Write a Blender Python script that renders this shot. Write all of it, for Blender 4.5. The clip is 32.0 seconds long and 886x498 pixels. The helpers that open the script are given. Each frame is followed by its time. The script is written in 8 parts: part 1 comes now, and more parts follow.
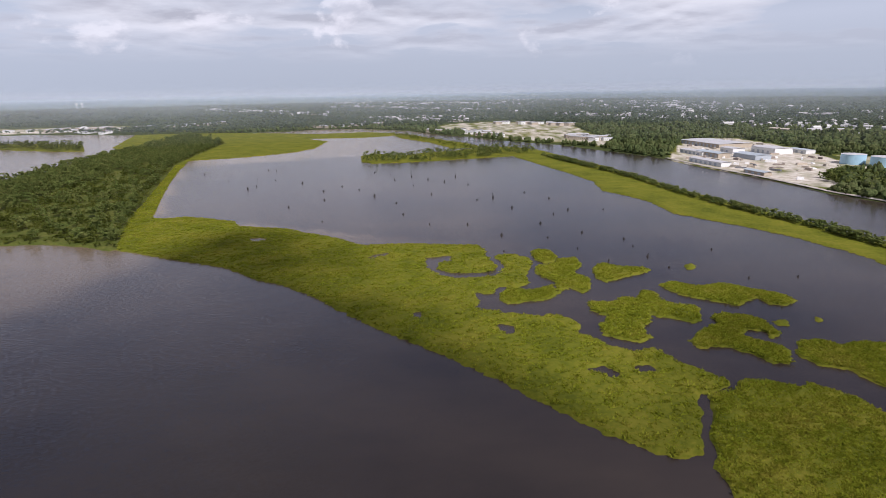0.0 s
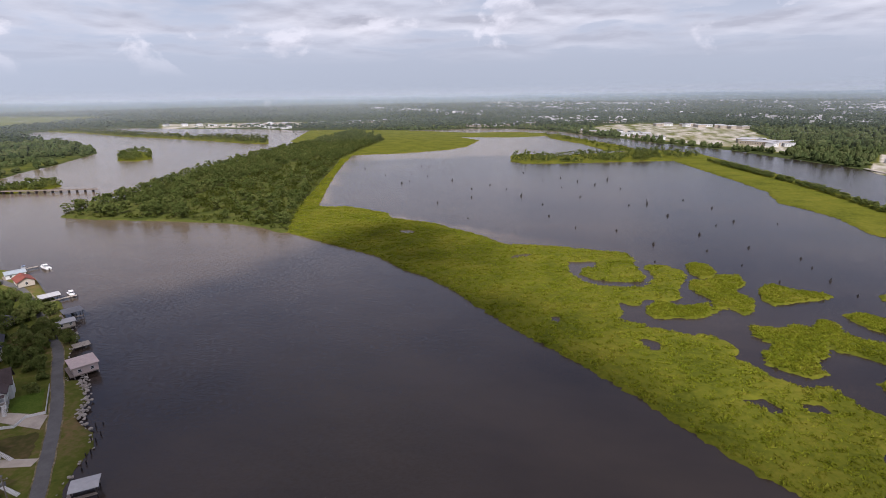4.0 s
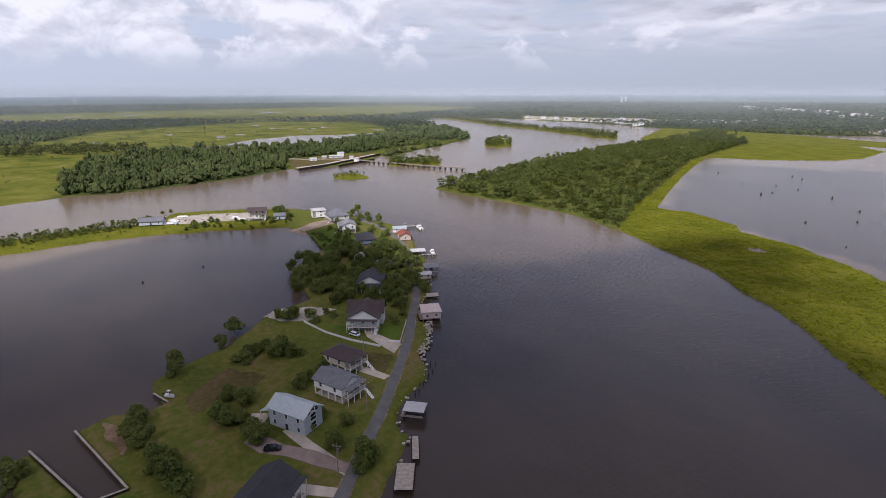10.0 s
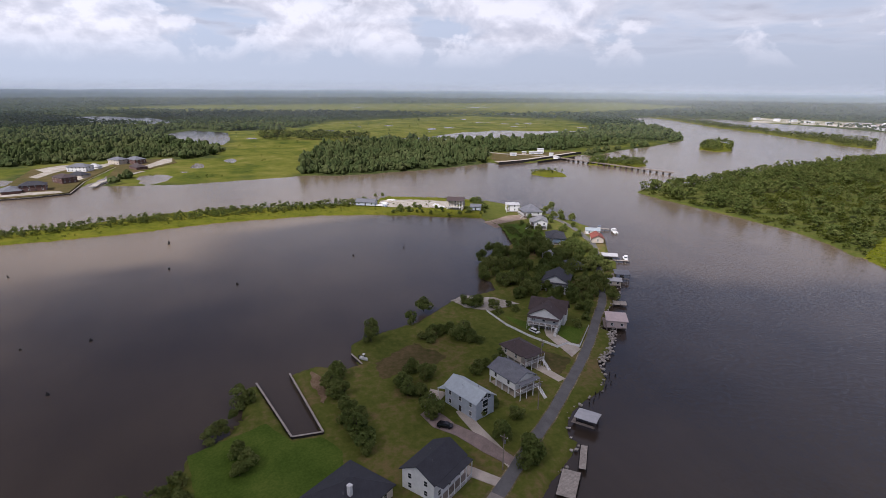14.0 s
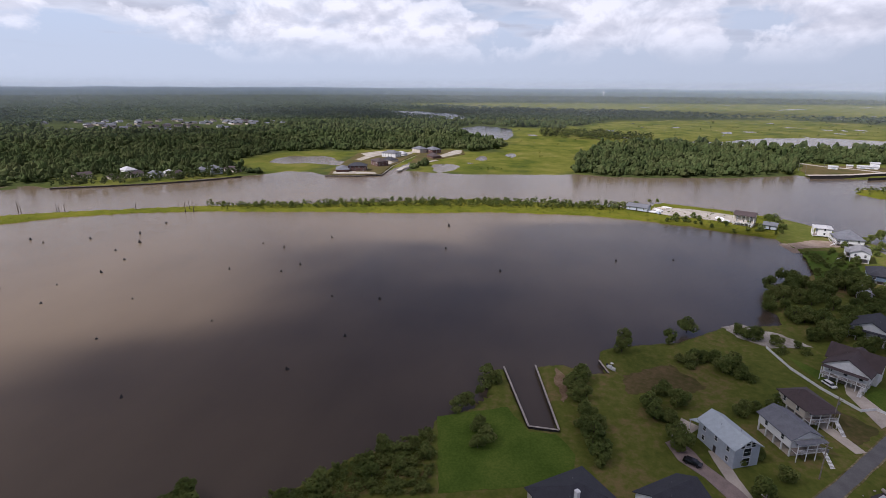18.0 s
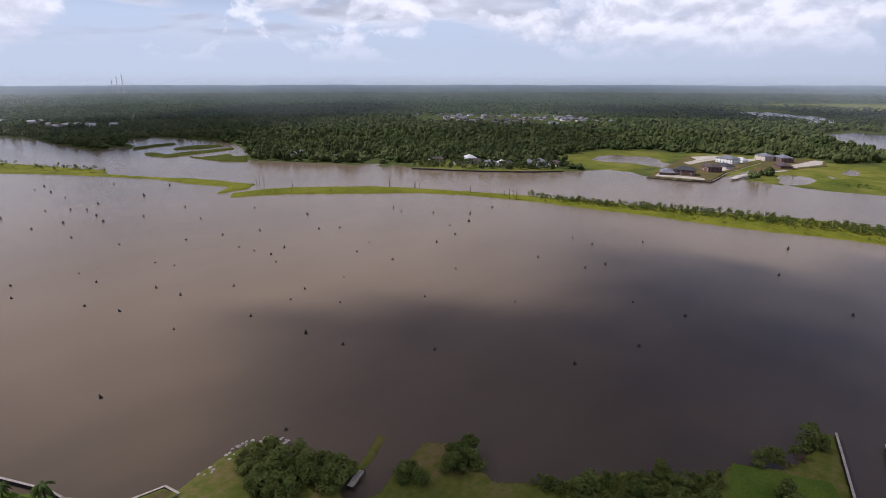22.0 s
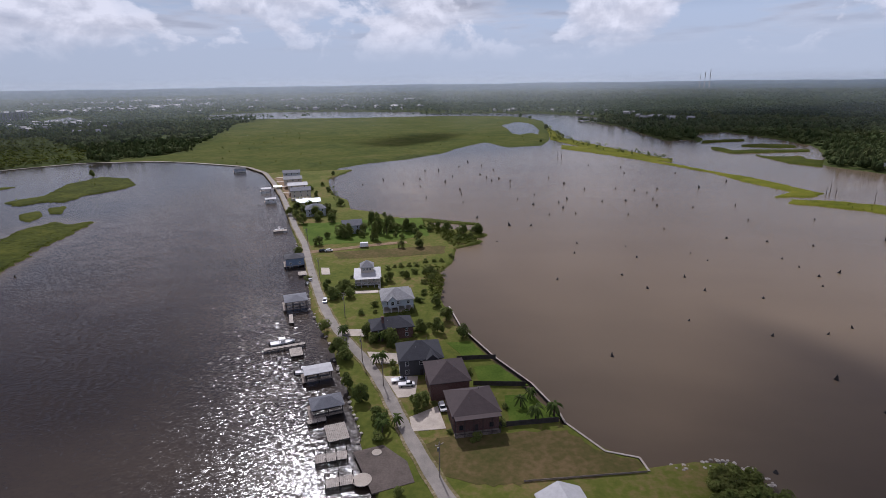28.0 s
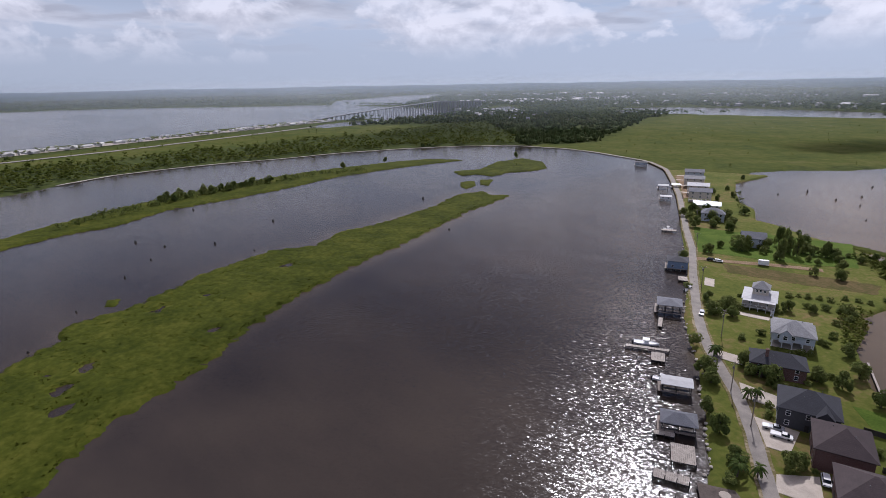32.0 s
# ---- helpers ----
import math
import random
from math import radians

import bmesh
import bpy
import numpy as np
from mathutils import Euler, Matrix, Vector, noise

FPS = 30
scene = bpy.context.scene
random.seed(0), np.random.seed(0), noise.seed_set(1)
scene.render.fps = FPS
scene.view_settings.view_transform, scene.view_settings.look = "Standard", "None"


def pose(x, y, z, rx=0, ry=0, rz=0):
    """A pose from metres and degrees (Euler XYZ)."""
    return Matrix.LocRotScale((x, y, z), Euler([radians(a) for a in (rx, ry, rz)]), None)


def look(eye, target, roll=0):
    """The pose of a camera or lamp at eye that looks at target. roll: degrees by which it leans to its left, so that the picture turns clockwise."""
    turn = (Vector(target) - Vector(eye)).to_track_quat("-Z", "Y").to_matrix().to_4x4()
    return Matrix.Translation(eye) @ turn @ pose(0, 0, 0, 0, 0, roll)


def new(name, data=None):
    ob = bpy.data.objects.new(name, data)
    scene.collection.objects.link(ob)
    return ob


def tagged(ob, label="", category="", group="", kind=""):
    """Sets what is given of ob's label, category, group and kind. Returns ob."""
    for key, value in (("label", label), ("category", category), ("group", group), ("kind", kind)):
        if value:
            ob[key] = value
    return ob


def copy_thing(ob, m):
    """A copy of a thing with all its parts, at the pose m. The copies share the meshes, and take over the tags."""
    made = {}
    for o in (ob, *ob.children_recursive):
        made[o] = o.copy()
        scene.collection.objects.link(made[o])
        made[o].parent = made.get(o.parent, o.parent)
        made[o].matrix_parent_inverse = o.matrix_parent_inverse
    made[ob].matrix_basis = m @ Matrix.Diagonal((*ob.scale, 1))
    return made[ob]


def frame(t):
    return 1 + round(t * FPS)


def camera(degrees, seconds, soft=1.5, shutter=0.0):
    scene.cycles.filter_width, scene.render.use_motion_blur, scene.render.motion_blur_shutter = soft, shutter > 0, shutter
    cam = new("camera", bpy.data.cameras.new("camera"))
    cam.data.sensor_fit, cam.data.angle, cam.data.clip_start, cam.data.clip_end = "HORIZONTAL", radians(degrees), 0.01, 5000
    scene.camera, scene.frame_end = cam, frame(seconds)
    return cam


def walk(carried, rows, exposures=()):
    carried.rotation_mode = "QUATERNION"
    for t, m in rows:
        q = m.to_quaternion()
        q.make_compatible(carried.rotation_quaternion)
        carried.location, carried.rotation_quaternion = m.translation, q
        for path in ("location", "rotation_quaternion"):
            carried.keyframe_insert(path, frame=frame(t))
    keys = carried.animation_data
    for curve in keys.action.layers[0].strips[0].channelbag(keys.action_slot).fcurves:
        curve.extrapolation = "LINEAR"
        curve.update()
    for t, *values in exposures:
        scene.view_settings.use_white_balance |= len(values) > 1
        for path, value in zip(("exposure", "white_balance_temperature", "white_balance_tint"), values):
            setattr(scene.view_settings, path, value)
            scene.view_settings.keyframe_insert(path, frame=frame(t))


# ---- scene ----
cam = camera(78.66, 32.0, 0.85)
PATH = [
    (0.0, pose(0, 0, 95, 73.62, 0.92, -0.21)),
    (0.5, pose(0, 0, 95, 73.59, 0.96, 1.48)),
    (1.0, pose(0, 0, 95, 73.64, 1.01, 3.45)),
    (1.5, pose(0, 0, 95, 73.67, 0.94, 5.20)),
    (2.0, pose(0, 0, 95, 73.71, 0.96, 7.00)),
    (2.5, pose(0, 0, 95, 73.76, 0.96, 9.03)),
    (3.0, pose(0, 0, 95, 73.82, 0.92, 11.55)),
    (3.5, pose(0, 0, 95, 73.84, 0.93, 13.33)),
    (5.5, pose(0, 0, 95, 73.89, 0.74, 23.68)),
    (6.0, pose(0, 0, 95, 73.94, 0.74, 26.40)),
    (6.5, pose(0, 0, 95, 73.91, 0.72, 29.39)),
    (7.0, pose(0, 0, 95, 73.90, 0.63, 32.45)),
    (7.5, pose(0, 0, 95, 73.86, 0.60, 35.95)),
    (8.0, pose(0, 0, 95, 73.86, 0.53, 39.01)),
    (8.5, pose(0, 0, 95, 73.83, 0.44, 41.97)),
    (9.0, pose(0, 0, 95, 73.82, 0.42, 45.00)),
    (9.5, pose(0, 0, 95, 73.80, 0.30, 47.99)),
    (10.0, pose(0, 0, 95, 73.75, 0.19, 50.70)),
    (10.5, pose(0, 0, 95, 73.71, 0.16, 53.16)),
    (11.0, pose(0, 0, 95, 73.66, 0.17, 55.65)),
    (11.5, pose(0, 0, 95, 73.64, 0.07, 58.48)),
    (12.0, pose(0, 0, 95, 73.59, -0.01, 61.33)),
    (12.5, pose(0, 0, 95, 73.53, -0.08, 64.17)),
    (13.0, pose(0, 0, 95, 73.53, 0.15, 66.35)),
    (13.5, pose(0, 0, 95, 73.44, -0.13, 68.83)),
    (15.5, pose(0, 0, 95, 73.32, -0.14, 80.42)),
    (16.0, pose(0, 0, 95, 73.28, -0.03, 83.75)),
    (16.5, pose(0, 0, 95, 73.19, -0.21, 87.35)),
    (17.0, pose(0, 0, 95, 73.19, -0.22, 91.30)),
    (17.5, pose(0, 0, 95, 73.15, -0.26, 95.84)),
    (18.0, pose(0, 0, 95, 73.08, -0.32, 99.96)),
    (18.5, pose(0, 0, 95, 73.07, -0.35, 102.93)),
    (19.0, pose(0, 0, 95, 73.03, -0.28, 105.87)),
    (19.5, pose(0, 0, 95, 72.98, -0.29, 109.37)),
    (20.0, pose(0, 0, 95, 73.01, -0.00, 113.43)),
    (20.5, pose(0, 0, 95, 72.90, -0.27, 118.32)),
    (21.0, pose(0, 0, 95, 72.86, -0.12, 123.44)),
    (21.5, pose(0, 0, 95, 72.79, -0.09, 128.49)),
    (22.0, pose(0, 0, 95, 72.78, -0.01, 133.00)),
    (22.5, pose(0, 0, 95, 72.76, 0.01, 135.98)),
    (23.0, pose(0, 0, 95, 72.76, 0.22, 139.11)),
    (23.5, pose(0, 0, 95, 72.75, 0.08, 142.92)),
    (24.0, pose(0, 0, 95, 72.75, 0.10, 147.31)),
    (24.5, pose(0, 0, 95, 72.73, 0.11, 152.14)),
    (25.0, pose(0, 0, 95, 72.71, 0.24, 157.38)),
    (25.5, pose(0, 0, 95, 72.77, 0.55, 161.74)),
    (27.5, pose(0, 0, 95, 72.72, 0.70, 181.55)),
    (28.0, pose(0, 0, 95, 72.71, 0.80, 187.78)),
    (28.5, pose(0, 0, 95, 72.70, 0.89, 192.87)),
    (29.0, pose(0, 0, 95, 72.73, 0.86, 198.27)),
    (29.5, pose(0, 0, 95, 72.71, 0.92, 203.73)),
    (30.0, pose(0, 0, 95, 72.73, 0.96, 209.43)),
    (30.5, pose(0, 0, 95, 72.73, 0.99, 215.20)),
    (31.0, pose(0, 0, 95, 72.73, 0.97, 220.69)),
    (31.5, pose(0, 0, 95, 72.73, 0.87, 225.09)),
    (32.0, pose(0, 0, 95, 72.75, 0.97, 228.48)),
]
walk(cam, PATH, [(0.0, 0.16, 6050, 20), (13.0, 0.16, 6000, 20), (19.0, 0.14, 5930, 20), (24.5, 0.02, 5850, 20), (28.0, -0.18, 5800, 20), (30.5, -0.18, 5800, 20), (32.0, -0.08, 5800, 20)])

# ---------------------------------------------------------------- light
SUN_AZ, SUN_EL = radians(206), radians(46)
to_sun = Vector((-math.sin(SUN_AZ) * math.cos(SUN_EL), math.cos(SUN_AZ) * math.cos(SUN_EL), math.sin(SUN_EL)))
sun = new("sun", bpy.data.lights.new("sun", "SUN"))
sun.data.energy, sun.data.angle, sun.data.color = 4.5, radians(0.6), (1.0, 0.95, 0.87)
sun.matrix_world = look(to_sun * 3000, (0, 0, 0))


class Nodes:
    """Short hand for node trees."""

    def __init__(self, tree):
        self.tree = tree
        tree.nodes.clear()

    def add(self, kind, ins=None, **props):
        n = self.tree.nodes.new(kind)
        if "operation" in props:
            n.operation = props["operation"]
        if "use_clamp" in props:
            n.use_clamp = props["use_clamp"]
        if "data_type" in props:
            n.data_type = props["data_type"]
        if "attribute_name" in props:
            n.attribute_name = props["attribute_name"]
        for k, v in (ins or {}).items():
            if isinstance(v, bpy.types.NodeSocket):
                self.tree.links.new(v, n.inputs[k])
            else:
                n.inputs[k].default_value = v
        return n

    def math(self, op, a, b=0.0, c=0.0, clamp=False):
        return self.add("ShaderNodeMath", {0: a, 1: b, 2: c}, operation=op, use_clamp=clamp).outputs[0]

    def mix(self, f, a, b):
        return self.add("ShaderNodeMix", {0: f, 6: a, 7: b}, data_type="RGBA").outputs[2]

    def ramp(self, f, stops):
        n = self.add("ShaderNodeValToRGB", {0: f})
        e = n.color_ramp.elements
        while len(e) < len(stops):
            e.new(0.5)
        for s, (p, c) in zip(e, stops):
            s.position, s.color = p, (*c, 1) if len(c) == 3 else c
        return n.outputs[0]

    def noise(self, v, scale, detail=4.0, rough=0.55, dist=0.0):
        return self.add("ShaderNodeTexNoise", {"Vector": v, "Scale": scale, "Detail": detail, "Roughness": rough, "Distortion": dist}).outputs[0]


world = bpy.data.worlds.new("sky")
scene.world = world
world.use_nodes = True
w = Nodes(world.node_tree)
sky = w.add("ShaderNodeTexSky")
sky.sky_type, sky.sun_disc, sky.sun_elevation, sky.sun_rotation = "NISHITA", False, SUN_EL, math.pi - SUN_AZ
sky.altitude, sky.air_density, sky.dust_density = 50, 1.2, 1.5
co = w.add("ShaderNodeTexCoord").outputs["Generated"]
sep = w.add("ShaderNodeSeparateXYZ", {0: co})
up = w.math("MAXIMUM", sep.outputs[2], 0.0)
base = w.add("ShaderNodeVectorMath", {0: sky.outputs[0], 3: 0.047}, operation="SCALE").outputs[0]
base = w.add("ShaderNodeVectorMath", {0: base, 1: (0.74, 0.86, 1.06)}, operation="MULTIPLY").outputs[0]
base = w.add("ShaderNodeVectorMath", {0: base, 1: (0.52, 0.53, 0.56)}, operation="MINIMUM").outputs[0]
# upper sky, out of view: bright eastward, dim towards the bay to darken it
dim_side = w.add("ShaderNodeVectorMath", {0: co, 1: (-0.55, -0.83, 0.0)}, operation="DOT_PRODUCT").outputs["Value"]
dim_side = w.ramp(dim_side, [(0.25, (0, 0, 0)), (0.80, (1, 1, 1))])
base = w.mix(w.ramp(up, [(0.45, (0, 0, 0)), (0.68, (0.85, 0.85, 0.85))]), base, w.mix(dim_side, (0.60, 0.57, 0.60, 1), (0.115, 0.11, 0.115, 1)))
base = w.add("ShaderNodeVectorMath", {0: base, 1: w.mix(dim_side, (1.1, 1.07, 1.07, 1), (0.86, 0.86, 0.89, 1))}, operation="MULTIPLY").outputs[0]
west = w.add("ShaderNodeVectorMath", {0: co, 1: (-0.34, -0.94, 0.0)}, operation="DOT_PRODUCT").outputs["Value"]
west = w.math("ADD", 0.45, w.math("MULTIPLY", west, 0.55), clamp=True)
clear = w.mix(west, (0.50, 0.545, 0.60, 1), (0.51, 0.60, 0.70, 1))
veil = w.mix(west, (0.40, 0.445, 0.49, 1), (0.52, 0.58, 0.64, 1))
rise = w.ramp(up, [(0.0, (0, 0, 0)), (0.05, (0.3, 0.3, 0.3)), (0.11, (1, 1, 1))])
haze = w.mix(rise, veil, clear)
haze = w.mix(w.ramp(up, [(0.10, (0, 0, 0)), (0.22, (1, 1, 1))]), haze, base)
# a broken sheet of cloud overhead, foreshortened towards the horizon
flat_ = w.math("DIVIDE", 1.0, w.math("ADD", up, 0.10))
deck = w.add("ShaderNodeVectorMath", {0: co, 3: flat_}, operation="SCALE").outputs[0]
deck = w.add("ShaderNodeVectorMath", {0: deck, 1: (1.0, 1.0, 0.0)}, operation="MULTIPLY").outputs[0]
nearer = w.add("ShaderNodeVectorMath", {0: deck, 3: 0.955}, operation="SCALE").outputs[0]
d0 = w.noise(deck, 0.85, 8, 0.52, 0.15)
d1 = w.noise(nearer, 0.85, 8, 0.52, 0.15)
cover_ = w.math("ADD", d0, w.math("MULTIPLY", w.math("SUBTRACT", 0.6, west), 0.06))
layer = w.ramp(cover_, [(0.44, (0, 0, 0)), (0.52, (0.6, 0.6, 0.6)), (0.66, (0.95, 0.95, 0.95))])
layer = w.math("MULTIPLY", layer, w.ramp(up, [(0.045, (0, 0, 0)), (0.10, (1, 1, 1)), (0.17, (1, 1, 1)), (0.30, (0, 0, 0))]))
body = w.math("ADD", 0.52, w.math("MULTIPLY", w.math("SUBTRACT", d1, d0), 3.2), clamp=True)
grey = w.ramp(body, [(0.2, (0.44, 0.45, 0.48)), (0.5, (0.59, 0.60, 0.62)), (0.85, (0.78, 0.78, 0.78))])
haze = w.mix(layer, haze, grey)
# heaped cumulus standing above the haze, whitest towards the south-west
puff = w.add("ShaderNodeMapping", {"Vector": co, "Scale": (1.0, 1.0, 1.5)}).outputs[0]
lifted = w.add("ShaderNodeMapping", {"Vector": co, "Scale": (1.0, 1.0, 1.5), "Location": (0.0, 0.0, 0.022)}).outputs[0]
n0 = w.noise(puff, 8.5, 10, 0.55, 0.2)
n1 = w.noise(lifted, 8.5, 10, 0.55, 0.2)
sheet = w.noise(puff, 2.1, 2, 0.5)
thick = w.math("ADD", w.math("MULTIPLY", n0, 0.62), w.math("MULTIPLY", sheet, 0.55))
thick = w.math("ADD", thick, w.math("MULTIPLY", w.math("SUBTRACT", west, 0.6), 0.06))
mask = w.ramp(thick, [(0.585, (0, 0, 0)), (0.62, (0.7, 0.7, 0.7)), (0.70, (1, 1, 1))])
mask = w.math("MULTIPLY", mask, w.ramp(up, [(0.030, (0, 0, 0)), (0.085, (0.9, 0.9, 0.9)), (0.16, (0.9, 0.9, 0.9)), (0.27, (0, 0, 0))]))
lit = w.math("ADD", 0.62, w.math("MULTIPLY", w.math("SUBTRACT", n0, n1), 3.0), clamp=True)
shade = w.ramp(lit, [(0.15, (0.54, 0.56, 0.60)), (0.5, (0.70, 0.71, 0.73)), (0.8, (0.92, 0.92, 0.92))])
dull = w.mix(west, (0.86, 0.86, 0.87, 1), (1.0, 1.0, 1.0, 1))
shade = w.add("ShaderNodeVectorMath", {0: shade, 1: dull}, operation="MULTIPLY").outputs[0]
full = w.mix(mask, haze, shade)
w.add("ShaderNodeOutputWorld", {0: w.add("ShaderNodeBackground", {0: full, 1: 1.0}).outputs[0]})


# ---------------------------------------------------------------- materials
def material(name, build):
    m = bpy.data.materials.new(name)
    m.use_nodes = True
    n = Nodes(m.node_tree)
    p = n.add("ShaderNodeBsdfPrincipled")
    n.add("ShaderNodeOutputMaterial", {0: p.outputs[0]})
    build(n, p)
    return m


def link(n, a, p, key):
    n.tree.links.new(a, p.inputs[key])


def where(n):
    return n.add("ShaderNodeNewGeometry").outputs["Position"]


def speckled(name, dark, mid, light, scale=0.4, fine=4.0, rough=0.9, bump=0.0, attr=False):
    """Two scales of mottling between three tones, in world metres."""

    def build(n, p):
        pos = where(n)
        a = n.noise(pos, scale, 5, 0.6)
        b = n.noise(pos, fine, 4, 0.6)
        f = n.math("ADD", n.math("MULTIPLY", a, 0.55), n.math("MULTIPLY", b, 0.45))
        c = n.ramp(f, [(0.36, dark), (0.5, mid), (0.64, light)])
        if attr:
            r = n.add("ShaderNodeNewGeometry").outputs["Random Per Island"]
            hsv = n.add("ShaderNodeHueSaturation", {"Hue": n.math("ADD", 0.49, n.math("MULTIPLY", r, 0.02)), "Saturation": 1.0, "Value": n.math("ADD", 0.82, n.math("MULTIPLY", r, 0.36)), "Fac": 1.0, "Color": c})
            c = hsv.outputs[0]
        link(n, c, p, "Base Color")
        p.inputs["Roughness"].default_value = rough
        p.inputs["Specular IOR Level"].default_value = 0.05
        if attr:
            glow = n.add("ShaderNodeBsdfTranslucent", {"Color": c})
            both = n.add("ShaderNodeMixShader", {0: 0.45, 1: p.outputs[0], 2: glow.outputs[0]})
            n.tree.links.new(both.outputs[0], n.tree.nodes["Material Output"].inputs[0])
        if bump:
            bn = n.add("ShaderNodeBump", {"Strength": 0.6, "Distance": bump, "Height": b})
            link(n, bn.outputs[0], p, "Normal")

    return material(name, build)


def water_build(n, p):
    pos = where(n)
    silt_and_shade = n.add("ShaderNodeAttribute", attribute_name="silt_and_shade").outputs["Fac"]
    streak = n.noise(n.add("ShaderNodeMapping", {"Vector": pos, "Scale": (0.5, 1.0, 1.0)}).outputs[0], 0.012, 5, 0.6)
    f = n.math("ADD", silt_and_shade, n.math("MULTIPLY", n.math("SUBTRACT", streak, 0.5), 0.5), clamp=True)
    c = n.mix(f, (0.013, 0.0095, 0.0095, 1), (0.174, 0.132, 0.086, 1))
    link(n, c, p, "Base Color")
    p.inputs["Roughness"].default_value = 0.16
    p.inputs["IOR"].default_value = 1.33
    open_water = n.add("ShaderNodeAttribute", attribute_name="wind").outputs["Fac"]
    # crests lie across the sun's azimuth, to draw the glint out towards it
    along, across = (0.438, -0.899, 0.0), (0.899, 0.438, 0.0)
    u = n.add("ShaderNodeVectorMath", {0: pos, 1: along}, operation="DOT_PRODUCT").outputs["Value"]
    v = n.add("ShaderNodeVectorMath", {0: pos, 1: across}, operation="DOT_PRODUCT").outputs["Value"]
    crest = n.add("ShaderNodeCombineXYZ", {0: u, 1: n.math("MULTIPLY", v, 0.5), 2: 0.0}).outputs[0]
    flat = n.add("ShaderNodeVectorMath", {0: (0.0, 0.0, 1.0), 1: (0.0, 0.0, 0.0)}, operation="ADD").outputs[0]
    calm = n.math("SUBTRACT", 1.0, n.math("MULTIPLY", open_water, 1.1), clamp=True)
    for size, ahead, aside, gust in ((0.12, 0.10, 0.06, open_water), (1.1, 0.46, 0.24, open_water), (3.4, 0.56, 0.34, open_water), (8.0, 0.45, 0.45, calm)):
        tex = n.add("ShaderNodeTexNoise", {"Vector": crest, "Scale": size, "Detail": 1.0, "Roughness": 0.5}).outputs[1]
        tex = n.add("ShaderNodeSeparateXYZ", {0: tex})
        for k, (way, tilt) in enumerate(((along, ahead), (across, aside))):
            slope = n.math("MULTIPLY", n.math("MULTIPLY", n.math("SUBTRACT", tex.outputs[k], 0.5), tilt), gust)
            d = n.add("ShaderNodeVectorMath", {0: way, 3: slope}, operation="SCALE").outputs[0]
            flat = n.add("ShaderNodeVectorMath", {0: flat, 1: d}, operation="ADD").outputs[0]
    nrm = n.add("ShaderNodeVectorMath", {0: flat}, operation="NORMALIZE").outputs[0]
    link(n, nrm, p, "Normal")


WATER = material("river_water", water_build)
MARSH = speckled("marsh_grass", (0.062, 0.075, 0.007), (0.108, 0.117, 0.011), (0.155, 0.145, 0.018), 0.04, 0.6, 0.9, 0.4)
# darker, greener copies of the marsh tones: backlit shade put into the colour
BACKLIT_MARSH = speckled("backlit_marsh", (0.027, 0.036, 0.004), (0.045, 0.055, 0.006), (0.074, 0.078, 0.011), 0.05, 0.4, 0.9, 0.1)
BACKLIT_TUFT = speckled("backlit_reeds", (0.036, 0.047, 0.005), (0.058, 0.068, 0.008), (0.088, 0.092, 0.013), 0.05, 0.4, 0.9, 0, True)
TUFT = speckled("reed_tufts", (0.155, 0.182, 0.013), (0.220, 0.240, 0.018), (0.285, 0.268, 0.034), 0.04, 0.5, 0.9, 0, True)
LAWN = speckled("mown_grass", (0.062, 0.080, 0.014), (0.096, 0.108, 0.021), (0.17, 0.122, 0.055), 0.03, 0.5, 0.9, 0.05)
LEAF = speckled("leaves", (0.084, 0.116, 0.030), (0.145, 0.176, 0.047), (0.205, 0.220, 0.068), 0.07, 0.5, 0.7, 0, True)
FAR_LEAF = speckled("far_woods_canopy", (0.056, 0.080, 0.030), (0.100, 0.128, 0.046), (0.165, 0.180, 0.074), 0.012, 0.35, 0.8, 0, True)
# bluer than the nearer leaves: a little distance haze put into the colour
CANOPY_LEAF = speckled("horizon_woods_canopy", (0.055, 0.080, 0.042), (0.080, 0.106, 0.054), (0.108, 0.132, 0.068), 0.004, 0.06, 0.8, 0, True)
SCRUB = speckled("scrub_leaves", (0.060, 0.080, 0.014), (0.095, 0.115, 0.020), (0.15, 0.155, 0.032), 0.03, 0.6, 0.8, 0, True)
SCRUB_FLOOR = speckled("wood_floor", (0.045, 0.060, 0.012), (0.075, 0.088, 0.018), (0.12, 0.115, 0.030), 0.05, 0.6, 0.9, 0.2)
BARK = speckled("bark", (0.05, 0.04, 0.03), (0.09, 0.07, 0.055), (0.14, 0.11, 0.09), 1, 6)


def ground_build(n, p):
    pos = where(n)
    cover = n.add("ShaderNodeAttribute", attribute_name="cover").outputs["Fac"]
    a = n.noise(pos, 0.012, 5, 0.6)
    b = n.noise(pos, 0.12, 4, 0.6)
    wood = n.ramp(b, [(0.3, (0.030, 0.042, 0.014)), (0.7, (0.070, 0.084, 0.026))])
    tract = n.math("ADD", n.math("MULTIPLY", a, 0.5), n.math("MULTIPLY", n.noise(pos, 0.035, 5, 0.65), 0.5))
    marsh = n.ramp(tract, [(0.36, (0.040, 0.060, 0.011)), (0.47, (0.092, 0.106, 0.017)), (0.56, (0.135, 0.133, 0.028)), (0.66, (0.185, 0.160, 0.056))])
    sand = n.ramp(b, [(0.3, (0.30, 0.27, 0.21)), (0.7, (0.58, 0.54, 0.47))])
    c = n.mix(n.math("MULTIPLY", cover, 1.0, clamp=True), wood, marsh)
    c = n.mix(n.math("SUBTRACT", cover, 1.0, clamp=True), c, sand)
    link(n, c, p, "Base Color")
    p.inputs["Roughness"].default_value = 0.95
    p.inputs["Specular IOR Level"].default_value = 0.02


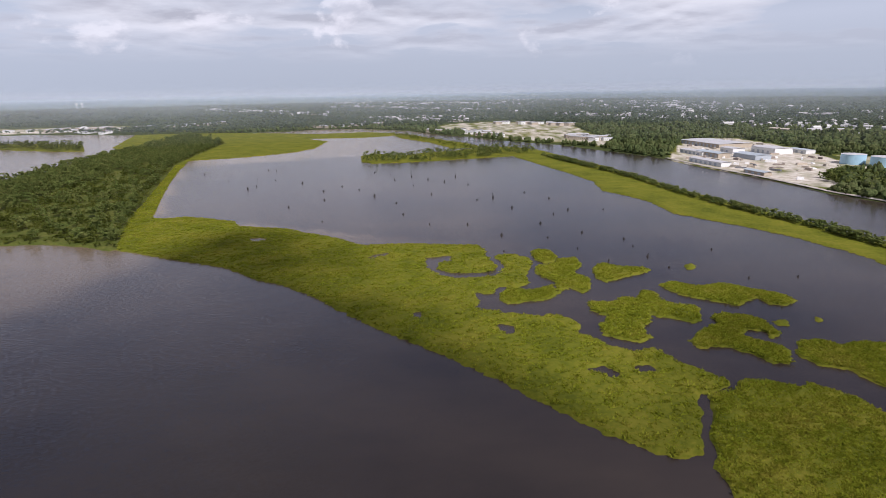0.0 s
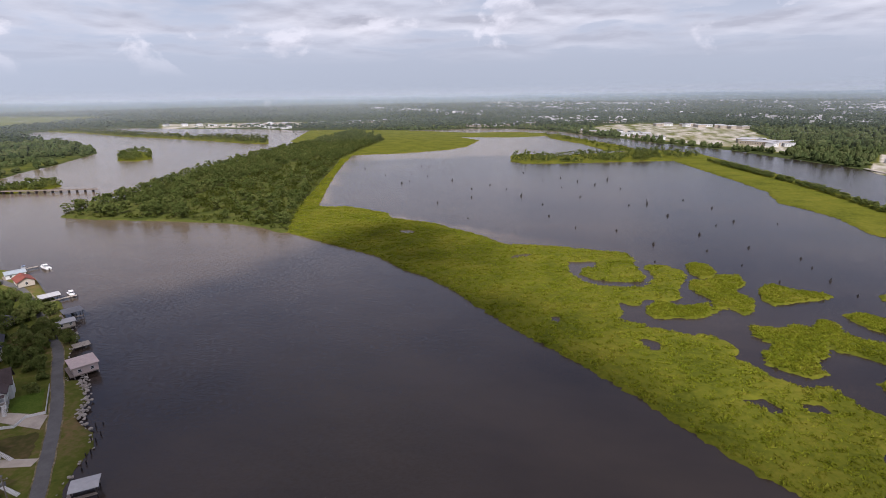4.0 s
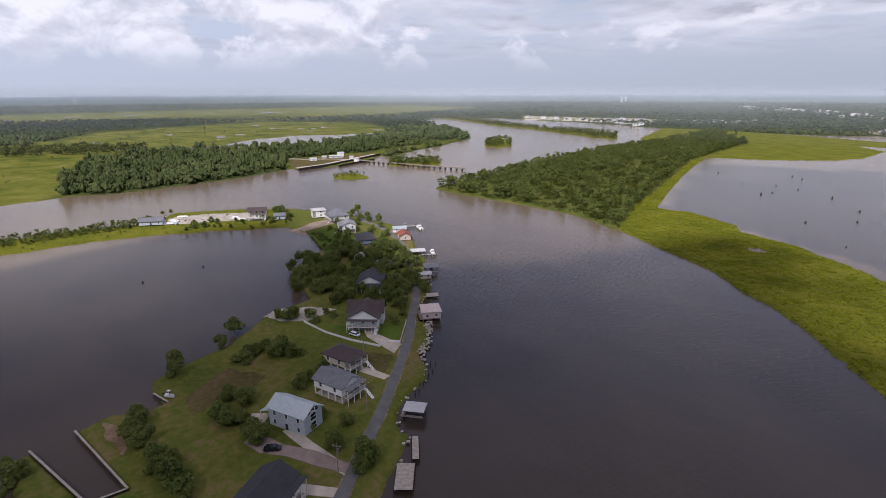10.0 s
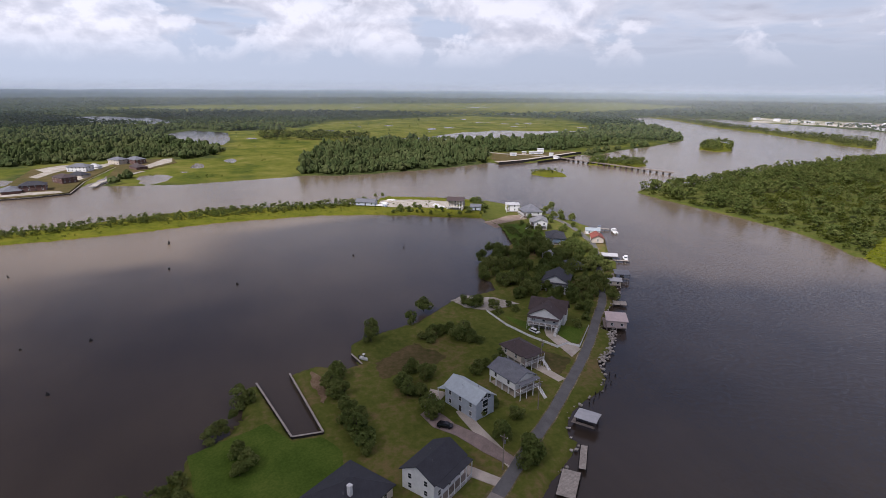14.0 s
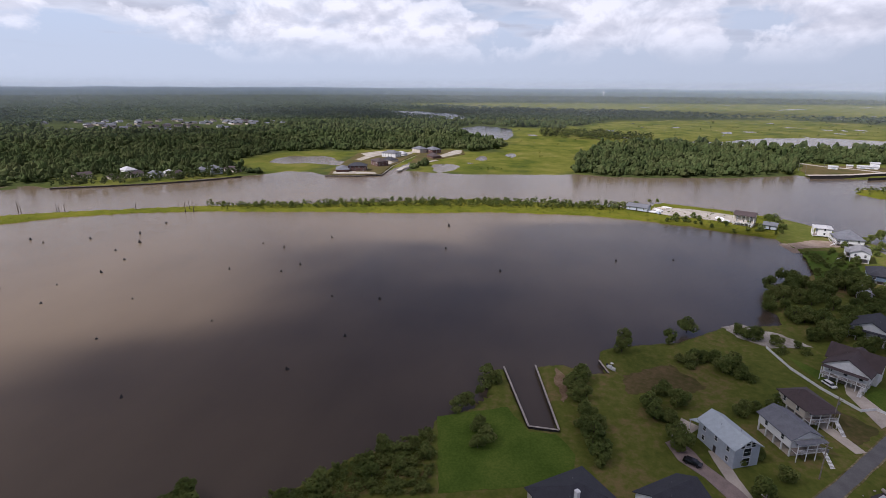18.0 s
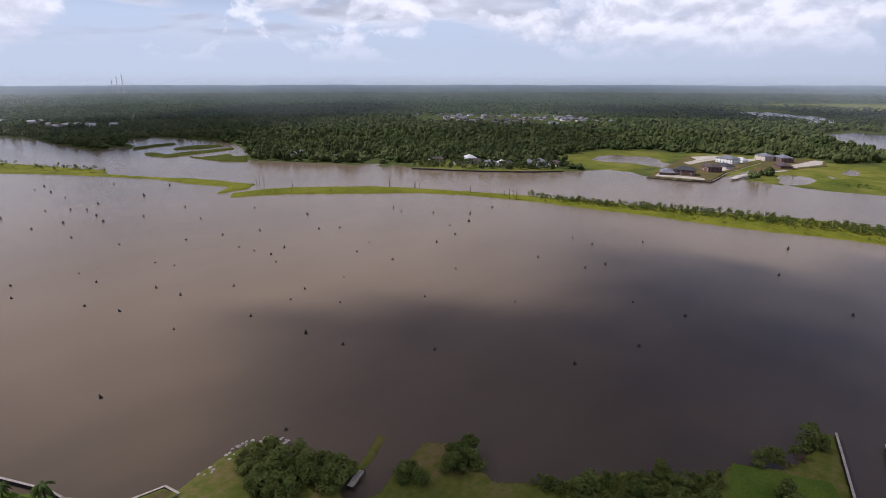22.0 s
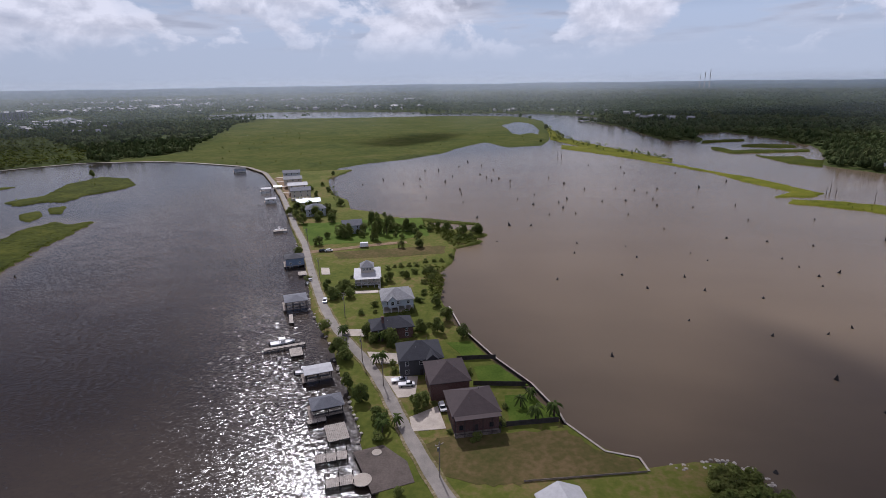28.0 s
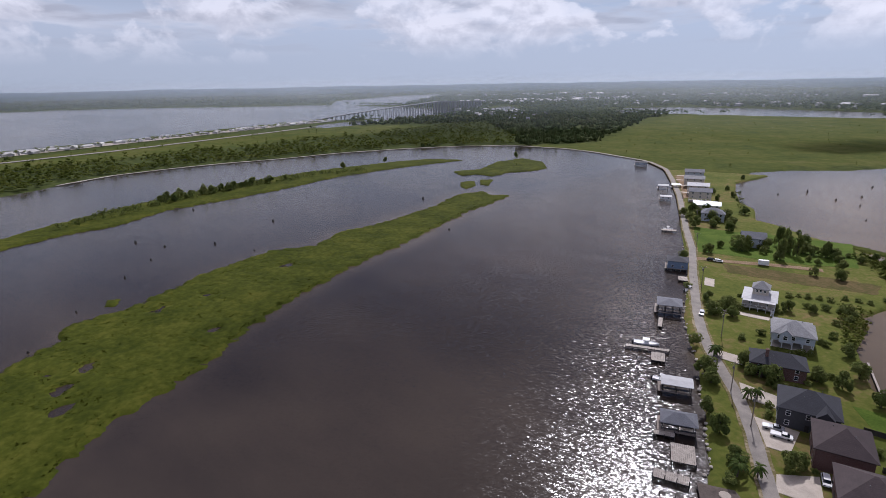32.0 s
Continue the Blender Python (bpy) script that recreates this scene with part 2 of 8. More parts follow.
GROUND = material("ground_cover", ground_build)

# ---------------------------------------------------------------- plan of shores, metres
# outer shore of the river basin
W1 = [(376, 342), (372, 378), (364, 436), (350, 474), (345, 513), (337, 565), (319, 639), (306, 703), (303, 752), (264, 829), (212, 943), (127, 1044), (57, 1149), (-15, 1239), (-86, 1361), (-210, 1451), (-330, 1458), (-401, 1394), (-534, 1367), (-717, 1373), (-794, 1368), (-906, 1399), (-1048, 1423), (-1235, 1422), (-1414, 1443), (-1516, 1414), (-1626, 1383), (-1558, 1156), (-1323, 1044), (-1125, 950), (-947, 856), (-858, 779), (-769, 622), (-737, 540), (-686, 462), (-712, 459), (-666, 392), (-644, 353)]
W2 = [(-646, 295), (-662, 286), (-655, 275), (-628, 211), (-612, 138), (-606, 75), (-619, 46), (-608, 17), (-603, -21), (-594, -60), (-592, -93), (-599, -122), (-605, -159), (-574, -170), (-554, -226), (-575, -252), (-572, -280), (-540, -300), (-520, -325), (-484, -360), (-458, -400), (-439, -444), (-435, -490), (-402, -528), (-371, -573), (-436, -439), (-420, -489), (-391, -541), (-352, -610), (-328, -654), (-307, -711), (-296, -781), (-266, -836), (-273, -921), (-229, -899), (-215, -1045), (-208, -1189), (-137, -1337), (-52, -1434)]
W3 = [(-232, -1264), (-196, -1470), (-131, -1552), (-45, -1649), (45, -1615), (32, -1658), (203, -1676), (376, -1666), (542, -1627), (705, -1588), (823, -1572), (1023, -1513), (920, -1435), (735, -1467), (557, -1477), (422, -1513), (190, -1566), (29, -1527), (-16, -1476), (-55, -1350), (-56, -1214), (-56, -989), (-47, -896), (-35, -833), (15, -804), (52, -879), (75, -832), (105, -737), (140, -676), (182, -640), (205, -603), (203, -575), (194, -529)]
E1 = [(275, -560), (314, -598), (327, -608), (416, -637), (467, -643), (556, -623), (611, -557), (649, -479), (674, -398), (680, -316), (696, -247), (700, -182), (695, -121), (666, -65), (635, -18), (613, 39)]
# other waters
BAY = [(1013, 103), (1081, 21), (1103, -45), (1129, -122), (1159, -213), (1195, -321), (1271, -463), (1310, -620), (1292, -780), (1262, -960), (1290, -1150), (1400, -1300), (1737, -1330), (2213, -1327), (2368, -1128), (2522, -930), (2821, -656), (2973, -352), (2971, -155), (2846, 249)]
RV = [(1094, -595), (1107, -721), (1131, -838), (1189, -1131), (1283, -1245), (1340, -1104), (1224, -798), (1184, -645)]
RW = [(998, -1641), (864, -1797), (613, -1812), (311, -1760), (277, -1578), (468, -1581), (674, -1572), (871, -1558)]
PO1 = [(-1770, -477), (-1900, -433), (-1897, -309), (-1689, -213), (-1577, -260), (-1680, -384)]
PO2 = [(-1243, -180), (-1340, -141), (-1257, -62), (-1085, -50), (-989, -59), (-1078, -124)]
PO3 = [(-1048, 216), (-1037, 308), (-1131, 410), (-1172, 533), (-1117, 640), (-1109, 756), (-1096, 814), (-1049, 656), (-966, 504), (-949, 409), (-987, 328), (-984, 241)]
PO4 = [(-2008, -616), (-2032, -450), (-1697, -196), (-1567, -243), (-1848, -463)]
PO5 = [(1341, -1375), (1431, -1598), (1234, -1457), (1140, -1324), (1191, -1270)]
PO6 = [(-644, -344), (-681, -333), (-711, -294), (-692, -261), (-650, -301), (-628, -323)]
PO7 = [(-781, -50), (-793, -37), (-764, -26), (-737, -38)]
PO8 = [(-298, -1019), (-366, -1041), (-398, -939), (-412, -837), (-385, -755), (-356, -822), (-305, -828), (-292, -914)]
PO9 = [(-608, -120), (-649, -106), (-659, -95), (-622, -92), (-596, -108)]
PO11 = [(-658, -346), (-703, -332), (-684, -283), (-660, -235), (-629, -239), (-639, -283), (-628, -312)]
PO10 = [(-578, -171), (-617, -166), (-665, -161), (-720, -153), (-719, -143), (-658, -152), (-609, -150), (-582, -153)]
FW = [(2233, -1300), (2700, -1600), (3195, -2370), (3300, -2900), (2701, -2350), (1950, -1480)]
GP = [(41.4, -1209), (5.8, -1318), (-23.8, -1271), (-39.7, -1118), (-34.3, -1005), (-21, -1045), (-2.1, -1000), (12.3, -1024), (25.3, -1141)]
# reed fingers in the flooded basin on the far bank
FI1 = [(-281.1, -896), (-321, -915), (-351, -919), (-343, -894), (-305, -882), (-269.9, -862)]
FI2 = [(-269.2, -817), (-281.2, -808), (-285.4, -775), (-313, -785), (-345, -782), (-385, -788), (-376, -767), (-334, -758), (-302, -751), (-272, -745), (-261.1, -785)]
FI3 = [(-318, -842), (-353, -856), (-388, -841), (-382, -813), (-347, -809), (-313, -824)]
FI4 = [(-292.5, -748), (-304, -714), (-331, -717), (-345, -724), (-339, -692), (-353, -685), (-325, -632), (-304, -659), (-297.6, -699)]
PO12 = [(-322, -1019), (-345, -960), (-366, -904), (-404, -867), (-391, -770), (-372, -720), (-336, -660), (-291.8, -686), (-255.6, -739), (-233.4, -753)]
CM2 = [(-604, -365), (-689, -379), (-745, -361), (-765, -299), (-751, -258.6), (-665, -251.2), (-580, -239), (-562, -252.8), (-550, -283.1), (-550, -310)]
# marsh beside the river, with its pools
M1A = [(-210, 333), (-164, 310), (-123.6, 291.8), (-98.8, 269.7), (-82.9, 261.3), (-66.5, 247), (-47.8, 227.2), (-32.9, 211.2), (-19.9, 198.7), (2.5, 178.9), (20.9, 160.2), (36, 142.8), (43.8, 134.1), (55, 125), (61.7, 120.8), (69.3, 123.4), (72.1, 132), (77.3, 141.6), (80.2, 152.5), (87.7, 154.1), (93.5, 156.7), (95.5, 161.9), (92.7, 164.5), (88.3, 169.9), (83.8, 172.7), (82.7, 178.8), (79.9, 185.2), (70.1, 183.3), (63.6, 187.2), (60.6, 193.5), (53.8, 199), (56.9, 208.4), (53.9, 214.3), (48.6, 218.7), (38.4, 217.6), (31.4, 219.8)]
M1B = [(20.7, 224.3), (13.7, 226.6), (16.6, 234.3), (14.8, 248.1), (19.3, 244.2), (24.5, 245.4), (27.5, 255.4), (35.6, 253.1), (43.6, 257.5), (43.3, 270.4), (48.9, 284.6), (50.8, 300), (40.2, 309), (29.5, 307), (24.8, 322), (21.3, 330), (-0.2, 332), (-27.8, 336), (-52.5, 334), (-77, 357), (-97, 368), (-112, 381), (-130, 385), (-151, 390), (-161, 407), (-185, 418), (-207, 426), (-218, 421), (-232, 422), (-268, 509), (-304, 600), (-347, 718), (-360, 764), (-368, 748), (-308, 582), (-269, 475), (-244, 400)]
H1 = [(-133, 356), (-128, 358), (-119, 355), (-119, 348), (-128, 348)]
H2 = [(-46.9, 305.9), (-42.7, 312.5), (-33.5, 316.7), (-34, 310.8), (-41.9, 305.6)]
H3 = [(-10.2, 305), (3.2, 310), (5.3, 300), (-3.1, 293.6), (-4.4, 284.4), (3.3, 277.1), (10.8, 275.7), (26.2, 277.3), (30, 286.1), (26.9, 300), (24, 310), (26.4, 319), (29, 307), (33.4, 292.3), (33.8, 284.6), (27.3, 271.7), (15.9, 267.5), (4.3, 267.4), (-3.6, 274.2), (-9.6, 285.8)]
H4 = [(-13.9, 224.7), (-9.9, 221.8), (-10.9, 217.1), (-14.1, 218.4)]
H5 = [(22.1, 208.9), (25.7, 209.8), (29.7, 204), (26.3, 199.9), (22.1, 203)]
H6 = [(49.5, 171.4), (56.3, 172.5), (60.1, 165.9), (56.8, 164.4), (50.9, 168.5)]
H7 = [(66.2, 171.8), (72.4, 172.9), (73.9, 169.1), (67.4, 167)]
# marsh islets
I2 = [(26.2, 242.1), (31.4, 252.5), (43.3, 249.2), (54.7, 255.3), (55.2, 245.3), (48.9, 235.4), (41, 234.2), (31, 231.5), (26.4, 234.5)]
I3 = [(52.5, 314), (59.5, 319), (64.8, 314), (67, 304), (63.4, 294), (56.9, 290.9), (52.4, 299.6)]
I4 = [(51, 286.3), (59, 289.3), (68.1, 299.6), (76.5, 299.7), (77.7, 287.9), (69.6, 274.9), (75.5, 263.6), (72, 248.4), (66.4, 243.8), (62.1, 251.2), (54.2, 242.5), (56.7, 260.2), (51.7, 267.9), (49.1, 274.7)]
I5 = [(81.1, 280.6), (89.2, 289.5), (98.4, 282.2), (112.6, 279.4), (108.3, 272.5), (97.9, 267.1), (82.4, 258), (78.7, 263.6)]
I6 = [(66, 232.1), (76.6, 231.3), (83.3, 237.6), (89.1, 235), (95.8, 245.9), (101.6, 243.2), (100.5, 232.7), (106.5, 226.9), (114, 225.6), (109.2, 209.9), (103.3, 207.3), (97.2, 213), (90.6, 213.7), (90.4, 220.4), (86.5, 207.3), (81.2, 204.4), (81.5, 193.6), (75.6, 190.6), (68.6, 193.3), (63.4, 197.7), (64.2, 206.8), (70.2, 215.5), (64.8, 222.3)]
I7 = [(106.1, 253.5), (115.3, 257.8), (124.2, 250.3), (139.8, 254), (148.8, 245), (158.5, 238.8), (161.2, 229.8), (153.2, 224), (146.5, 226.2), (144.9, 234.4), (131.4, 224.5), (121.6, 232), (111.6, 239.1)]
I8 = [(114.1, 214.2), (121.2, 216.6), (130, 213.7), (133.9, 207.1), (133.2, 194.9), (127.5, 191.9), (127.4, 198.4), (122, 200.2), (117.7, 195.3), (119.7, 190.3), (129.1, 184.5), (122.7, 170.6), (115.8, 171.8), (112.9, 179.2), (105.8, 185.5), (95.9, 183.6), (94.5, 189.7), (100.7, 197.8), (108.3, 203.8), (112.6, 205.9)]
I9 = [(135.2, 189), (144.7, 190.1), (149.9, 185.1), (158.5, 188.1), (172.7, 184.3), (145, 150.6), (140.9, 159.3), (138.9, 167), (131.2, 170), (128.5, 177.7)]
I10 = [(132.4, 282.4), (137.1, 286.8), (138.9, 283.2), (134.6, 276.1), (131.2, 276.8)]
I11 = [(136.9, 207.2), (141.4, 210.2), (143.5, 208.2), (141.2, 203.7), (136.8, 203.6)]
I12 = [(154.3, 208.8), (157.9, 211.3), (158.1, 208.5), (154.7, 205.2)]
M2 = [(69, 107.7), (69.2, 117.8), (73.2, 124.5), (73.8, 130.7), (80.2, 141.5), (83.6, 152.4), (93.9, 155.5), (99.1, 161.8), (107.8, 160.4), (116.2, 155.8), (119.6, 158.2), (126.9, 152.8), (129.9, 147.1), (131, 140.1), (137.3, 122.9), (144.5, 102.4), (103.1, 65.5), (72.8, 88.2)]
# strips, islands, wooded point
S1 = [(103, 808), (125, 715), (145, 636), (159, 565), (153, 512), (168, 485), (178, 456), (179, 411), (190, 397), (209, 369), (221, 349), (231, 324), (238, 305), (241, 280), (259.2, 227.4), (289, 257), (274, 321), (268, 346), (259, 392), (243, 441), (227, 515), (218, 598), (206, 662), (177, 783), (154, 887)]
S2 = [(-123, 832), (-109, 861), (-54, 838), (-20, 872), (16, 883), (65, 928), (114, 939), (150, 888), (145, 831), (98, 801), (55, 786), (14, 772), (-49, 749), (-95, 743), (-113, 763)]
S3 = [(-120, 1278), (-79, 1253), (-2, 1093), (50, 1001), (65, 928), (17, 927), (-24, 1048), (-85, 1148)]
N1 = [(-353, 729), (-376, 811), (-345, 827), (-301, 850), (-245, 906), (-225, 966), (-230, 1097), (-292, 1175), (-172, 1180), (-114, 1213), (-108, 1293), (-193, 1329), (-295, 1299), (-385, 1335), (-542, 1387), (-680, 1380), (-754, 1361), (-624, 1040)]
FO = [(-427, 339), (-399, 337), (-355, 342), (-315, 346), (-269, 349), (-236, 341), (-214, 330), (-210, 333), (-269, 475), (-308, 582), (-368, 748), (-383, 825), (-426, 1084), (-616, 1332), (-569, 1096), (-551, 959), (-532, 794), (-512, 652), (-475, 511), (-439, 396), (-438, 358)]
ST = [(-207, -444), (-227, -435), (-247, -423), (-274, -398), (-302, -370), (-333, -341), (-355, -301), (-370, -255), (-379, -206), (-388, -160), (-393, -115), (-401, -73), (-412, -34), (-414, 5), (-414, 41), (-407, 74), (-401, 89), (-396, 105), (-383, 128), (-371, 155), (-397, 176), (-430, 181), (-452, 151), (-473, 105), (-442, 79), (-456, 44), (-455, 4), (-459, -39), (-450, -83), (-431, -127), (-418, -173), (-403, -219), (-386, -265), (-367, -310), (-347, -355), (-323, -394), (-293, -423), (-269, -444), (-250, -454), (-218, -459)]
ST2 = [(-209, -467), (-238, -468), (-254, -486), (-239, -531), (-224, -568), (-204, -596), (-168, -672), (-125, -746), (-89, -817), (-65, -839), (-60, -793), (-97, -753), (-142, -689), (-175, -633), (-200, -585), (-212, -537), (-233, -492), (-217, -478)]
ST3 = [(-56, -1214), (-77, -940), (-112, -849), (-141, -780), (-184, -687), (-178, -663), (-133, -732), (-98, -806), (-52, -913)]
R1 = [(418, -5), (432, -36), (435, -70), (464, -115), (468, -162), (480, -220), (502, -295), (504, -371), (499, -436), (493, -468), (533, -446), (545, -402), (554, -326), (551, -254), (536, -188), (518, -130), (498, -82), (473, -41), (451, -7), (433, 34), (391, 32)]
R2 = [(147.4, 4.4), (158.2, -4.1), (170.2, -17.1), (176.9, -34.8), (184.4, -48.1), (194, -59.7), (206, -75.9), (220.1, -100.7), (235.6, -134.1), (246.9, -163.1), (255.6, -194.3), (272, -236), (288, -279), (296, -312), (306, -344), (318, -335), (334, -341), (341, -317), (321, -274), (309, -226), (305, -198), (306, -177), (290.1, -151), (298.8, -125.8), (292.1, -102.7), (283.7, -78.5), (272.4, -61.6), (260.8, -39.5), (259.1, -20.1)]
R3 = [(254.3, -13.5), (244.4, -13.2), (239.8, -4.6), (230, 6), (215.6, 20.9), (186.1, 37.2), (140.8, 25.3)]
R4 = [(437, -400), (424, -429), (449, -483), (448, -529), (408, -518), (377, -487), (377, -460), (388, -435), (384, -405), (404, -405), (412, -388)]
R5 = [(383, -360), (378, -374), (360, -358), (354, -340), (366, -344)]
R6 = [(378, -382), (369, -391), (351, -366), (361, -365)]
R7 = [(280, -36), (277, -41), (268, -38), (271, -34)]
SPA = [(72, -376), (46, -369), (25, -363), (24, -359), (45, -360), (64, -365)]
SP1 = [(-1586, 1274), (-1399, 1236), (-1139, 1125), (-971, 1085), (-816, 1027), (-694, 982), (-637, 976), (-728, 1113), (-843, 1149), (-942, 1144), (-1113, 1179), (-1367, 1300), (-1592, 1354)]
IS1 = [(-719, 685), (-680, 683), (-683, 717), (-758, 794), (-832, 833), (-780, 747)]
IS2 = [(-609, 402), (-587, 422), (-570, 446), (-578, 470), (-630, 501), (-633, 464), (-657, 443)]
IS3 = [(-556, 292), (-533, 300), (-528, 323), (-547, 332), (-577, 333), (-578, 309)]
# house peninsula: west shore, east shore, lane
HWN = [(-371, 155), (-348, 155), (-337, 159), (-298.9, 146.8), (-291.1, 139.1), (-283.7, 126.2), (-266.5, 111.6), (-244.8, 102.4), (-238.5, 106.1), (-226.3, 103.6), (-222.7, 93.1), (-218.2, 77.1), (-209.1, 66), (-200.8, 55.9), (-196, 40.5), (-192.3, 30.8), (-189.1, 26.6), (-180.1, 25.4), (-172.7, 27), (-170.4, 20.8), (-175.1, 14), (-175.1, 10.2), (-172.3, 3.1), (-135.8, 10.2), (-136.2, 1.6), (-169.3, -7.7), (-168.3, -11), (-154.1, -11.8), (-146.5, -14), (-144.4, -18.1)]
HWM = [(-151.5, -11), (-143.2, -15.6), (-135.9, -25.7), (-131.6, -25.5), (-122.7, -33.6), (-115.5, -44.1), (-104.7, -52.3), (-98.7, -55.7), (-93.2, -62.2), (-89.7, -66.5), (-91.8, -72.2), (-98.3, -79.8), (-93.7, -83.8), (-88.8, -89.8), (-76.2, -87.2), (-67.3, -84.3), (-60.5, -87.8), (-61.7, -91.8), (-72.3, -96.4), (-82.6, -101.8), (-83.6, -99.3), (-73.3, -94), (-65.1, -94.1), (-62.7, -103.3), (-60.1, -113.3), (-61.4, -118.6), (-56.7, -124.5), (-49, -124.6), (-41.9, -123), (-34.9, -120.5), (-33.4, -124.1), (-25.8, -126.4), (-21.7, -130.8), (-17.2, -136.6)]
HWS = [(-15.3, -136.1), (-6, -151.1), (5.4, -169.5), (14.5, -184.4), (23.8, -199.8), (33.3, -225.8), (34.8, -251.6), (38.7, -260.4), (33.9, -277.1), (34.8, -303), (22.1, -314), (20, -320), (30.7, -325), (20.2, -329), (18, -335), (25.3, -341), (41.4, -344), (49.1, -349), (62, -363), (93.8, -378), (114.5, -392), (128, -397), (140.4, -430), (156, -445), (177, -489), (192, -529)]
HES = [(275, -560), (224, -476), (186, -407), (156, -346), (135.2, -306.9), (117.2, -275.1), (102.2, -240.8), (89.1, -210.4), (78.2, -191.4), (66.1, -173.3), (58.9, -157.7), (52.7, -147.7), (46.4, -133), (41.7, -125.5), (39.6, -118.4), (35.8, -110), (31.6, -102.3)]
HEN = [(-93.6, 56.5), (-98.2, 61.6), (-101, 65.8), (-107.5, 74.3), (-111, 77.6), (-112.5, 75.6), (-119.9, 79.4), (-124.4, 84.2), (-128.4, 91.1), (-132, 100.2), (-137.9, 105.5), (-147.7, 108.8), (-155.6, 119.5), (-168.4, 128.8), (-172.2, 127.2), (-187, 139.1), (-199.4, 154.5), (-220.3, 168.1), (-244.7, 185.9), (-266, 195.1), (-289, 209), (-310, 219), (-325, 217), (-339, 216), (-353, 209), (-363, 210), (-376, 207), (-395, 201), (-415, 190), (-430, 181)]
RD = [(314, -598), (275, -560), (240, -504), (202, -439), (170, -379), (149, -339), (127.6, -301.5), (111, -265.9), (97.1, -237.4), (85.2, -213.9), (72.5, -192), (60.5, -176.1), (50.8, -164.5), (40.9, -149.1), (34.5, -137.2), (27.7, -124.6), (21.2, -113.9), (15.5, -104.3), (-97.7, 47.2), (-106.2, 56.9), (-113.3, 64.2), (-122, 74.7), (-136.7, 89.8), (-148.4, 101.9), (-162.8, 115.3), (-180.6, 130.1), (-196.1, 143.9), (-216.1, 156.2), (-248.7, 176.9), (-280.4, 194.4), (-309, 202), (-334, 206), (-354, 205), (-374, 196)]
# land cover
CGM = [(531, -621), (429, -620), (351, -614), (275, -560), (194, -529), (182, -640), (105, -737), (75, -832), (15, -804), (-35, -833), (-49, -940), (-55, -1350), (29, -1527), (422, -1513), (673, -1440), (669, -1247), (482, -740), (510, -679)]
CNW = [(-599, -122), (-619, 46), (-767, 60), (-919, 91), (-1007, 189), (-1098, 435), (-1104, 724), (-1215, 814), (-1560, 914), (-1757, 596), (-1587, 208), (-1283, 48), (-1287, -63), (-755, -42), (-731, -100)]
CLR = [(-599, -131.8), (-697, -151.7), (-796, -99.1), (-807, -53.9), (-966, -56.0), (-993, -16.3), (-977, -1.3), (-1005, 99.7), (-848, 87.0), (-774, 56.6), (-600, 47.8)]
CLK = [(-759, 329), (-662, 284), (-625, 288), (-660, 400), (-721, 470), (-800, 660), (-858, 742), (-760, 480), (-766, 415), (-761, 372)]
CN9 = [(-1125, 47), (-1048, 216), (-1038, 345), (-1163, 504), (-1101, 674), (-1209, 825), (-1567, 862), (-1790, 690), (-1626, 408), (-1324, 139), (-1366, 61)]
CFF = [(-2646, -857), (-3065, -229), (-3257, 1093), (-3262, 2368), (-2348, 2270), (-1864, 1253), (-1847, 623), (-2071, 477), (-2337, -176)]
CEA = [(816, 21), (847, -30), (843, -150), (860, -309), (889, -482), (894, -662), (918, -838), (1108, -660), (1073, -388), (1008, -183), (955, -37), (924, 21)]
CIN = [(303, 733), (319, 639), (337, 565), (355, 512), (369, 486), (408, 565), (467, 622), (505, 694), (544, 851), (541, 1014), (445, 1009)]
CSD = [(-562, -229), (-578, -171), (-614, -150), (-710, -130), (-762, -99), (-812, -108), (-815, -160), (-779, -258), (-658, -246)]
PZ1 = [(-635, -126.9), (-664, -128.2), (-672, -108.3), (-660, -96.2), (-618, -104.3)]
PZ2 = [(-707, -80.5), (-763, -81.5), (-752, -70.8), (-711, -66.2)]
CBK = [(-421, -450), (-439, -412), (-464, -368), (-495, -330), (-524, -307), (-555, -335), (-525, -385), (-500, -440), (-470, -480)]
CRR = [(983, 75), (970, -37), (999, -181), (1038, -375), (1123, -611), (1492, -1085), (1405, -839), (1271, -463), (1159, -213), (1103, -45), (1061, 80)]
CT2 = [(-24, 1427), (59, 1192), (131, 1080), (221, 982), (271, 895), (305, 1011), (343, 1470), (169, 1681), (31, 1606)]
CT3 = [(-1294, 1406), (-855, 1524), (-996, 1772), (-1494, 1640)]
CT4 = [(-958, -987), (-1037, -643), (-1235, -626), (-1389, -860), (-1106, -1137)]
CT5 = [(440, 602), (477, 569), (583, 702), (541, 745)]
BASIN = W1 + W2 + W3 + [(185, -575)] + E1
POINT = HWN + HWM + HWS + [(185, -590)] + HES + HEN
RIVER_MARSH = M1A + M1B


def inside_distance(px, py, outline):
    """Signed distance to an outline, positive inside."""
    a = np.array(outline, float)
    b = np.roll(a, -1, 0)
    best = np.full(px.shape, 1e18)
    odd = np.zeros(px.shape, bool)
    for (ax, ay), (bx, by) in zip(a, b):
        dx, dy = bx - ax, by - ay
        k = np.clip(((px - ax) * dx + (py - ay) * dy) / (dx * dx + dy * dy + 1e-9), 0, 1)
        best = np.minimum(best, (px - ax - k * dx) ** 2 + (py - ay - k * dy) ** 2)
        if ay != by:
            odd ^= ((ay > py) != (by > py)) & (px < (bx - ax) * (py - ay) / (by - ay) + ax)
    return np.where(odd, 1, -1) * np.sqrt(best)


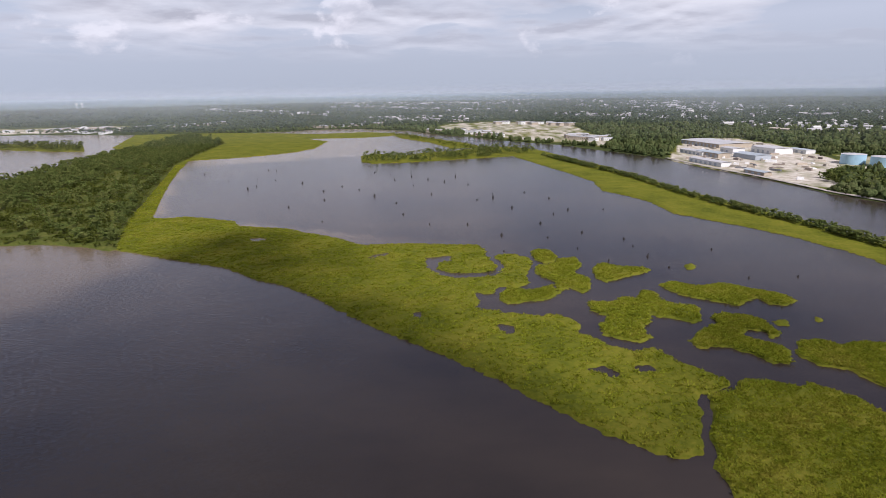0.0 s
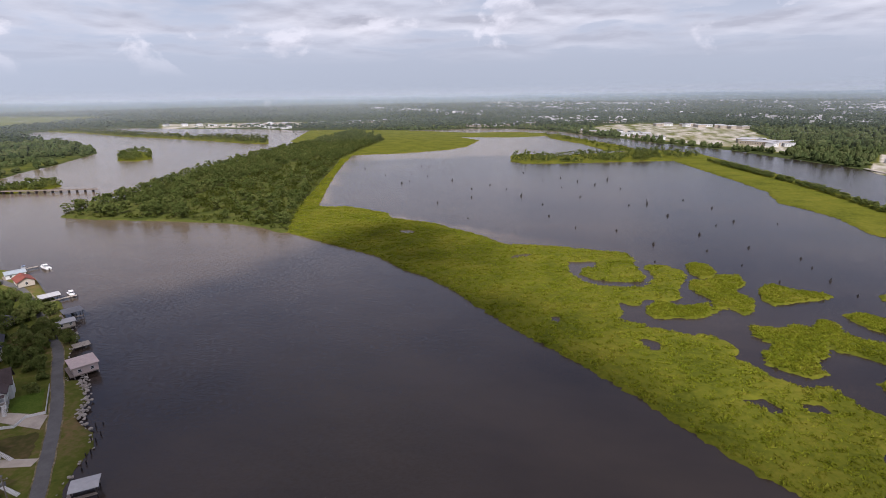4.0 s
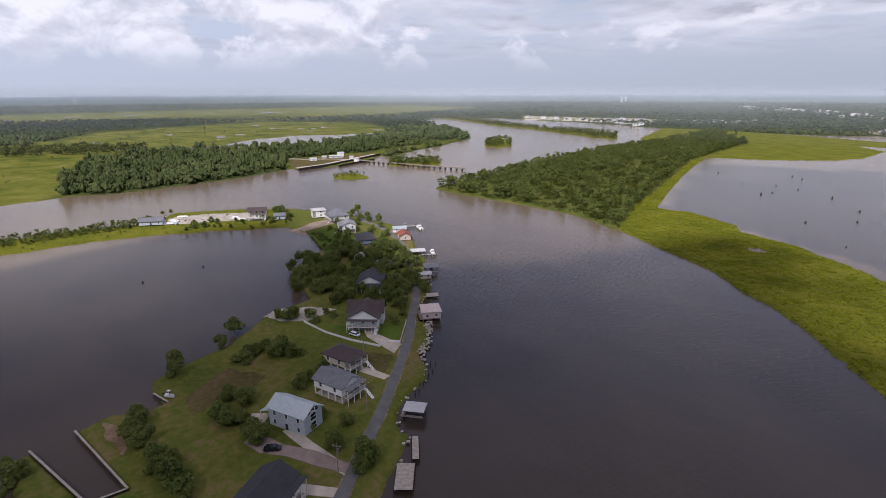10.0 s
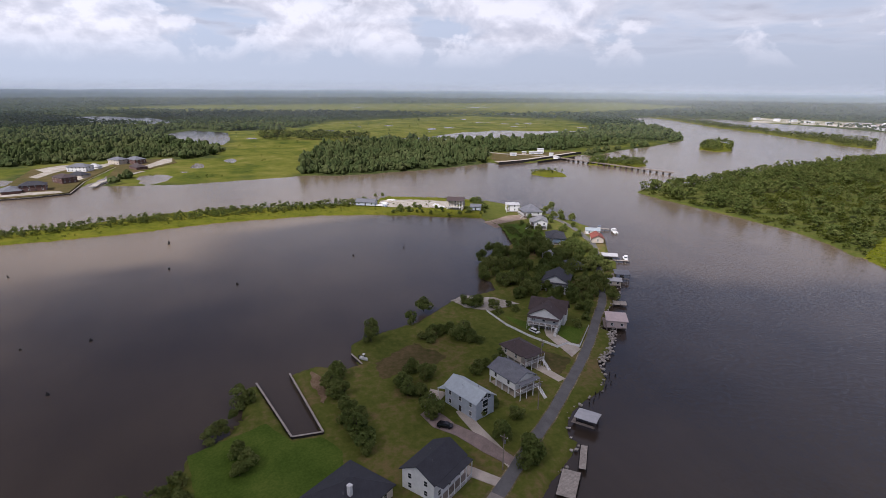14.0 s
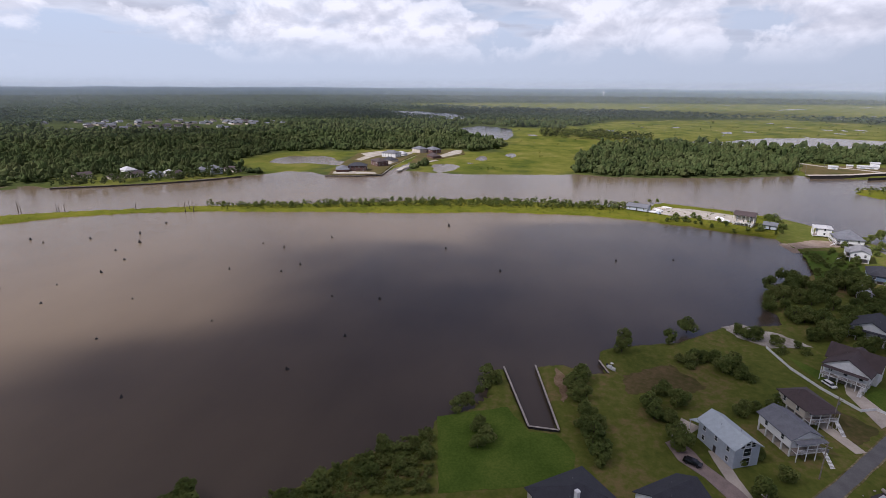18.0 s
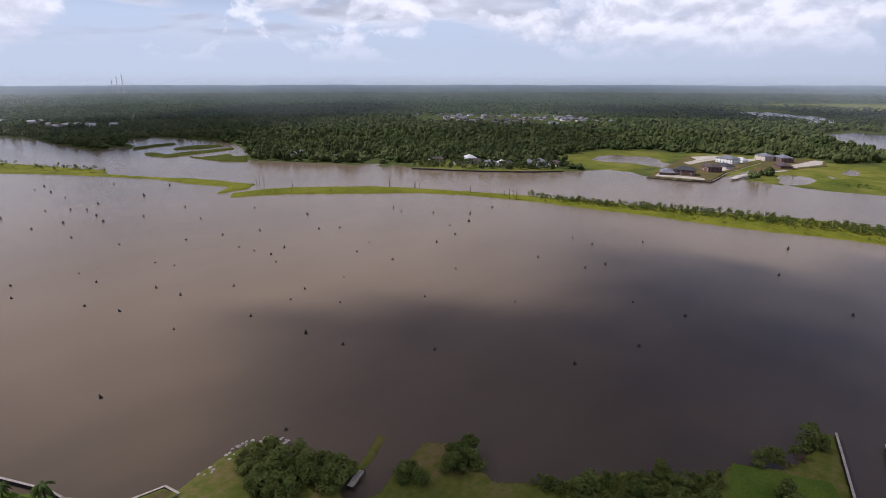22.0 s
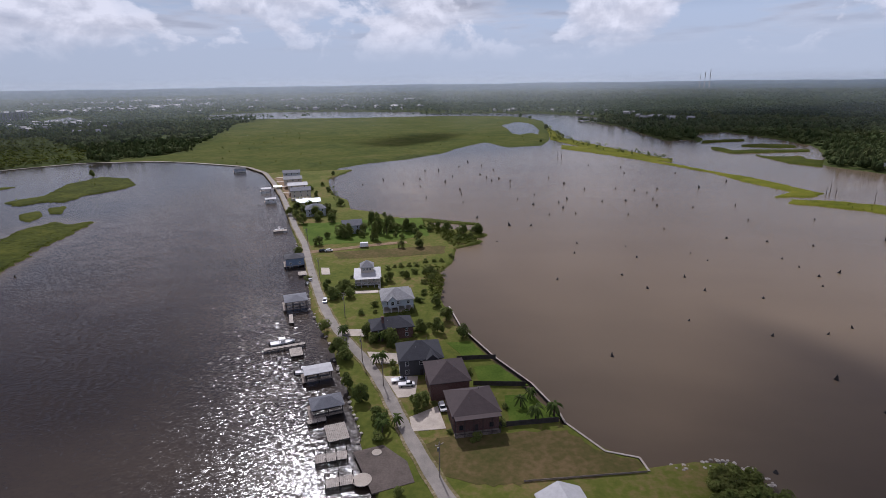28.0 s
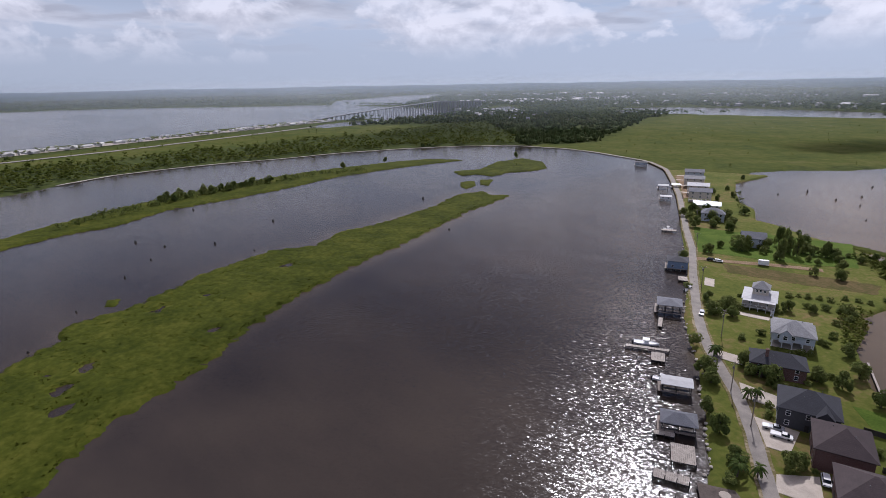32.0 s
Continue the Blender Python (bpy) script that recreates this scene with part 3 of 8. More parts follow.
def ripple(x, y, size, seed=0.0):
    """Cheap smooth noise in -1..1 from sums of rotated sines."""
    v = np.zeros_like(x)
    r = np.random.RandomState(int(seed * 100) + 7)
    for k in range(7):
        t, f, ph = r.uniform(0, 6.28), (0.6 + 0.35 * k) * 6.28 / size, r.uniform(0, 6.28)
        v += np.sin((x * np.cos(t) + y * np.sin(t)) * f + ph + 1.3 * np.sin((x * np.sin(t) - y * np.cos(t)) * f * 0.6 + k))
    return v / 4.0


def mesh_ob(name, verts, faces, mat, smooth=True):
    me = bpy.data.meshes.new(name)
    v = np.asarray(verts, np.float32)
    f = np.asarray(faces, np.int32)
    k = f.shape[1]
    me.vertices.add(len(v))
    me.vertices.foreach_set("co", v.ravel())
    me.loops.add(f.size)
    me.loops.foreach_set("vertex_index", f.ravel())
    me.polygons.add(len(f))
    me.polygons.foreach_set("loop_start", np.arange(0, f.size, k, dtype=np.int32))
    me.update(calc_edges=True)
    me.polygons.foreach_set("use_smooth", np.full(len(f), smooth))
    me.materials.append(mat)
    return new(name, me)


def grid_faces(rows, cols, wrap=False):
    i, j = np.meshgrid(np.arange(rows - 1), np.arange(cols if wrap else cols - 1), indexing="ij")
    a = i * cols + j
    b = i * cols + (j + 1) % cols
    return np.stack([a, b, b + cols, a + cols], -1).reshape(-1, 4)


def land(name, outline, cell, height, mat, label, category, pools=(), rag=1.0, bank=1.2, rough=0.25, kind="structure"):
    """A piece of land cut out by its shore, rising from under the water."""
    o = np.array(outline, float)
    lo, hi = o.min(0) - cell * 3, o.max(0) + cell * 3
    xs, ys = np.arange(lo[0], hi[0], cell), np.arange(lo[1], hi[1], cell)
    x, y = np.meshgrid(xs, ys)
    s = inside_distance(x, y, outline)
    for p in pools:
        s = np.minimum(s, -inside_distance(x, y, p))
    s = s + ripple(x, y, 9 * cell, 1) * 0.55 * rag + ripple(x, y, 3.2 * cell, 2) * 0.35 * rag
    z = np.clip(s / bank, -1.5, 1) * height
    z = np.where(s > bank, height + rough * (ripple(x, y, 14, 3) * 0.6 + ripple(x, y, 4.5, 4) * 0.5), z)
    f = grid_faces(len(ys), len(xs))
    keep = (s.ravel()[f] > -cell * 1.3).any(1)
    f = f[keep]
    used, f = np.unique(f, return_inverse=True)
    v = np.stack([x.ravel(), y.ravel(), z.ravel()], -1)[used]
    ob = mesh_ob(name, v, f.reshape(-1, 4), mat)
    return tagged(ob, label, category, kind=kind)


# ---------------------------------------------------------------- water and ground
wa = np.radians(np.arange(0, 360, 1.0))
wr = np.r_[0.5, 20 * 1.03 ** np.arange(0, 187)]
wr[-1] = 4950
r_, a_ = np.meshgrid(wr, wa, indexing="ij")
wx, wy = -np.sin(a_) * r_, np.cos(a_) * r_
# siltier: west bay, west river, marsh shallows; the tone also holds painted shade and sheen
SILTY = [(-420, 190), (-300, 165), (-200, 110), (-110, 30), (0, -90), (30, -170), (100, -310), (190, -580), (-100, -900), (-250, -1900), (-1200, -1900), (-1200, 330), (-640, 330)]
silt_and_shade = np.clip(inside_distance(wx, wy, SILTY) / 120 + 0.5, 0, 1) * np.clip(1.1 - np.hypot(wx, wy) / 2500, 0.5, 1)
silt_and_shade = np.maximum(silt_and_shade, 0.4 * np.exp(-np.abs(inside_distance(wx, wy, RIVER_MARSH)) / 9))
silt_and_shade = np.maximum(silt_and_shade, 0.6 * np.exp(-np.abs(inside_distance(wx, wy, R2 + R3)) / 14))
# lower where the bay lies in cloud shade, so that shade is painted in
silt_and_shade = silt_and_shade * (0.34 + 0.66 * np.clip(np.maximum((-60 - wy) / 160, (-wx - 210) / 150), 0, 1))
# the base level stands in for sky sheen on the river
silt_and_shade = np.maximum(silt_and_shade, 0.14 + 0.81 * np.clip((wy - 120) / 300, 0, 1) * np.clip((60 - wx) / 200, 0, 1))
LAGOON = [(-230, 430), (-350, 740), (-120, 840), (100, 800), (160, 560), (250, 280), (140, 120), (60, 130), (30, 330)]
silt_and_shade = np.where(inside_distance(wx, wy, LAGOON) > 0, np.minimum(silt_and_shade, 0.28), silt_and_shade)
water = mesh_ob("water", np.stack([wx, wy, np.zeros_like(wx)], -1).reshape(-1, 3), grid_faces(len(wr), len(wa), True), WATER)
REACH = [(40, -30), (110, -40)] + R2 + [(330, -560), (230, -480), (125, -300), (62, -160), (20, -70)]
silt_and_shade = np.maximum(silt_and_shade, 0.21 * np.clip(inside_distance(wx, wy, REACH) / 60 + 0.5, 0, 1))
# lighter far reach: reflected sky painted into the water colour
silt_and_shade = np.maximum(silt_and_shade, 0.40 * np.clip(inside_distance(wx, wy, REACH) / 60 + 0.5, 0, 1) * np.clip((-140 - wy) / 160, 0, 1))
at = water.data.attributes.new("silt_and_shade", "FLOAT", "POINT")
at.data.foreach_set("value", silt_and_shade.ravel().astype(np.float32))
# the open reach east of the houses is wind-ruffled, the other waters lie calm
ruffle = np.clip(inside_distance(wx, wy, REACH) / 30 + 0.5, 0, 1) * np.clip(1.3 + inside_distance(wx, wy, POINT) / 170, 0.42, 1)
river = np.clip(inside_distance(wx, wy, [(-400, 330), (-230, 140), (-100, 60), (-20, -40), (60, -20), (-20, 220), (-200, 330)]) / 60 + 0.5, 0, 1)
wind = np.maximum(np.maximum(ruffle, 0.5 * river), 0.07)
at = water.data.attributes.new("wind", "FLOAT", "POINT")
at.data.foreach_set("value", wind.ravel().astype(np.float32))
tagged(water, "wide silty brown river water with small ripples", "water", kind="structure")

ang = np.radians(np.arange(0, 360, 0.45))
rad = 30 * 1.024 ** np.arange(0, 216)
rad[-1] = 4940
gr, ga = np.meshgrid(rad, ang, indexing="ij")
gx, gy = -np.sin(ga) * gr, np.cos(ga) * gr
WATERS = [BASIN, BAY, RV, RW, PO1, PO2, PO3, PO4, PO5, PO6, PO7, PO8, PO9, PO10, PO11, PO12, GP, FW, PZ1, PZ2]
gs = np.full(gx.shape, 1e9)
for ring in WATERS:
    gs = np.minimum(gs, -inside_distance(gx, gy, ring))
# shallow pools and creeks scattered through the wide marshes
wet = ripple(gx, gy, 190, 41) + 0.55 * ripple(gx, gy, 75, 42)
for ring, most in ((CNW, 1.0), (CN9, 1.05), (CFF, 1.0)):
    boggy = (inside_distance(gx, gy, ring) > 20) & (wet > most)
    gs = np.where(boggy, np.minimum(gs, (most - wet) * 45), gs)
gs += ripple(gx, gy, 60, 5) * 2.5
gz = np.clip(gs * 0.12, -2.5, 1.2) + np.where(gs > 12, 0.4 * ripple(gx, gy, 40, 6), 0)
cover = np.zeros(gx.shape)
# CGM takes less marsh tone: cloud shade and backlight put into its colour
for ring, most in ((CGM, 0.33), (CNW, 1.0), (CLR, 1.0), (CLK, 0.9), (CSD, 1.0), (CBK, 0.8), (CN9, 1.0), (CM2, 0.9), (CFF, 1.0), (CEA, 0.35)):
    cover = np.maximum(cover, most * np.clip(inside_distance(gx, gy, ring) / 25 + 0.5 + 0.7 * ripple(gx, gy, 90, 8), 0, 1))
for ring, most in ((CIN, 1.95), (CT2, 1.5), (CT3, 1.6), (CT5, 1.2)):
    k = inside_distance(gx, gy, ring)
    cover = np.where(k > 0, np.clip(most + 0.8 * ripple(gx, gy, 38, 14), 1.0, 2.0), cover)
ground = mesh_ob("ground", np.stack([gx, gy, gz], -1).reshape(-1, 3), grid_faces(len(rad), len(ang), True), GROUND)
at = ground.data.attributes.new("cover", "FLOAT", "POINT")
at.data.foreach_set("value", cover.ravel().astype(np.float32))
tagged(ground, "flat coastal land of woods and marsh reaching the horizon", "ground", kind="structure")

land("marsh", RIVER_MARSH, 1.5, 0.9, MARSH, "yellow-green reed marsh beside the brown river", "marsh", [H1, H2, H3, H4, H5, H6, H7], rag=1.8, rough=0.38)
land("marsh", M2, 1.5, 0.9, MARSH, "yellow-green reed marsh cut off by a narrow creek", "marsh", rough=0.38)
for ring in (I2, I3, I4, I5, I6, I7, I8, I9, I10, I11, I12):
    land("marsh_islet", ring, 1.0, 0.8, MARSH, "low yellow-green reed islet in the lagoon", "marsh islet", rag=1.6)
for ring in (S1, S2, S3, N1, ST, ST2, ST3):
    land("marsh_strip", ring, 2.5, 0.9, MARSH, "narrow marsh strip between two waters", "marsh", rag=6.0 if ring in (N1, S3) else 2.6)
# small brackish pools in the long reed island: x, y, half length, half width, turn
REED_POOLS = [[(x_ + a_ * math.cos(q) * math.cos(t_) - b_ * math.sin(q) * math.sin(t_), y_ + a_ * math.cos(q) * math.sin(t_) + b_ * math.sin(q) * math.cos(t_)) for q in np.linspace(0, 5.7, 10)] for x_, y_, a_, b_, t_ in ((254, -74, 5, 2.2, 2.0), (251, -52, 4, 1.6, 2.2), (213, -17, 4, 1.6, 2.4), (200, -7, 4, 2, 2.6), (187, -7, 6, 2.6, 2.4), (268, -121, 4, 1.8, 1.9), (212, -61, 3, 1.5, 2.2), (215, -6, 3, 1.4, 2.5))]
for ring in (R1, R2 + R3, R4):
    land("marsh_strip", ring, 2.0 if ring is not R4 else 1.6, 0.9, BACKLIT_MARSH, "long green reed island along the river", "marsh", REED_POOLS if len(ring) > 30 else (), rag=3.6, rough=0.22)
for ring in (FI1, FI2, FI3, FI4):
    land("marsh_strip", ring, 4.0, 1.3, BACKLIT_MARSH, "narrow reed finger in the flooded basin across the river", "marsh", rough=0.1)
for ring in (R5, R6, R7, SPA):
    land("marsh_islet", ring, 1.0, 0.8, BACKLIT_MARSH, "small green reed islet off the river island", "marsh islet", rag=1.4, rough=0.08)
for ring in (SP1, IS1, IS2, IS3):
    land("wooded_island", ring, 4.0, 1.0, MARSH, "small wooded island in the river", "island")
land("wooded_point", FO, 3.0, 1.2, SCRUB_FLOOR, "densely wooded point between river and lagoon", "woodland ground")
land("house_point", POINT, 1.2, 1.1, LAWN, "mown grass peninsula with houses along a lane", "ground", bank=0.9, rough=0.02, rag=0.4)


# ---------------------------------------------------------------- trees
def blob_template(seed, lumps, tris, leaf=1.0, lift=0.7):
    """A ragged crown of leaf clumps, unit height, as arrays."""
    r = np.random.RandomState(seed)
    vs, fs = [], []
    for k in range(lumps):
        t, h = r.uniform(0, 6.28), r.uniform(0.3, 0.92)
        rr = 0.34 * math.sqrt(max(0.05, 1 - ((h - 0.5) / 0.55) ** 2)) * r.uniform(0.3, 1.0)
        c = np.array([math.cos(t) * rr, math.sin(t) * rr, h])
        s = r.uniform(0.10, 0.19) * leaf
        for q in range(tris):
            nrm = r.normal(size=3)
            nrm[2] = abs(nrm[2]) * lift
            nrm /= np.linalg.norm(nrm)
            u = np.cross(nrm, r.normal(size=3))
            u /= np.linalg.norm(u)
            v = np.cross(nrm, u)
            o = c + nrm * s * 0.7
            b = len(vs)
            for a in (0, 1.6, 3.1, 4.7):
                g = s * r.uniform(0.6, 1.15)
                vs.append(o + u * math.cos(a) * g + v * math.sin(a) * g - nrm * r.uniform(0, 0.35) * s)
            fs.append((b, b + 1, b + 2, b + 3))
    return np.array(vs), np.array(fs)


def dome_template(seed, lumps, profile=((0.0, 0.8), (0.4, 1.05), (0.78, 0.82), (1.0, 0.38)), girth=1.0):
    """A far crown: uneven domes of foliage leaning on one another, unit height."""
    r = np.random.RandomState(seed)
    vs, fs = [], []
    for k in range(lumps):
        t, d = k * 2.1 + r.uniform(-0.5, 0.5), 0.0 if k == 0 else r.uniform(0.16, 0.3)
        wide, tall, low = girth * r.uniform(0.24, 0.36), r.uniform(0.38, 0.6), r.uniform(0.02, 0.3)
        b = len(vs)
        for h, q in profile:
            for i in range(6):
                e = i * 1.047 + r.uniform(-0.25, 0.25)
                g = wide * q * r.uniform(0.75, 1.25)
                vs.append((math.cos(t) * d + math.cos(e) * g, math.sin(t) * d + math.sin(e) * g, low + (h + r.uniform(-0.12, 0.12)) * tall * (1 if k else 1.15)))
        top = b + 6 * (len(profile) - 1)
        for j in range(len(profile) - 1):
            for i in range(6):
                fs.append((b + j * 6 + i, b + j * 6 + (i + 1) % 6, b + j * 6 + 6 + (i + 1) % 6, b + j * 6 + 6 + i))
        fs += [(top, top + 1, top + 2, top + 3), (top, top + 3, top + 4, top + 5)]
    return np.array(vs), np.array(fs)


def spread(name, places, templates, mat, label, category, smooth=False):
    """Many copies of the templates, joined: rows of x, y, z, height, width, turn."""
    vs, fs, off = [], [], 0
    p = np.array(places, float)
    if not len(p):
        return None
    pick = np.random.RandomState(len(p)).randint(0, len(templates), len(p))
    for k, (tv, tf) in enumerate(templates):
        q = p[pick == k]
        if not len(q):
            continue
        c, s = np.cos(q[:, 5])[:, None], np.sin(q[:, 5])[:, None]
        x, y, z = tv[None, :, 0] * q[:, 4:5], tv[None, :, 1] * q[:, 4:5], tv[None, :, 2] * q[:, 3:4]
        vs.append(np.stack([x * c - y * s + q[:, 0:1], x * s + y * c + q[:, 1:2], z + q[:, 2:3]], -1).reshape(-1, 3))
        fs.append((tf[None] + (np.arange(len(q)) * len(tv))[:, None, None] + off).reshape(-1, tf.shape[1]))
        off += len(q) * len(tv)
    ob = mesh_ob(name, np.concatenate(vs), np.concatenate(fs), mat, smooth)
    return tagged(ob, label, category, kind="stuff")


def scatter(outline, count, seed, margin=2.0):
    o = np.array(outline)
    r = np.random.RandomState(seed)
    lo, hi = o.min(0), o.max(0)
    x, y = r.uniform(lo[0], hi[0], count), r.uniform(lo[1], hi[1], count)
    k = inside_distance(x, y, outline) > margin
    return x[k], y[k]


def fill(outline, count, seed, margin=0.5):
    """Exactly count random places inside an outline."""
    xs, ys = np.zeros(0), np.zeros(0)
    k = 0
    while len(xs) < count and k < 60:
        x, y = scatter(outline, count * 6, seed + 1000 * k, margin)
        xs, ys, k = np.r_[xs, x], np.r_[ys, y], k + 1
    return xs[:count], ys[:count]


def sized(x, y, z, h0, h1, seed, slim=1.0):
    r = np.random.RandomState(seed)
    h = r.uniform(h0, h1, len(x))
    return np.stack([x, y, np.full(len(x), z), h, h * r.uniform(0.8, 1.2, len(x)) * slim, r.uniform(0, 6.28, len(x))], -1)


NEAR_CROWNS = [blob_template(s, 24, 5, 0.6, 2.2) for s in range(6)]
MID_CROWNS = [blob_template(s + 10, 16, 4, 0.75, 2.2) for s in range(6)]
FAR_CROWNS = [blob_template(s + 20, 8, 3, 0.9, 2.6) for s in range(6)]
# young growth on the south-east side of the point, old dark trees elsewhere
YOUNG = [(-309, 344), (-226, 344), (-368, 728), (-419, 760), (-404, 599), (-382, 490), (-370, 423)]
x, y = scatter(FO, 7600, 3, 3)
low = (inside_distance(x, y, YOUNG) + 10 * ripple(x, y, 26, 51) > 0) & (ripple(x, y, 13, 52) > -0.45)
grown = sized(x, y, 0.6, 6, 12, 5, 1.1)
grown[::9, 3] *= 1.3
spread("woods", grown[~low], NEAR_CROWNS, LEAF, "dense green broadleaf woods on the point", "woods")
x, y = np.r_[x[low], x[low] + 2.5], np.r_[y[low], y[low] + 2.0]
spread("young_growth", sized(x, y, 0.6, 2.2, 5.5, 53, 1.3), MID_CROWNS, SCRUB, "pale green palmetto and young growth on the point", "scrub")

# ---------------------------------------------------------------- building blocks
def box(b, x0, x1, y0, y1, z0, z1, m=None):
    v = [b.verts.new((m @ Vector(c)) if m else c) for c in ((x0, y0, z0), (x1, y0, z0), (x1, y1, z0), (x0, y1, z0), (x0, y0, z1), (x1, y0, z1), (x1, y1, z1), (x0, y1, z1))]
    for f in ((3, 2, 1, 0), (4, 5, 6, 7), (0, 1, 5, 4), (1, 2, 6, 5), (2, 3, 7, 6), (3, 0, 4, 7)):
        b.faces.new([v[i] for i in f])
    return b


def boxes(*rows):
    b = bmesh.new()
    for r in rows:
        box(b, *r)
    return b


def rod(b, p, q, r0, r1=None, n=7):
    """A tapered rod from p to q."""
    p, q = Vector(p), Vector(q)
    r1 = r0 if r1 is None else r1
    t = (q - p).to_track_quat("Z", "Y").to_matrix()
    ring = [[b.verts.new(o + t @ Vector((math.cos(6.2832 * k / n) * r, math.sin(6.2832 * k / n) * r, 0))) for k in range(n)] for o, r in ((p, r0), (q, r1))]
    for k in range(n):
        b.faces.new((ring[0][k], ring[0][(k + 1) % n], ring[1][(k + 1) % n], ring[1][k]))
    b.faces.new(ring[1])
    b.faces.new(ring[0][::-1])
    return b


def prism(b, pts, z0, z1):
    lo, hi = [b.verts.new((x, y, z0)) for x, y in pts], [b.verts.new((x, y, z1)) for x, y in pts]
    n = len(pts)
    b.faces.new(hi)
    b.faces.new(lo[::-1])
    for k in range(n):
        b.faces.new((lo[k], lo[(k + 1) % n], hi[(k + 1) % n], hi[k]))
    return b


def part(name, b, mat, parent, label=""):
    me = bpy.data.meshes.new(name)
    if isinstance(b, bmesh.types.BMesh):
        bmesh.ops.recalc_face_normals(b, faces=b.faces)
        b.to_mesh(me)
        b.free()
        me.materials.append(mat)
    else:
        me = b
    ob = new(name, me)
    ob.parent = parent
    return tagged(ob, label) if label else ob


def thing(name, x, y, z, yaw, label, category, group=""):
    e = new(name)
    e.empty_display_size = 0.5
    e.matrix_basis = pose(x, y, z, 0, 0, yaw)
    return tagged(e, label, category, group)


def plain(name, colour, rough=0.7, metal=0.0, var=0.12, scale=0.8, fine=6.0):
    """A weathered paint or metal: blotches and fine grain round one colour."""

    def build(n, p):
        pos = where(n)
        a, b = n.noise(pos, scale, 4, 0.6), n.noise(pos, fine, 3, 0.6)
        f = n.math("ADD", n.math("MULTIPLY", a, 0.6), n.math("MULTIPLY", b, 0.4))
        d = tuple(c * (1 - 2 * var) for c in colour)
        l = tuple(min(1, c * (1 + var)) for c in colour)
        link(n, n.ramp(f, [(0.35, d), (0.65, l)]), p, "Base Color")
        p.inputs["Roughness"].default_value, p.inputs["Metallic"].default_value = rough, metal

    return material(name, build)


def shingle(name, colour):
    """Roof shingles: courses along the height, each tab a little different."""

    def build(n, p):
        pos = where(n)
        z = n.add("ShaderNodeSeparateXYZ", {0: pos}).outputs[2]
        course = n.math("FRACT", n.math("MULTIPLY", z, 4.0))
        a = n.noise(pos, 0.5, 4, 0.6)
        b = n.noise(pos, 5.0, 2, 0.5)
        f = n.math("ADD", n.math("MULTIPLY", a, 0.4), n.math("MULTIPLY", b, 0.6))
        c = n.ramp(f, [(0.32, tuple(q * 0.65 for q in colour)), (0.68, tuple(q * 1.3 for q in colour))])
        link(n, c, p, "Base Color")
        p.inputs["Roughness"].default_value = 0.85
        bp = n.add("ShaderNodeBump", {"Strength": 0.5, "Distance": 0.03, "Height": course})
        link(n, bp.outputs[0], p, "Normal")

    return material(name, build)


def brick_build(n, p):
    pos = where(n)
    t = n.add("ShaderNodeTexBrick", {"Vector": n.add("ShaderNodeMapping", {"Vector": pos, "Rotation": (radians(90), 0, 0)}).outputs[0], "Color1": (0.13, 0.062, 0.05, 1), "Color2": (0.085, 0.042, 0.036, 1), "Mortar": (0.17, 0.14, 0.12, 1), "Scale": 4.0, "Mortar Size": 0.012})
    link(n, t.outputs[0], p, "Base Color")
    p.inputs["Roughness"].default_value = 0.9


def glass_build(n, p):
    p.inputs["Base Color"].default_value = (0.02, 0.025, 0.03, 1)
    p.inputs["Roughness"].default_value = 0.05
    p.inputs["IOR"].default_value = 1.5


WHITE = plain("white_paint", (0.72, 0.72, 0.70), 0.6, 0, 0.06)
CREAM = plain("cream_siding", (0.52, 0.46, 0.38), 0.7, 0, 0.08)
GREY_SIDING = plain("grey_siding", (0.40, 0.44, 0.48), 0.7, 0, 0.08)
PINK = plain("pink_siding", (0.58, 0.47, 0.43), 0.7, 0, 0.08)
DARK_SIDING = plain("dark_grey_siding", (0.055, 0.055, 0.060), 0.7, 0, 0.1)
GRAVEL = plain("brown_gravel", (0.105, 0.083, 0.068), 0.95, 0, 0.22, 0.2, 2.0)
LUSH = speckled("watered_lawn", (0.045, 0.078, 0.010), (0.068, 0.107, 0.015), (0.098, 0.130, 0.022), 0.1, 1.5, 0.9, 0.04)
DRY = speckled("dry_lawn", (0.058, 0.062, 0.018), (0.090, 0.074, 0.029), (0.14, 0.10, 0.05), 0.05, 0.6, 0.95, 0.04)
BLUE_SIDING = plain("blue_siding", (0.16, 0.22, 0.30), 0.7, 0, 0.08)
BRICK = material("brown_brick", brick_build)
METAL_ROOF = plain("pale_metal_roof", (0.40, 0.45, 0.47), 0.5, 0.2, 0.08)
WHITE_METAL = plain("white_metal_roof", (0.42, 0.42, 0.42), 0.7, 0.0, 0.08)
BROWN_ROOF = shingle("brown_shingles", (0.058, 0.041, 0.040))
GREY_ROOF = shingle("grey_shingles", (0.13, 0.135, 0.15))
PALE_ROOF = shingle("pale_grey_shingles", (0.22, 0.22, 0.22))
DARK_ROOF = shingle("dark_slate_shingles", (0.032, 0.033, 0.040))
RED_ROOF = shingle("red_shingles", (0.22, 0.06, 0.04))
CONCRETE = plain("concrete", (0.44, 0.385, 0.315), 0.85, 0, 0.14, 0.25)
PAVERS = plain("pinkish_pavers", (0.24, 0.185, 0.16), 0.9, 0, 0.16, 0.4, 3.0)
ASPHALT = plain("worn_asphalt", (0.235, 0.212, 0.182), 0.9, 0, 0.16, 0.25)
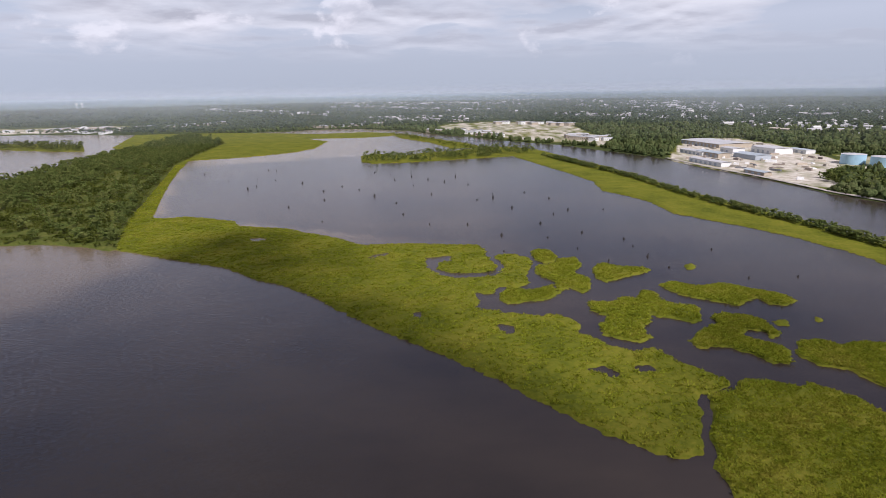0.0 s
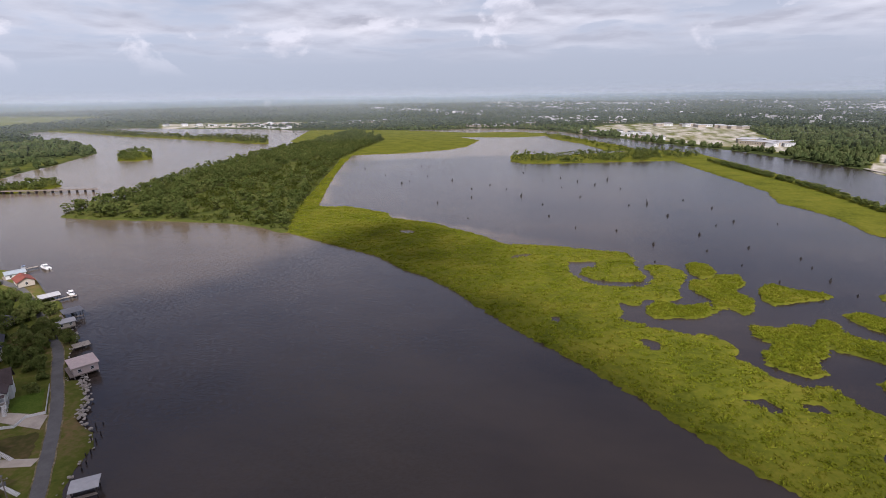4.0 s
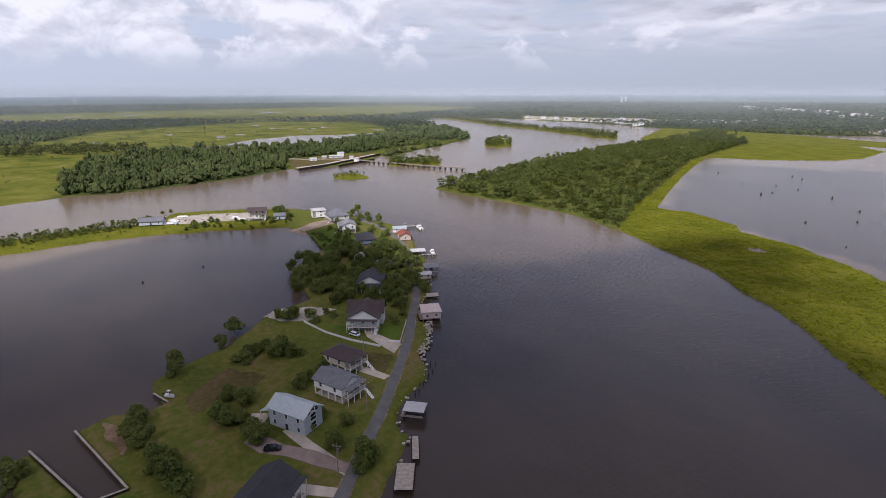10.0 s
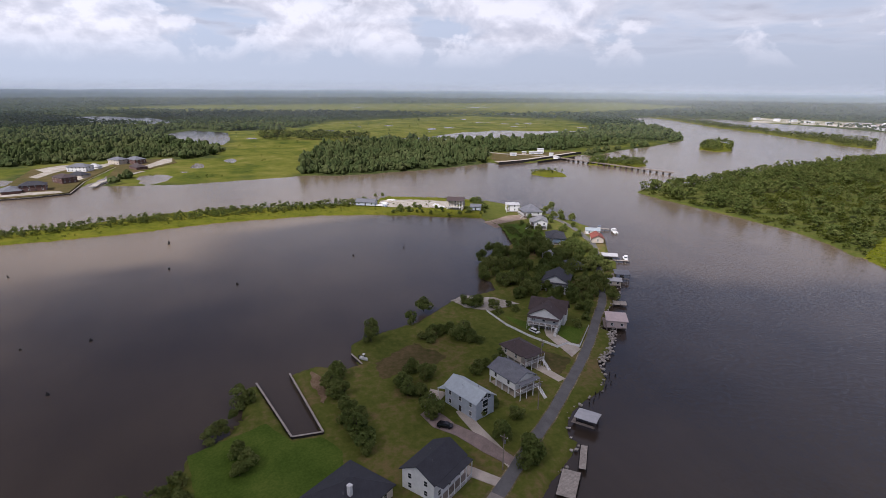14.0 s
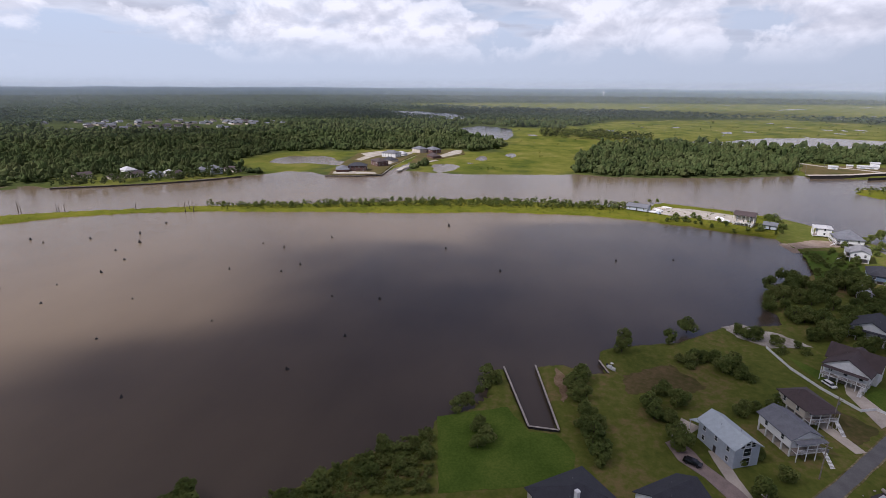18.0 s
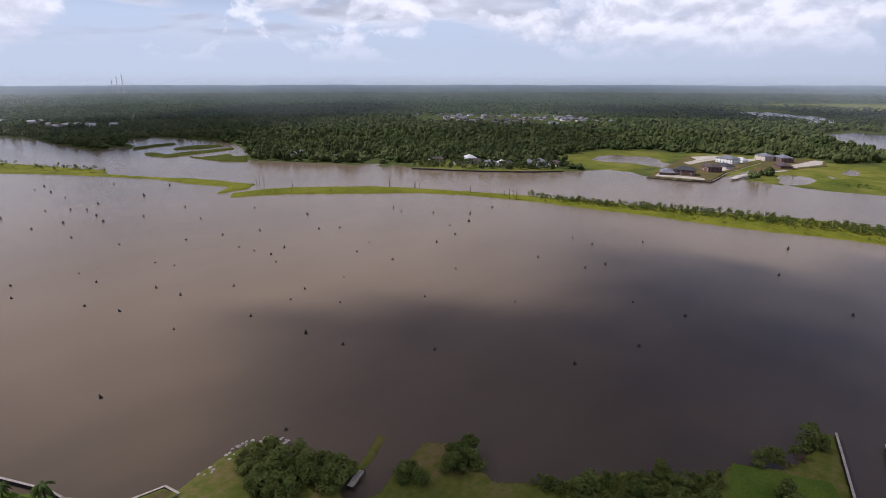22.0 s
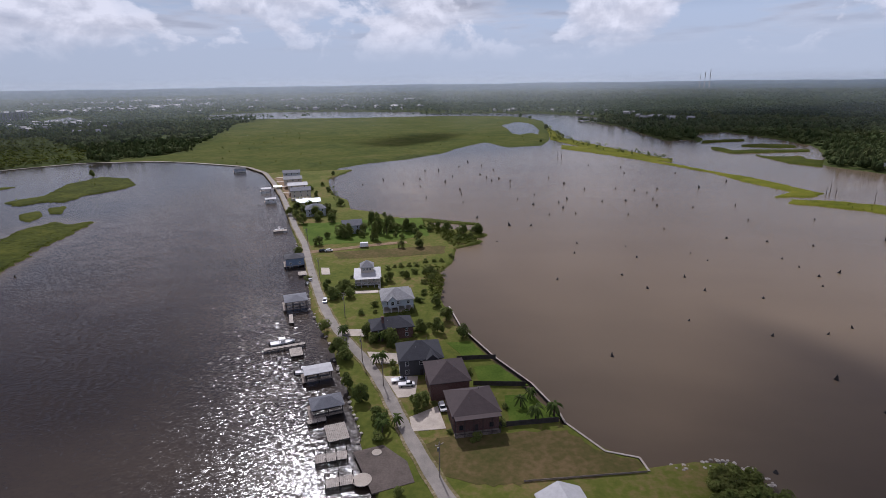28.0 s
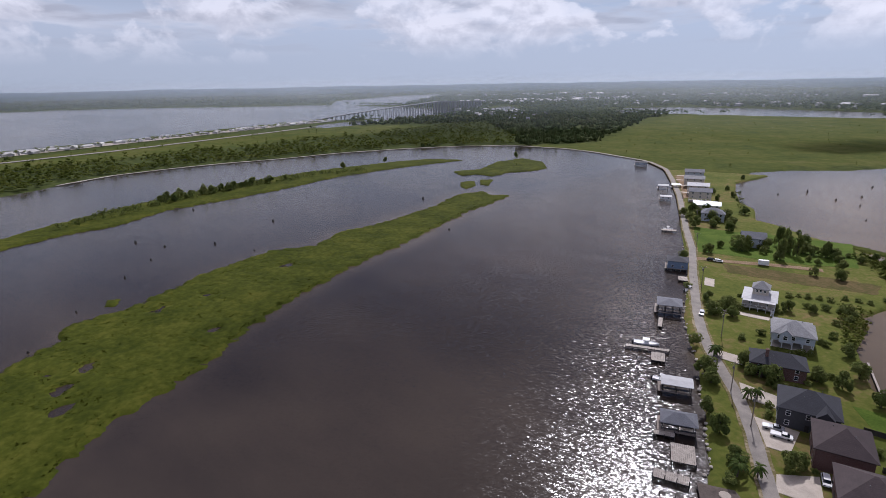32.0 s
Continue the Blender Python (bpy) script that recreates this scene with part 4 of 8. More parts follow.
PALE_TIMBER = plain("sun_bleached_timber", (0.36, 0.32, 0.27), 0.85, 0, 0.2, 0.9)
# the lane's asphalt again, darker: cloud shade put into the colour
SHADED_ASPHALT = plain("shaded_asphalt", (0.115, 0.112, 0.108), 0.9, 0, 0.16, 0.25)
TIMBER = plain("weathered_timber", (0.24, 0.20, 0.165), 0.85, 0, 0.2, 0.9)
DARK_TIMBER = plain("dark_timber", (0.040, 0.033, 0.030), 0.85, 0, 0.25, 0.9)
GLASS = material("window_glass", glass_build)
BLACK = plain("black_rubber", (0.02, 0.02, 0.02), 0.8)
SILVER = plain("silver_car_paint", (0.55, 0.56, 0.57), 0.25, 0.5, 0.03)
BLACK_PAINT = plain("black_car_paint", (0.015, 0.015, 0.02), 0.2, 0.2, 0.03)
ROCK = speckled("rip_rap", (0.22, 0.19, 0.16), (0.34, 0.31, 0.27), (0.48, 0.45, 0.40), 0.6, 3, 0.9, 0.1)
SOIL = speckled("bare_soil", (0.13, 0.085, 0.05), (0.20, 0.14, 0.085), (0.29, 0.22, 0.15), 0.15, 1.5, 0.95, 0.05)
SAND = speckled("pale_sand", (0.24, 0.21, 0.17), (0.34, 0.31, 0.26), (0.46, 0.43, 0.38), 0.12, 1.2, 0.95, 0.04)
BEACH = speckled("brown_beach", (0.20, 0.15, 0.11), (0.27, 0.21, 0.165), (0.34, 0.28, 0.22), 0.12, 1.2, 0.95, 0.04)
SANDY_VERGE = speckled("sandy_verge", (0.085, 0.085, 0.022), (0.15, 0.125, 0.06), (0.31, 0.26, 0.18), 0.12, 1.0, 0.95, 0.03)
TANK_BLUE = plain("pale_blue_tank_paint", (0.36, 0.55, 0.66), 0.5, 0, 0.05, 0.1)
TAN_WALL = plain("tan_wall", (0.42, 0.36, 0.28), 0.8, 0, 0.1, 0.2)
STEEL = plain("weathered_steel", (0.18, 0.18, 0.18), 0.6, 0.4, 0.15)
PALM = speckled("palm_fronds", (0.030, 0.050, 0.012), (0.055, 0.080, 0.018), (0.085, 0.11, 0.03), 0.5, 3, 0.6)

GZ = 1.1  # level of the lawns


# ---------------------------------------------------------------- lane, drives, patches
def ribbon(name, pts, width, z, mat, label, category, kind="structure"):
    """A paved strip along a line, with a little thickness."""
    p = np.array(pts, float)
    seg = np.r_[0, np.cumsum(np.hypot(*np.diff(p, axis=0).T))]
    n = max(2, int(seg[-1] / 3))
    s = np.linspace(0, seg[-1], n)
    x, y = np.interp(s, seg, p[:, 0]), np.interp(s, seg, p[:, 1])
    for k in range(6):
        x[1:-1], y[1:-1] = (x[:-2] + x[1:-1] * 2 + x[2:]) / 4, (y[:-2] + y[1:-1] * 2 + y[2:]) / 4
    dx, dy = np.gradient(x), np.gradient(y)
    ln = np.hypot(dx, dy)
    nx, ny = -dy / ln, dx / ln
    b = bmesh.new()
    rows = []
    for k in range(n):
        h = width / 2 * (1 + 0.05 * math.sin(k * 1.7))
        rows.append([b.verts.new((x[k] + nx[k] * o, y[k] + ny[k] * o, zz)) for o, zz in ((-h, z - 0.3), (-h, z), (h, z), (h, z - 0.3))])
    for a, c in zip(rows, rows[1:]):
        for i in range(3):
            b.faces.new((a[i], a[i + 1], c[i + 1], c[i]))
    return tagged(part(name, b, mat, None), label, category, kind=kind)


def patch(name, outline, z, mat, label, category, rag=0.0):
    if rag:
        r = random.Random(len(outline))
        ring = []
        for (ax, ay), (bx, by) in zip(outline, outline[1:] + outline[:1]):
            k = max(1, int(math.hypot(bx - ax, by - ay) / 1.6))
            ring += [(ax + (bx - ax) * i / k + r.uniform(-rag, rag), ay + (by - ay) * i / k + r.uniform(-rag, rag)) for i in range(k)]
        outline = ring
    b = prism(bmesh.new(), outline, z - 0.4, z)
    return tagged(part(name, b, mat, None), label, category, kind="structure")


turn_ = RD.index((-97.7, 47.2))
ribbon("road_shoulder", RD[:turn_ + 1], 5.4, GZ + 0.11, SANDY_VERGE, "sandy worn shoulders of the lane", "road verge")
ribbon("road_shoulder", RD[turn_:], 4.3, GZ + 0.11, SANDY_VERGE, "thin sandy shoulders of the darker lane", "road verge")
ribbon("road", RD[:turn_ + 1], 3.7, GZ + 0.16, ASPHALT, "narrow worn pale lane along the peninsula", "road")
ribbon("road", RD[turn_:], 3.5, GZ + 0.16, SHADED_ASPHALT, "narrow asphalt lane past the northern houses in a painted shade tone", "road")


# ---------------------------------------------------------------- houses
def roof_mesh(L, W, z, rise, kind, over=0.6, thick=0.22):
    """A hip or gable roof with eaves; the ridge runs along x."""
    b = bmesh.new()
    l, w = L / 2 + over, W / 2 + over
    r = l + 0.0 if kind == "gable" else max(0.3, l - w)
    for dz in (0, -thick):
        pass
    top = [b.verts.new(c) for c in ((-l, -w, z), (l, -w, z), (l, w, z), (-l, w, z), (-r, 0, z + rise), (r, 0, z + rise))]
    low = [b.verts.new((v.co.x, v.co.y, v.co.z - thick)) for v in top]
    quads = ((0, 1, 5, 4), (2, 3, 4, 5))
    tris = ((1, 2, 5), (3, 0, 4))
    for f in quads:
        b.faces.new([top[i] for i in f])
        b.faces.new([low[i] for i in f][::-1])
    if kind == "hip":
        for f in tris:
            b.faces.new([top[i] for i in f])
            b.faces.new([low[i] for i in f][::-1])
        edge = (0, 1, 2, 3)
    else:
        edge = (0, 1, 5, 2, 3, 4)
    if kind == "hip":
        loop = [(0, 1), (1, 2), (2, 3), (3, 0)]
    else:
        loop = [(0, 1), (1, 5), (5, 2), (2, 3), (3, 4), (4, 0)]
    for i, j in loop:
        b.faces.new((top[i], top[j], low[j], low[i]))
    return b


def window(parent, x, y, z, w, h, face, frame_mat):
    """One window on a wall; face is 0 for -y, 1 for +x, 2 for +y, 3 for -x."""
    turn = pose(x, y, z, 0, 0, 90 * face)
    f = bmesh.new()
    for r in ((-w / 2 - 0.1, w / 2 + 0.1, -0.07, 0.02, h / 2, h / 2 + 0.1), (-w / 2 - 0.1, w / 2 + 0.1, -0.10, 0.02, -h / 2 - 0.1, -h / 2), (-w / 2 - 0.1, -w / 2, -0.07, 0.02, -h / 2, h / 2), (w / 2, w / 2 + 0.1, -0.07, 0.02, -h / 2, h / 2), (-w / 2, w / 2, -0.06, 0.02, -0.03, 0.03)):
        box(f, *r, turn)
    wf = part("window", f, frame_mat, parent)
    part("pane", box(bmesh.new(), -w / 2, w / 2, -0.03, 0.02, -h / 2, h / 2, turn), GLASS, wf)


def house(x, y, yaw, L, W, label, walls, roof, kind="hip", storeys=2, lift=0.0, rise=3.0, storey=2.8, deck=None, chimney=None, trim=None, garage=None, gable_front=None, big_windows=False, name="house", windows=True, blank=()):
    """A detached house. lift: height of open stilts under it. deck: side (0..3) with a railed deck and steps."""
    trim = trim or WHITE
    h = thing(name, x, y, GZ - 0.05, yaw, label, "house", "houses on the peninsula")
    z0, z1 = lift, lift + storeys * storey
    t = 0.2
    l, w = L / 2, W / 2
    for r in ((-l, l, -w, -w + t), (-l, l, w - t, w), (-l, -l + t, -w + t, w - t), (l - t, l, -w + t, w - t)):
        part("wall", boxes((*r, z0, z1 - 0.02)), walls, h)
    part("floor", boxes((-l + t, l - t, -w + t, w - t, z0 - 0.0, z0 + 0.25)), TIMBER, h)
    if kind == "gable":
        for s in (-1, 1):
            b = bmesh.new()
            a = [b.verts.new((s * (l - o), *c)) for o in (0.02, 0.2) for c in ((-w, z1 - 0.02), (w, z1 - 0.02), (0, z1 + rise * w / (w + 0.6) - 0.2))]
            b.faces.new(a[:3])
            b.faces.new(a[3:])
            for i, j in ((0, 1), (1, 2), (2, 0)):
                b.faces.new((a[i], a[j], a[j + 3], a[i + 3]))
            part("gable", b, walls, h)
    part("roof", roof_mesh(L, W, z1, rise, kind), roof, h)
    if lift > 1:
        part("ground_slab", boxes((-l + 0.2, l - 0.2, -w + 0.2, w - 0.2, -0.3, 0.12)), CONCRETE, h)
        nx, ny = max(2, int(L / 3)), max(2, int(W / 3.5))
        for i in range(nx + 1):
            for j in range(ny + 1):
                px, py = -l + 0.25 + (L - 0.5) * i / nx, -w + 0.25 + (W - 0.5) * j / ny
                part("stilt", boxes((px - 0.17, px + 0.17, py - 0.17, py + 0.17, 0, z0)), trim, h)
    if windows:
        for s in range(storeys):
            zc = z0 + s * storey + 1.6
            for face, run, off in ((0, L, w), (2, L, w), (1, W, l), (3, W, l)):
                if face in blank:
                    continue
                k = max(1, int(run / 4.2))
                for i in range(k):
                    q = -run / 2 + run * (i + 0.5) / k
                    if face % 2 == 0:
                        px, py = q, -off - 0.004 if face == 0 else off + 0.004
                    else:
                        px, py = (off + 0.004 if face == 1 else -off - 0.004), q
                    if garage == face and s == 0 and i < 2:
                        turn = pose(px, py, z0 + 1.15, 0, 0, 90 * face)
                        b = bmesh.new()
                        for c in range(4):
                            box(b, -1.25, 1.25, -0.05, 0.02, -1.1 + c * 0.55, -0.58 + c * 0.55, turn)
                        part("garage_door", b, trim, h)
                        continue
                    if i == k // 2 and s == 0 and face == 0 and lift < 1:
                        turn = pose(px, py, z0 + 1.05, 0, 0, 90 * face)
                        part("door", box(bmesh.new(), -0.5, 0.5, -0.06, 0.02, -1.05, 1.05, turn), DARK_TIMBER, h)
                        continue
                    tall = 2.2 if big_windows and face == 1 else 1.35
                    window(h, px, py, zc, 2.2 if big_windows and face == 1 else 1.0, tall, face, trim)
    if big_windows:
        for q in (-1.6, 0, 1.6):
            window(h, l + 0.004, q, z1 + 0.7 + (0.6 if q == 0 else 0), 1.2, 1.3, 1, trim)
    if chimney:
        cx, cy = chimney
        part("chimney", boxes((cx - 0.45, cx + 0.45, cy - 0.45, cy + 0.45, z1, z1 + rise + 1.0), (cx - 0.55, cx + 0.55, cy - 0.55, cy + 0.55, z1 + rise + 1.0, z1 + rise + 1.2)), walls if walls is BRICK else trim, h)
    part("vent_pipe", rod(bmesh.new(), (L * 0.2, W * 0.15, z1 + rise * 0.5), (L * 0.2, W * 0.15, z1 + rise * 0.75 + 0.5), 0.08), STEEL, h)
    part("vent_pipe", rod(bmesh.new(), (-L * 0.1, -W * 0.2, z1 + rise * 0.4), (-L * 0.1, -W * 0.2, z1 + rise * 0.6 + 0.5), 0.08), STEEL, h)
    if gable_front is not None:
        m = pose(gable_front, -w + 1.2, 0, 0, 0, 90)
        b = roof_mesh(5.0, 3.6, z1 + 0.05, 2.0, "gable", 0.4)
        b.transform(m)
        part("dormer_roof", b, roof, h)
        b = prism(bmesh.new(), ((-1.8, 0), (1.8, 0), (0, 1.9)), 0, 0.2)
        b.transform(pose(gable_front, -w - 1.25, z1 + 0.05, 90, 0, 0))
        part("dormer_gable", b, walls, h)
        part("bay", boxes((gable_front - 1.8, gable_front + 1.8, -w - 1.25, -w - 0.004, z0, z1)), walls, h)
        window(h, gable_front, -w - 1.254, z1 - 1.2, 1.2, 1.5, 0, trim)
    if deck is not None:
        run, off = (L, w) if deck % 2 == 0 else (W, l)
        m = pose(0, 0, 0, 0, 0, 90 * deck)
        d = part("deck", box(bmesh.new(), -run / 2, run / 2, -off - 2.4, -off - 0.004, z0 - 0.05, z0 + 0.14, m), trim, h)
        for i in range(8):
            part("plank", box(bmesh.new(), -run / 2, run / 2, -off - 2.4 + i * 0.29, -off - 2.4 + i * 0.29 + 0.27, z0 + 0.144, z0 + 0.2, m), TIMBER, d)
        k = max(2, int(run / 2.5))
        for i in range(k + 1):
            q = -run / 2 + 0.1 + (run - 0.2) * i / k
            part("post", box(bmesh.new(), q - 0.09, q + 0.09, -off - 2.4, -off - 2.22, 0 if z0 > 0.5 else 0, z1 - 0.1, m), trim, h)
        b = bmesh.new()
        box(b, -run / 2, run / 2, -off - 2.38, -off - 2.28, z0 + 1.1, z0 + 1.2, m)
        for i in range(int(run / 0.3)):
            q = -run / 2 + 0.3 * i
            box(b, q, q + 0.06, -off - 2.36, -off - 2.30, z0 + 0.2, z0 + 1.1, m)
        part("railing", b, trim, d)
        b = bmesh.new()
        box(b, -run / 2, run / 2, -off - 2.7, -off - 0.65, z1 - 0.12, z1 - 0.02, m)
        part("porch_roof", b, roof, h)
        if lift > 1:
            n = int(z0 / 0.2)
            for i in range(n):
                zz = z0 * (i + 1) / n
                part("step", box(bmesh.new(), run / 2 - 1.3, run / 2 - 0.1, -off - 2.4 - (n - i) * 0.27, -off - 2.4 - (n - i) * 0.27 + 0.3, zz - 0.08, zz, m), trim, h)
    return h


# south row
house(11.5, -135.6, 198, 13.0, 12.6, "brown-roofed brick house raised beside the lane", BRICK, BROWN_ROOF, "hip", 2, 0, 3.6, 2.9, garage=3, deck=0, trim=DARK_TIMBER)
house(20.8, -150.8, 108, 13.4, 12.0, "two-storey brick house with brown hip roof", BRICK, BROWN_ROOF, "hip", 2, 0, 3.8, 3.1, garage=2, trim=TIMBER, blank=(1,))
house(31.9, -163.7, 197, 14.2, 12.5, "dark slate-roofed house with a front gable", DARK_SIDING, DARK_ROOF, "hip", 2, 0, 3.8, 3.0, gable_front=3.6, garage=3)
house(47.0, -186.6, 201, 15.5, 9.5, "long brick house with dark hip roof and chimney", BRICK, DARK_ROOF, "hip", 2, 0, 2.8, 2.4, chimney=(-3.5, -2.2))
house(50.7, -213.1, 199, 13.0, 12.0, "grey-roofed raised house with wide rear deck", GREY_SIDING, PALE_ROOF, "hip", 1, 2.8, 3.2, 3.0, deck=2, gable_front=-2.5)
h6 = house(72.0, -243.0, 196, 12.0, 14.0, "white metal-roofed house with a grey upper pyramid", CREAM, WHITE_METAL, "hip", 1, 1.6, 1.6, 2.9, deck=0, chimney=(-2.5, 3.0))
b = roof_mesh(6.0, 6.5, 8.2, 2.6, "hip", 0.5)
part("upper_roof", b, PALE_ROOF, h6)
part("upper_wall", boxes((-3, 3, -3.25, 3.25, 4.6, 8.15)), CREAM, h6)
for q in (-1.5, 0, 1.5):
    window(h6, q, -3.254, 7.2, 0.8, 1.0, 0, WHITE)
house(106.4, -330.3, 203, 12.0, 9.0, "grey-roofed house behind tall trees", GREY_SIDING, GREY_ROOF, "gable", 2, 0, 3.0)
house(148.3, -375.4, 205, 14.0, 11.0, "grey house with hip roof among oaks", GREY_SIDING, GREY_ROOF, "hip", 2, 0, 3.0)
house(166, -407, 205, 18.0, 10.0, "low house with pale metal roof", CREAM, METAL_ROOF, "gable", 1, 0.6, 2.2)
house(181, -429, 205, 16.0, 10.5, "tall narrow house with grey roof in a row", CREAM, GREY_ROOF, "gable", 2, 2.6, 2.2)
house(193, -452, 205, 16.0, 10.5, "tall narrow house with white metal roof in a row", CREAM, WHITE_METAL, "gable", 2, 2.6, 2.0)
house(226, -517, 205, 16.0, 10.5, "last tall narrow house of the row, grey roofed", GREY_SIDING, GREY_ROOF, "gable", 2, 2.6, 2.2)
house(210, -482, 205, 16.0, 10.5, "tall narrow house with pale grey roof in a row", CREAM, PALE_ROOF, "gable", 2, 2.6, 2.2)
house(-13.2, -98.9, 110, 12.0, 10.0, "shed-like house with white metal gable roof", WHITE, WHITE_METAL, "gable", 1, 0, 2.6, 3.4)
# north row
glazed = house(-135.0, 54.2, 23, 13.4, 7.6, "pale metal-roofed house with a glazed gable", GREY_SIDING, METAL_ROOF, "gable", 2, 0, 2.6, 2.9, big_windows=True, trim=WHITE)
# lean-to carport against its west end
b = bmesh.new()
v = [b.verts.new(c) for c in ((-6.9, -3.4, 4.3), (-6.9, 3.4, 4.3), (-11.2, 3.4, 2.7), (-11.2, -3.4, 2.7), (-6.9, -3.4, 4.45), (-6.9, 3.4, 4.45), (-11.2, 3.4, 2.85), (-11.2, -3.4, 2.85))]
for f in ((3, 2, 1, 0), (4, 5, 6, 7), (0, 1, 5, 4), (1, 2, 6, 5), (2, 3, 7, 6), (3, 0, 4, 7)):
    b.faces.new([v[q] for q in f])
part("carport_roof", b, METAL_ROOF, glazed)
for y_ in (-3.1, 0.0, 3.1):
    part("carport_post", boxes((-11.0, -10.84, y_ - 0.08, y_ + 0.08, -0.1, 2.72)), WHITE, glazed)
house(-142.3, 71.9, 18, 12.2, 8.6, "white house on stilts with grey roof and porch", WHITE, GREY_ROOF, "gable", 1, 2.6, 2.4, 2.9, deck=1)
house(-157.1, 82.2, 16, 10.8, 8.8, "cream house on stilts with brown hip roof", CREAM, BROWN_ROOF, "hip", 1, 2.6, 2.5, 2.9, deck=1)
house(-107.7, 34.2, 306, 12.9, 9.6, "white gabled house with dark slate roof", WHITE, DARK_ROOF, "gable", 2, 0, 3.0, 2.7, deck=2)
house(-105.9, 12.5, 306, 16.0, 14.0, "dark hip-roofed house with white chimney", CREAM, DARK_ROOF, "hip", 1, 0.4, 3.6, 3.2, chimney=(2.0, 3.0))
balcony_house = house(-183.2, 107.6, 319, 13.4, 12.7, "white gabled house with dark roof and long balcony", WHITE, BROWN_ROOF, "gable", 1, 2.4, 4.0, 2.9, deck=1)
# cross wing behind the balcony
b = roof_mesh(15.0, 7.0, 5.32, 4.4, "gable", 0.5)
bmesh.ops.transform(b, matrix=pose(-3.2, 0, 0, 0, 0, 90), verts=b.verts)
part("rear_roof", b, BROWN_ROOF, balcony_house)
part("rear_wing", boxes((-6.5, 0.2, -7.3, -6.36, 0, 5.3), (-6.5, 0.2, 6.36, 7.3, 0, 5.3)), WHITE, balcony_house)
house(-220.5, 133.5, 322, 13.0, 12.5, "white-gabled house with white deck among trees", WHITE, DARK_ROOF, "gable", 1, 1.4, 3.6, 2.9, deck=1)
house(-241.4, 154.8, 92, 9.2, 8.6, "grey hip-roofed house in a grove", CREAM, GREY_ROOF, "hip", 1, 0.6, 2.4)
house(-264.7, 152.3, -17, 8.0, 5.5, "small house with white metal roof", WHITE, WHITE_METAL, "gable", 1, 0.6, 1.6)
house(-292.1, 173.7, -24, 15.0, 11.0, "blue-grey house with dark roof above the cove", BLUE_SIDING, DARK_ROOF, "hip", 1, 1.6, 3.0)
house(-328, 182.0, -24, 13.0, 9.0, "two-storey pale house on stilts with balcony", WHITE, PALE_ROOF, "gable", 1, 2.6, 2.2, deck=0)
house(-362.3, 193.0, -9, 15.0, 12.0, "grey pyramid-roofed house with white walls at the tip", WHITE, GREY_ROOF, "hip", 1, 2.0, 4.4, deck=0)
house(-381.4, 187.4, -18, 10.0, 7.5, "white two-storey house at the tip", WHITE, WHITE_METAL, "hip", 2, 0.8, 1.0, 2.6, deck=0)
house(-394, 160, 62, 8.0, 6.0, "small grey hut among bushes on the spit", GREY_SIDING, GREY_ROOF, "gable", 1, 0.4, 1.8)
house(-285, 199.5, -26, 11.0, 7.0, "red-roofed cottage by the docks", CREAM, RED_ROOF, "gable", 1, 0.6, 2.2)
house(-405, 147, 62, 13.0, 8.5, "two-storey cottage with brown roof on the spit", CREAM, BROWN_ROOF, "gable", 2, 1.8, 2.0, deck=0)
house(-437, 80, 62, 16.0, 8.0, "low grey house at the end of the spit", GREY_SIDING, GREY_ROOF, "gable", 1, 0.6, 2.2)


# ---------------------------------------------------------------- boathouses, docks, boats
def dock(x, y, yaw, L, W, label, z=1.2, rail=False):
    d = thing("dock", x, y, 0, yaw, label, "dock", "docks along the river")
    for i in range(int(L / 0.5)):
        q = -L / 2 + i * 0.5
        part("plank", boxes((q, q + 0.46, -W / 2, W / 2, z - 0.06, z)), PALE_TIMBER, d)
    for s in (-1, 1):
        part("beam", boxes((-L / 2, L / 2, s * W / 2 - s * 0.15 - 0.08, s * W / 2 - s * 0.15 + 0.08, z - 0.3, z - 0.064)), DARK_TIMBER, d)
        k = max(1, int(L / 2.5))
        for i in range(k + 1):
            q = -L / 2 + 0.1 + (L - 0.2) * i / k
            part("piling", rod(bmesh.new(), (q, s * (W / 2 + 0.14), -2), (q, s * (W / 2 + 0.14), z + (1.3 if rail else 0.35)), 0.13, 0.11), DARK_TIMBER, d)
    return d


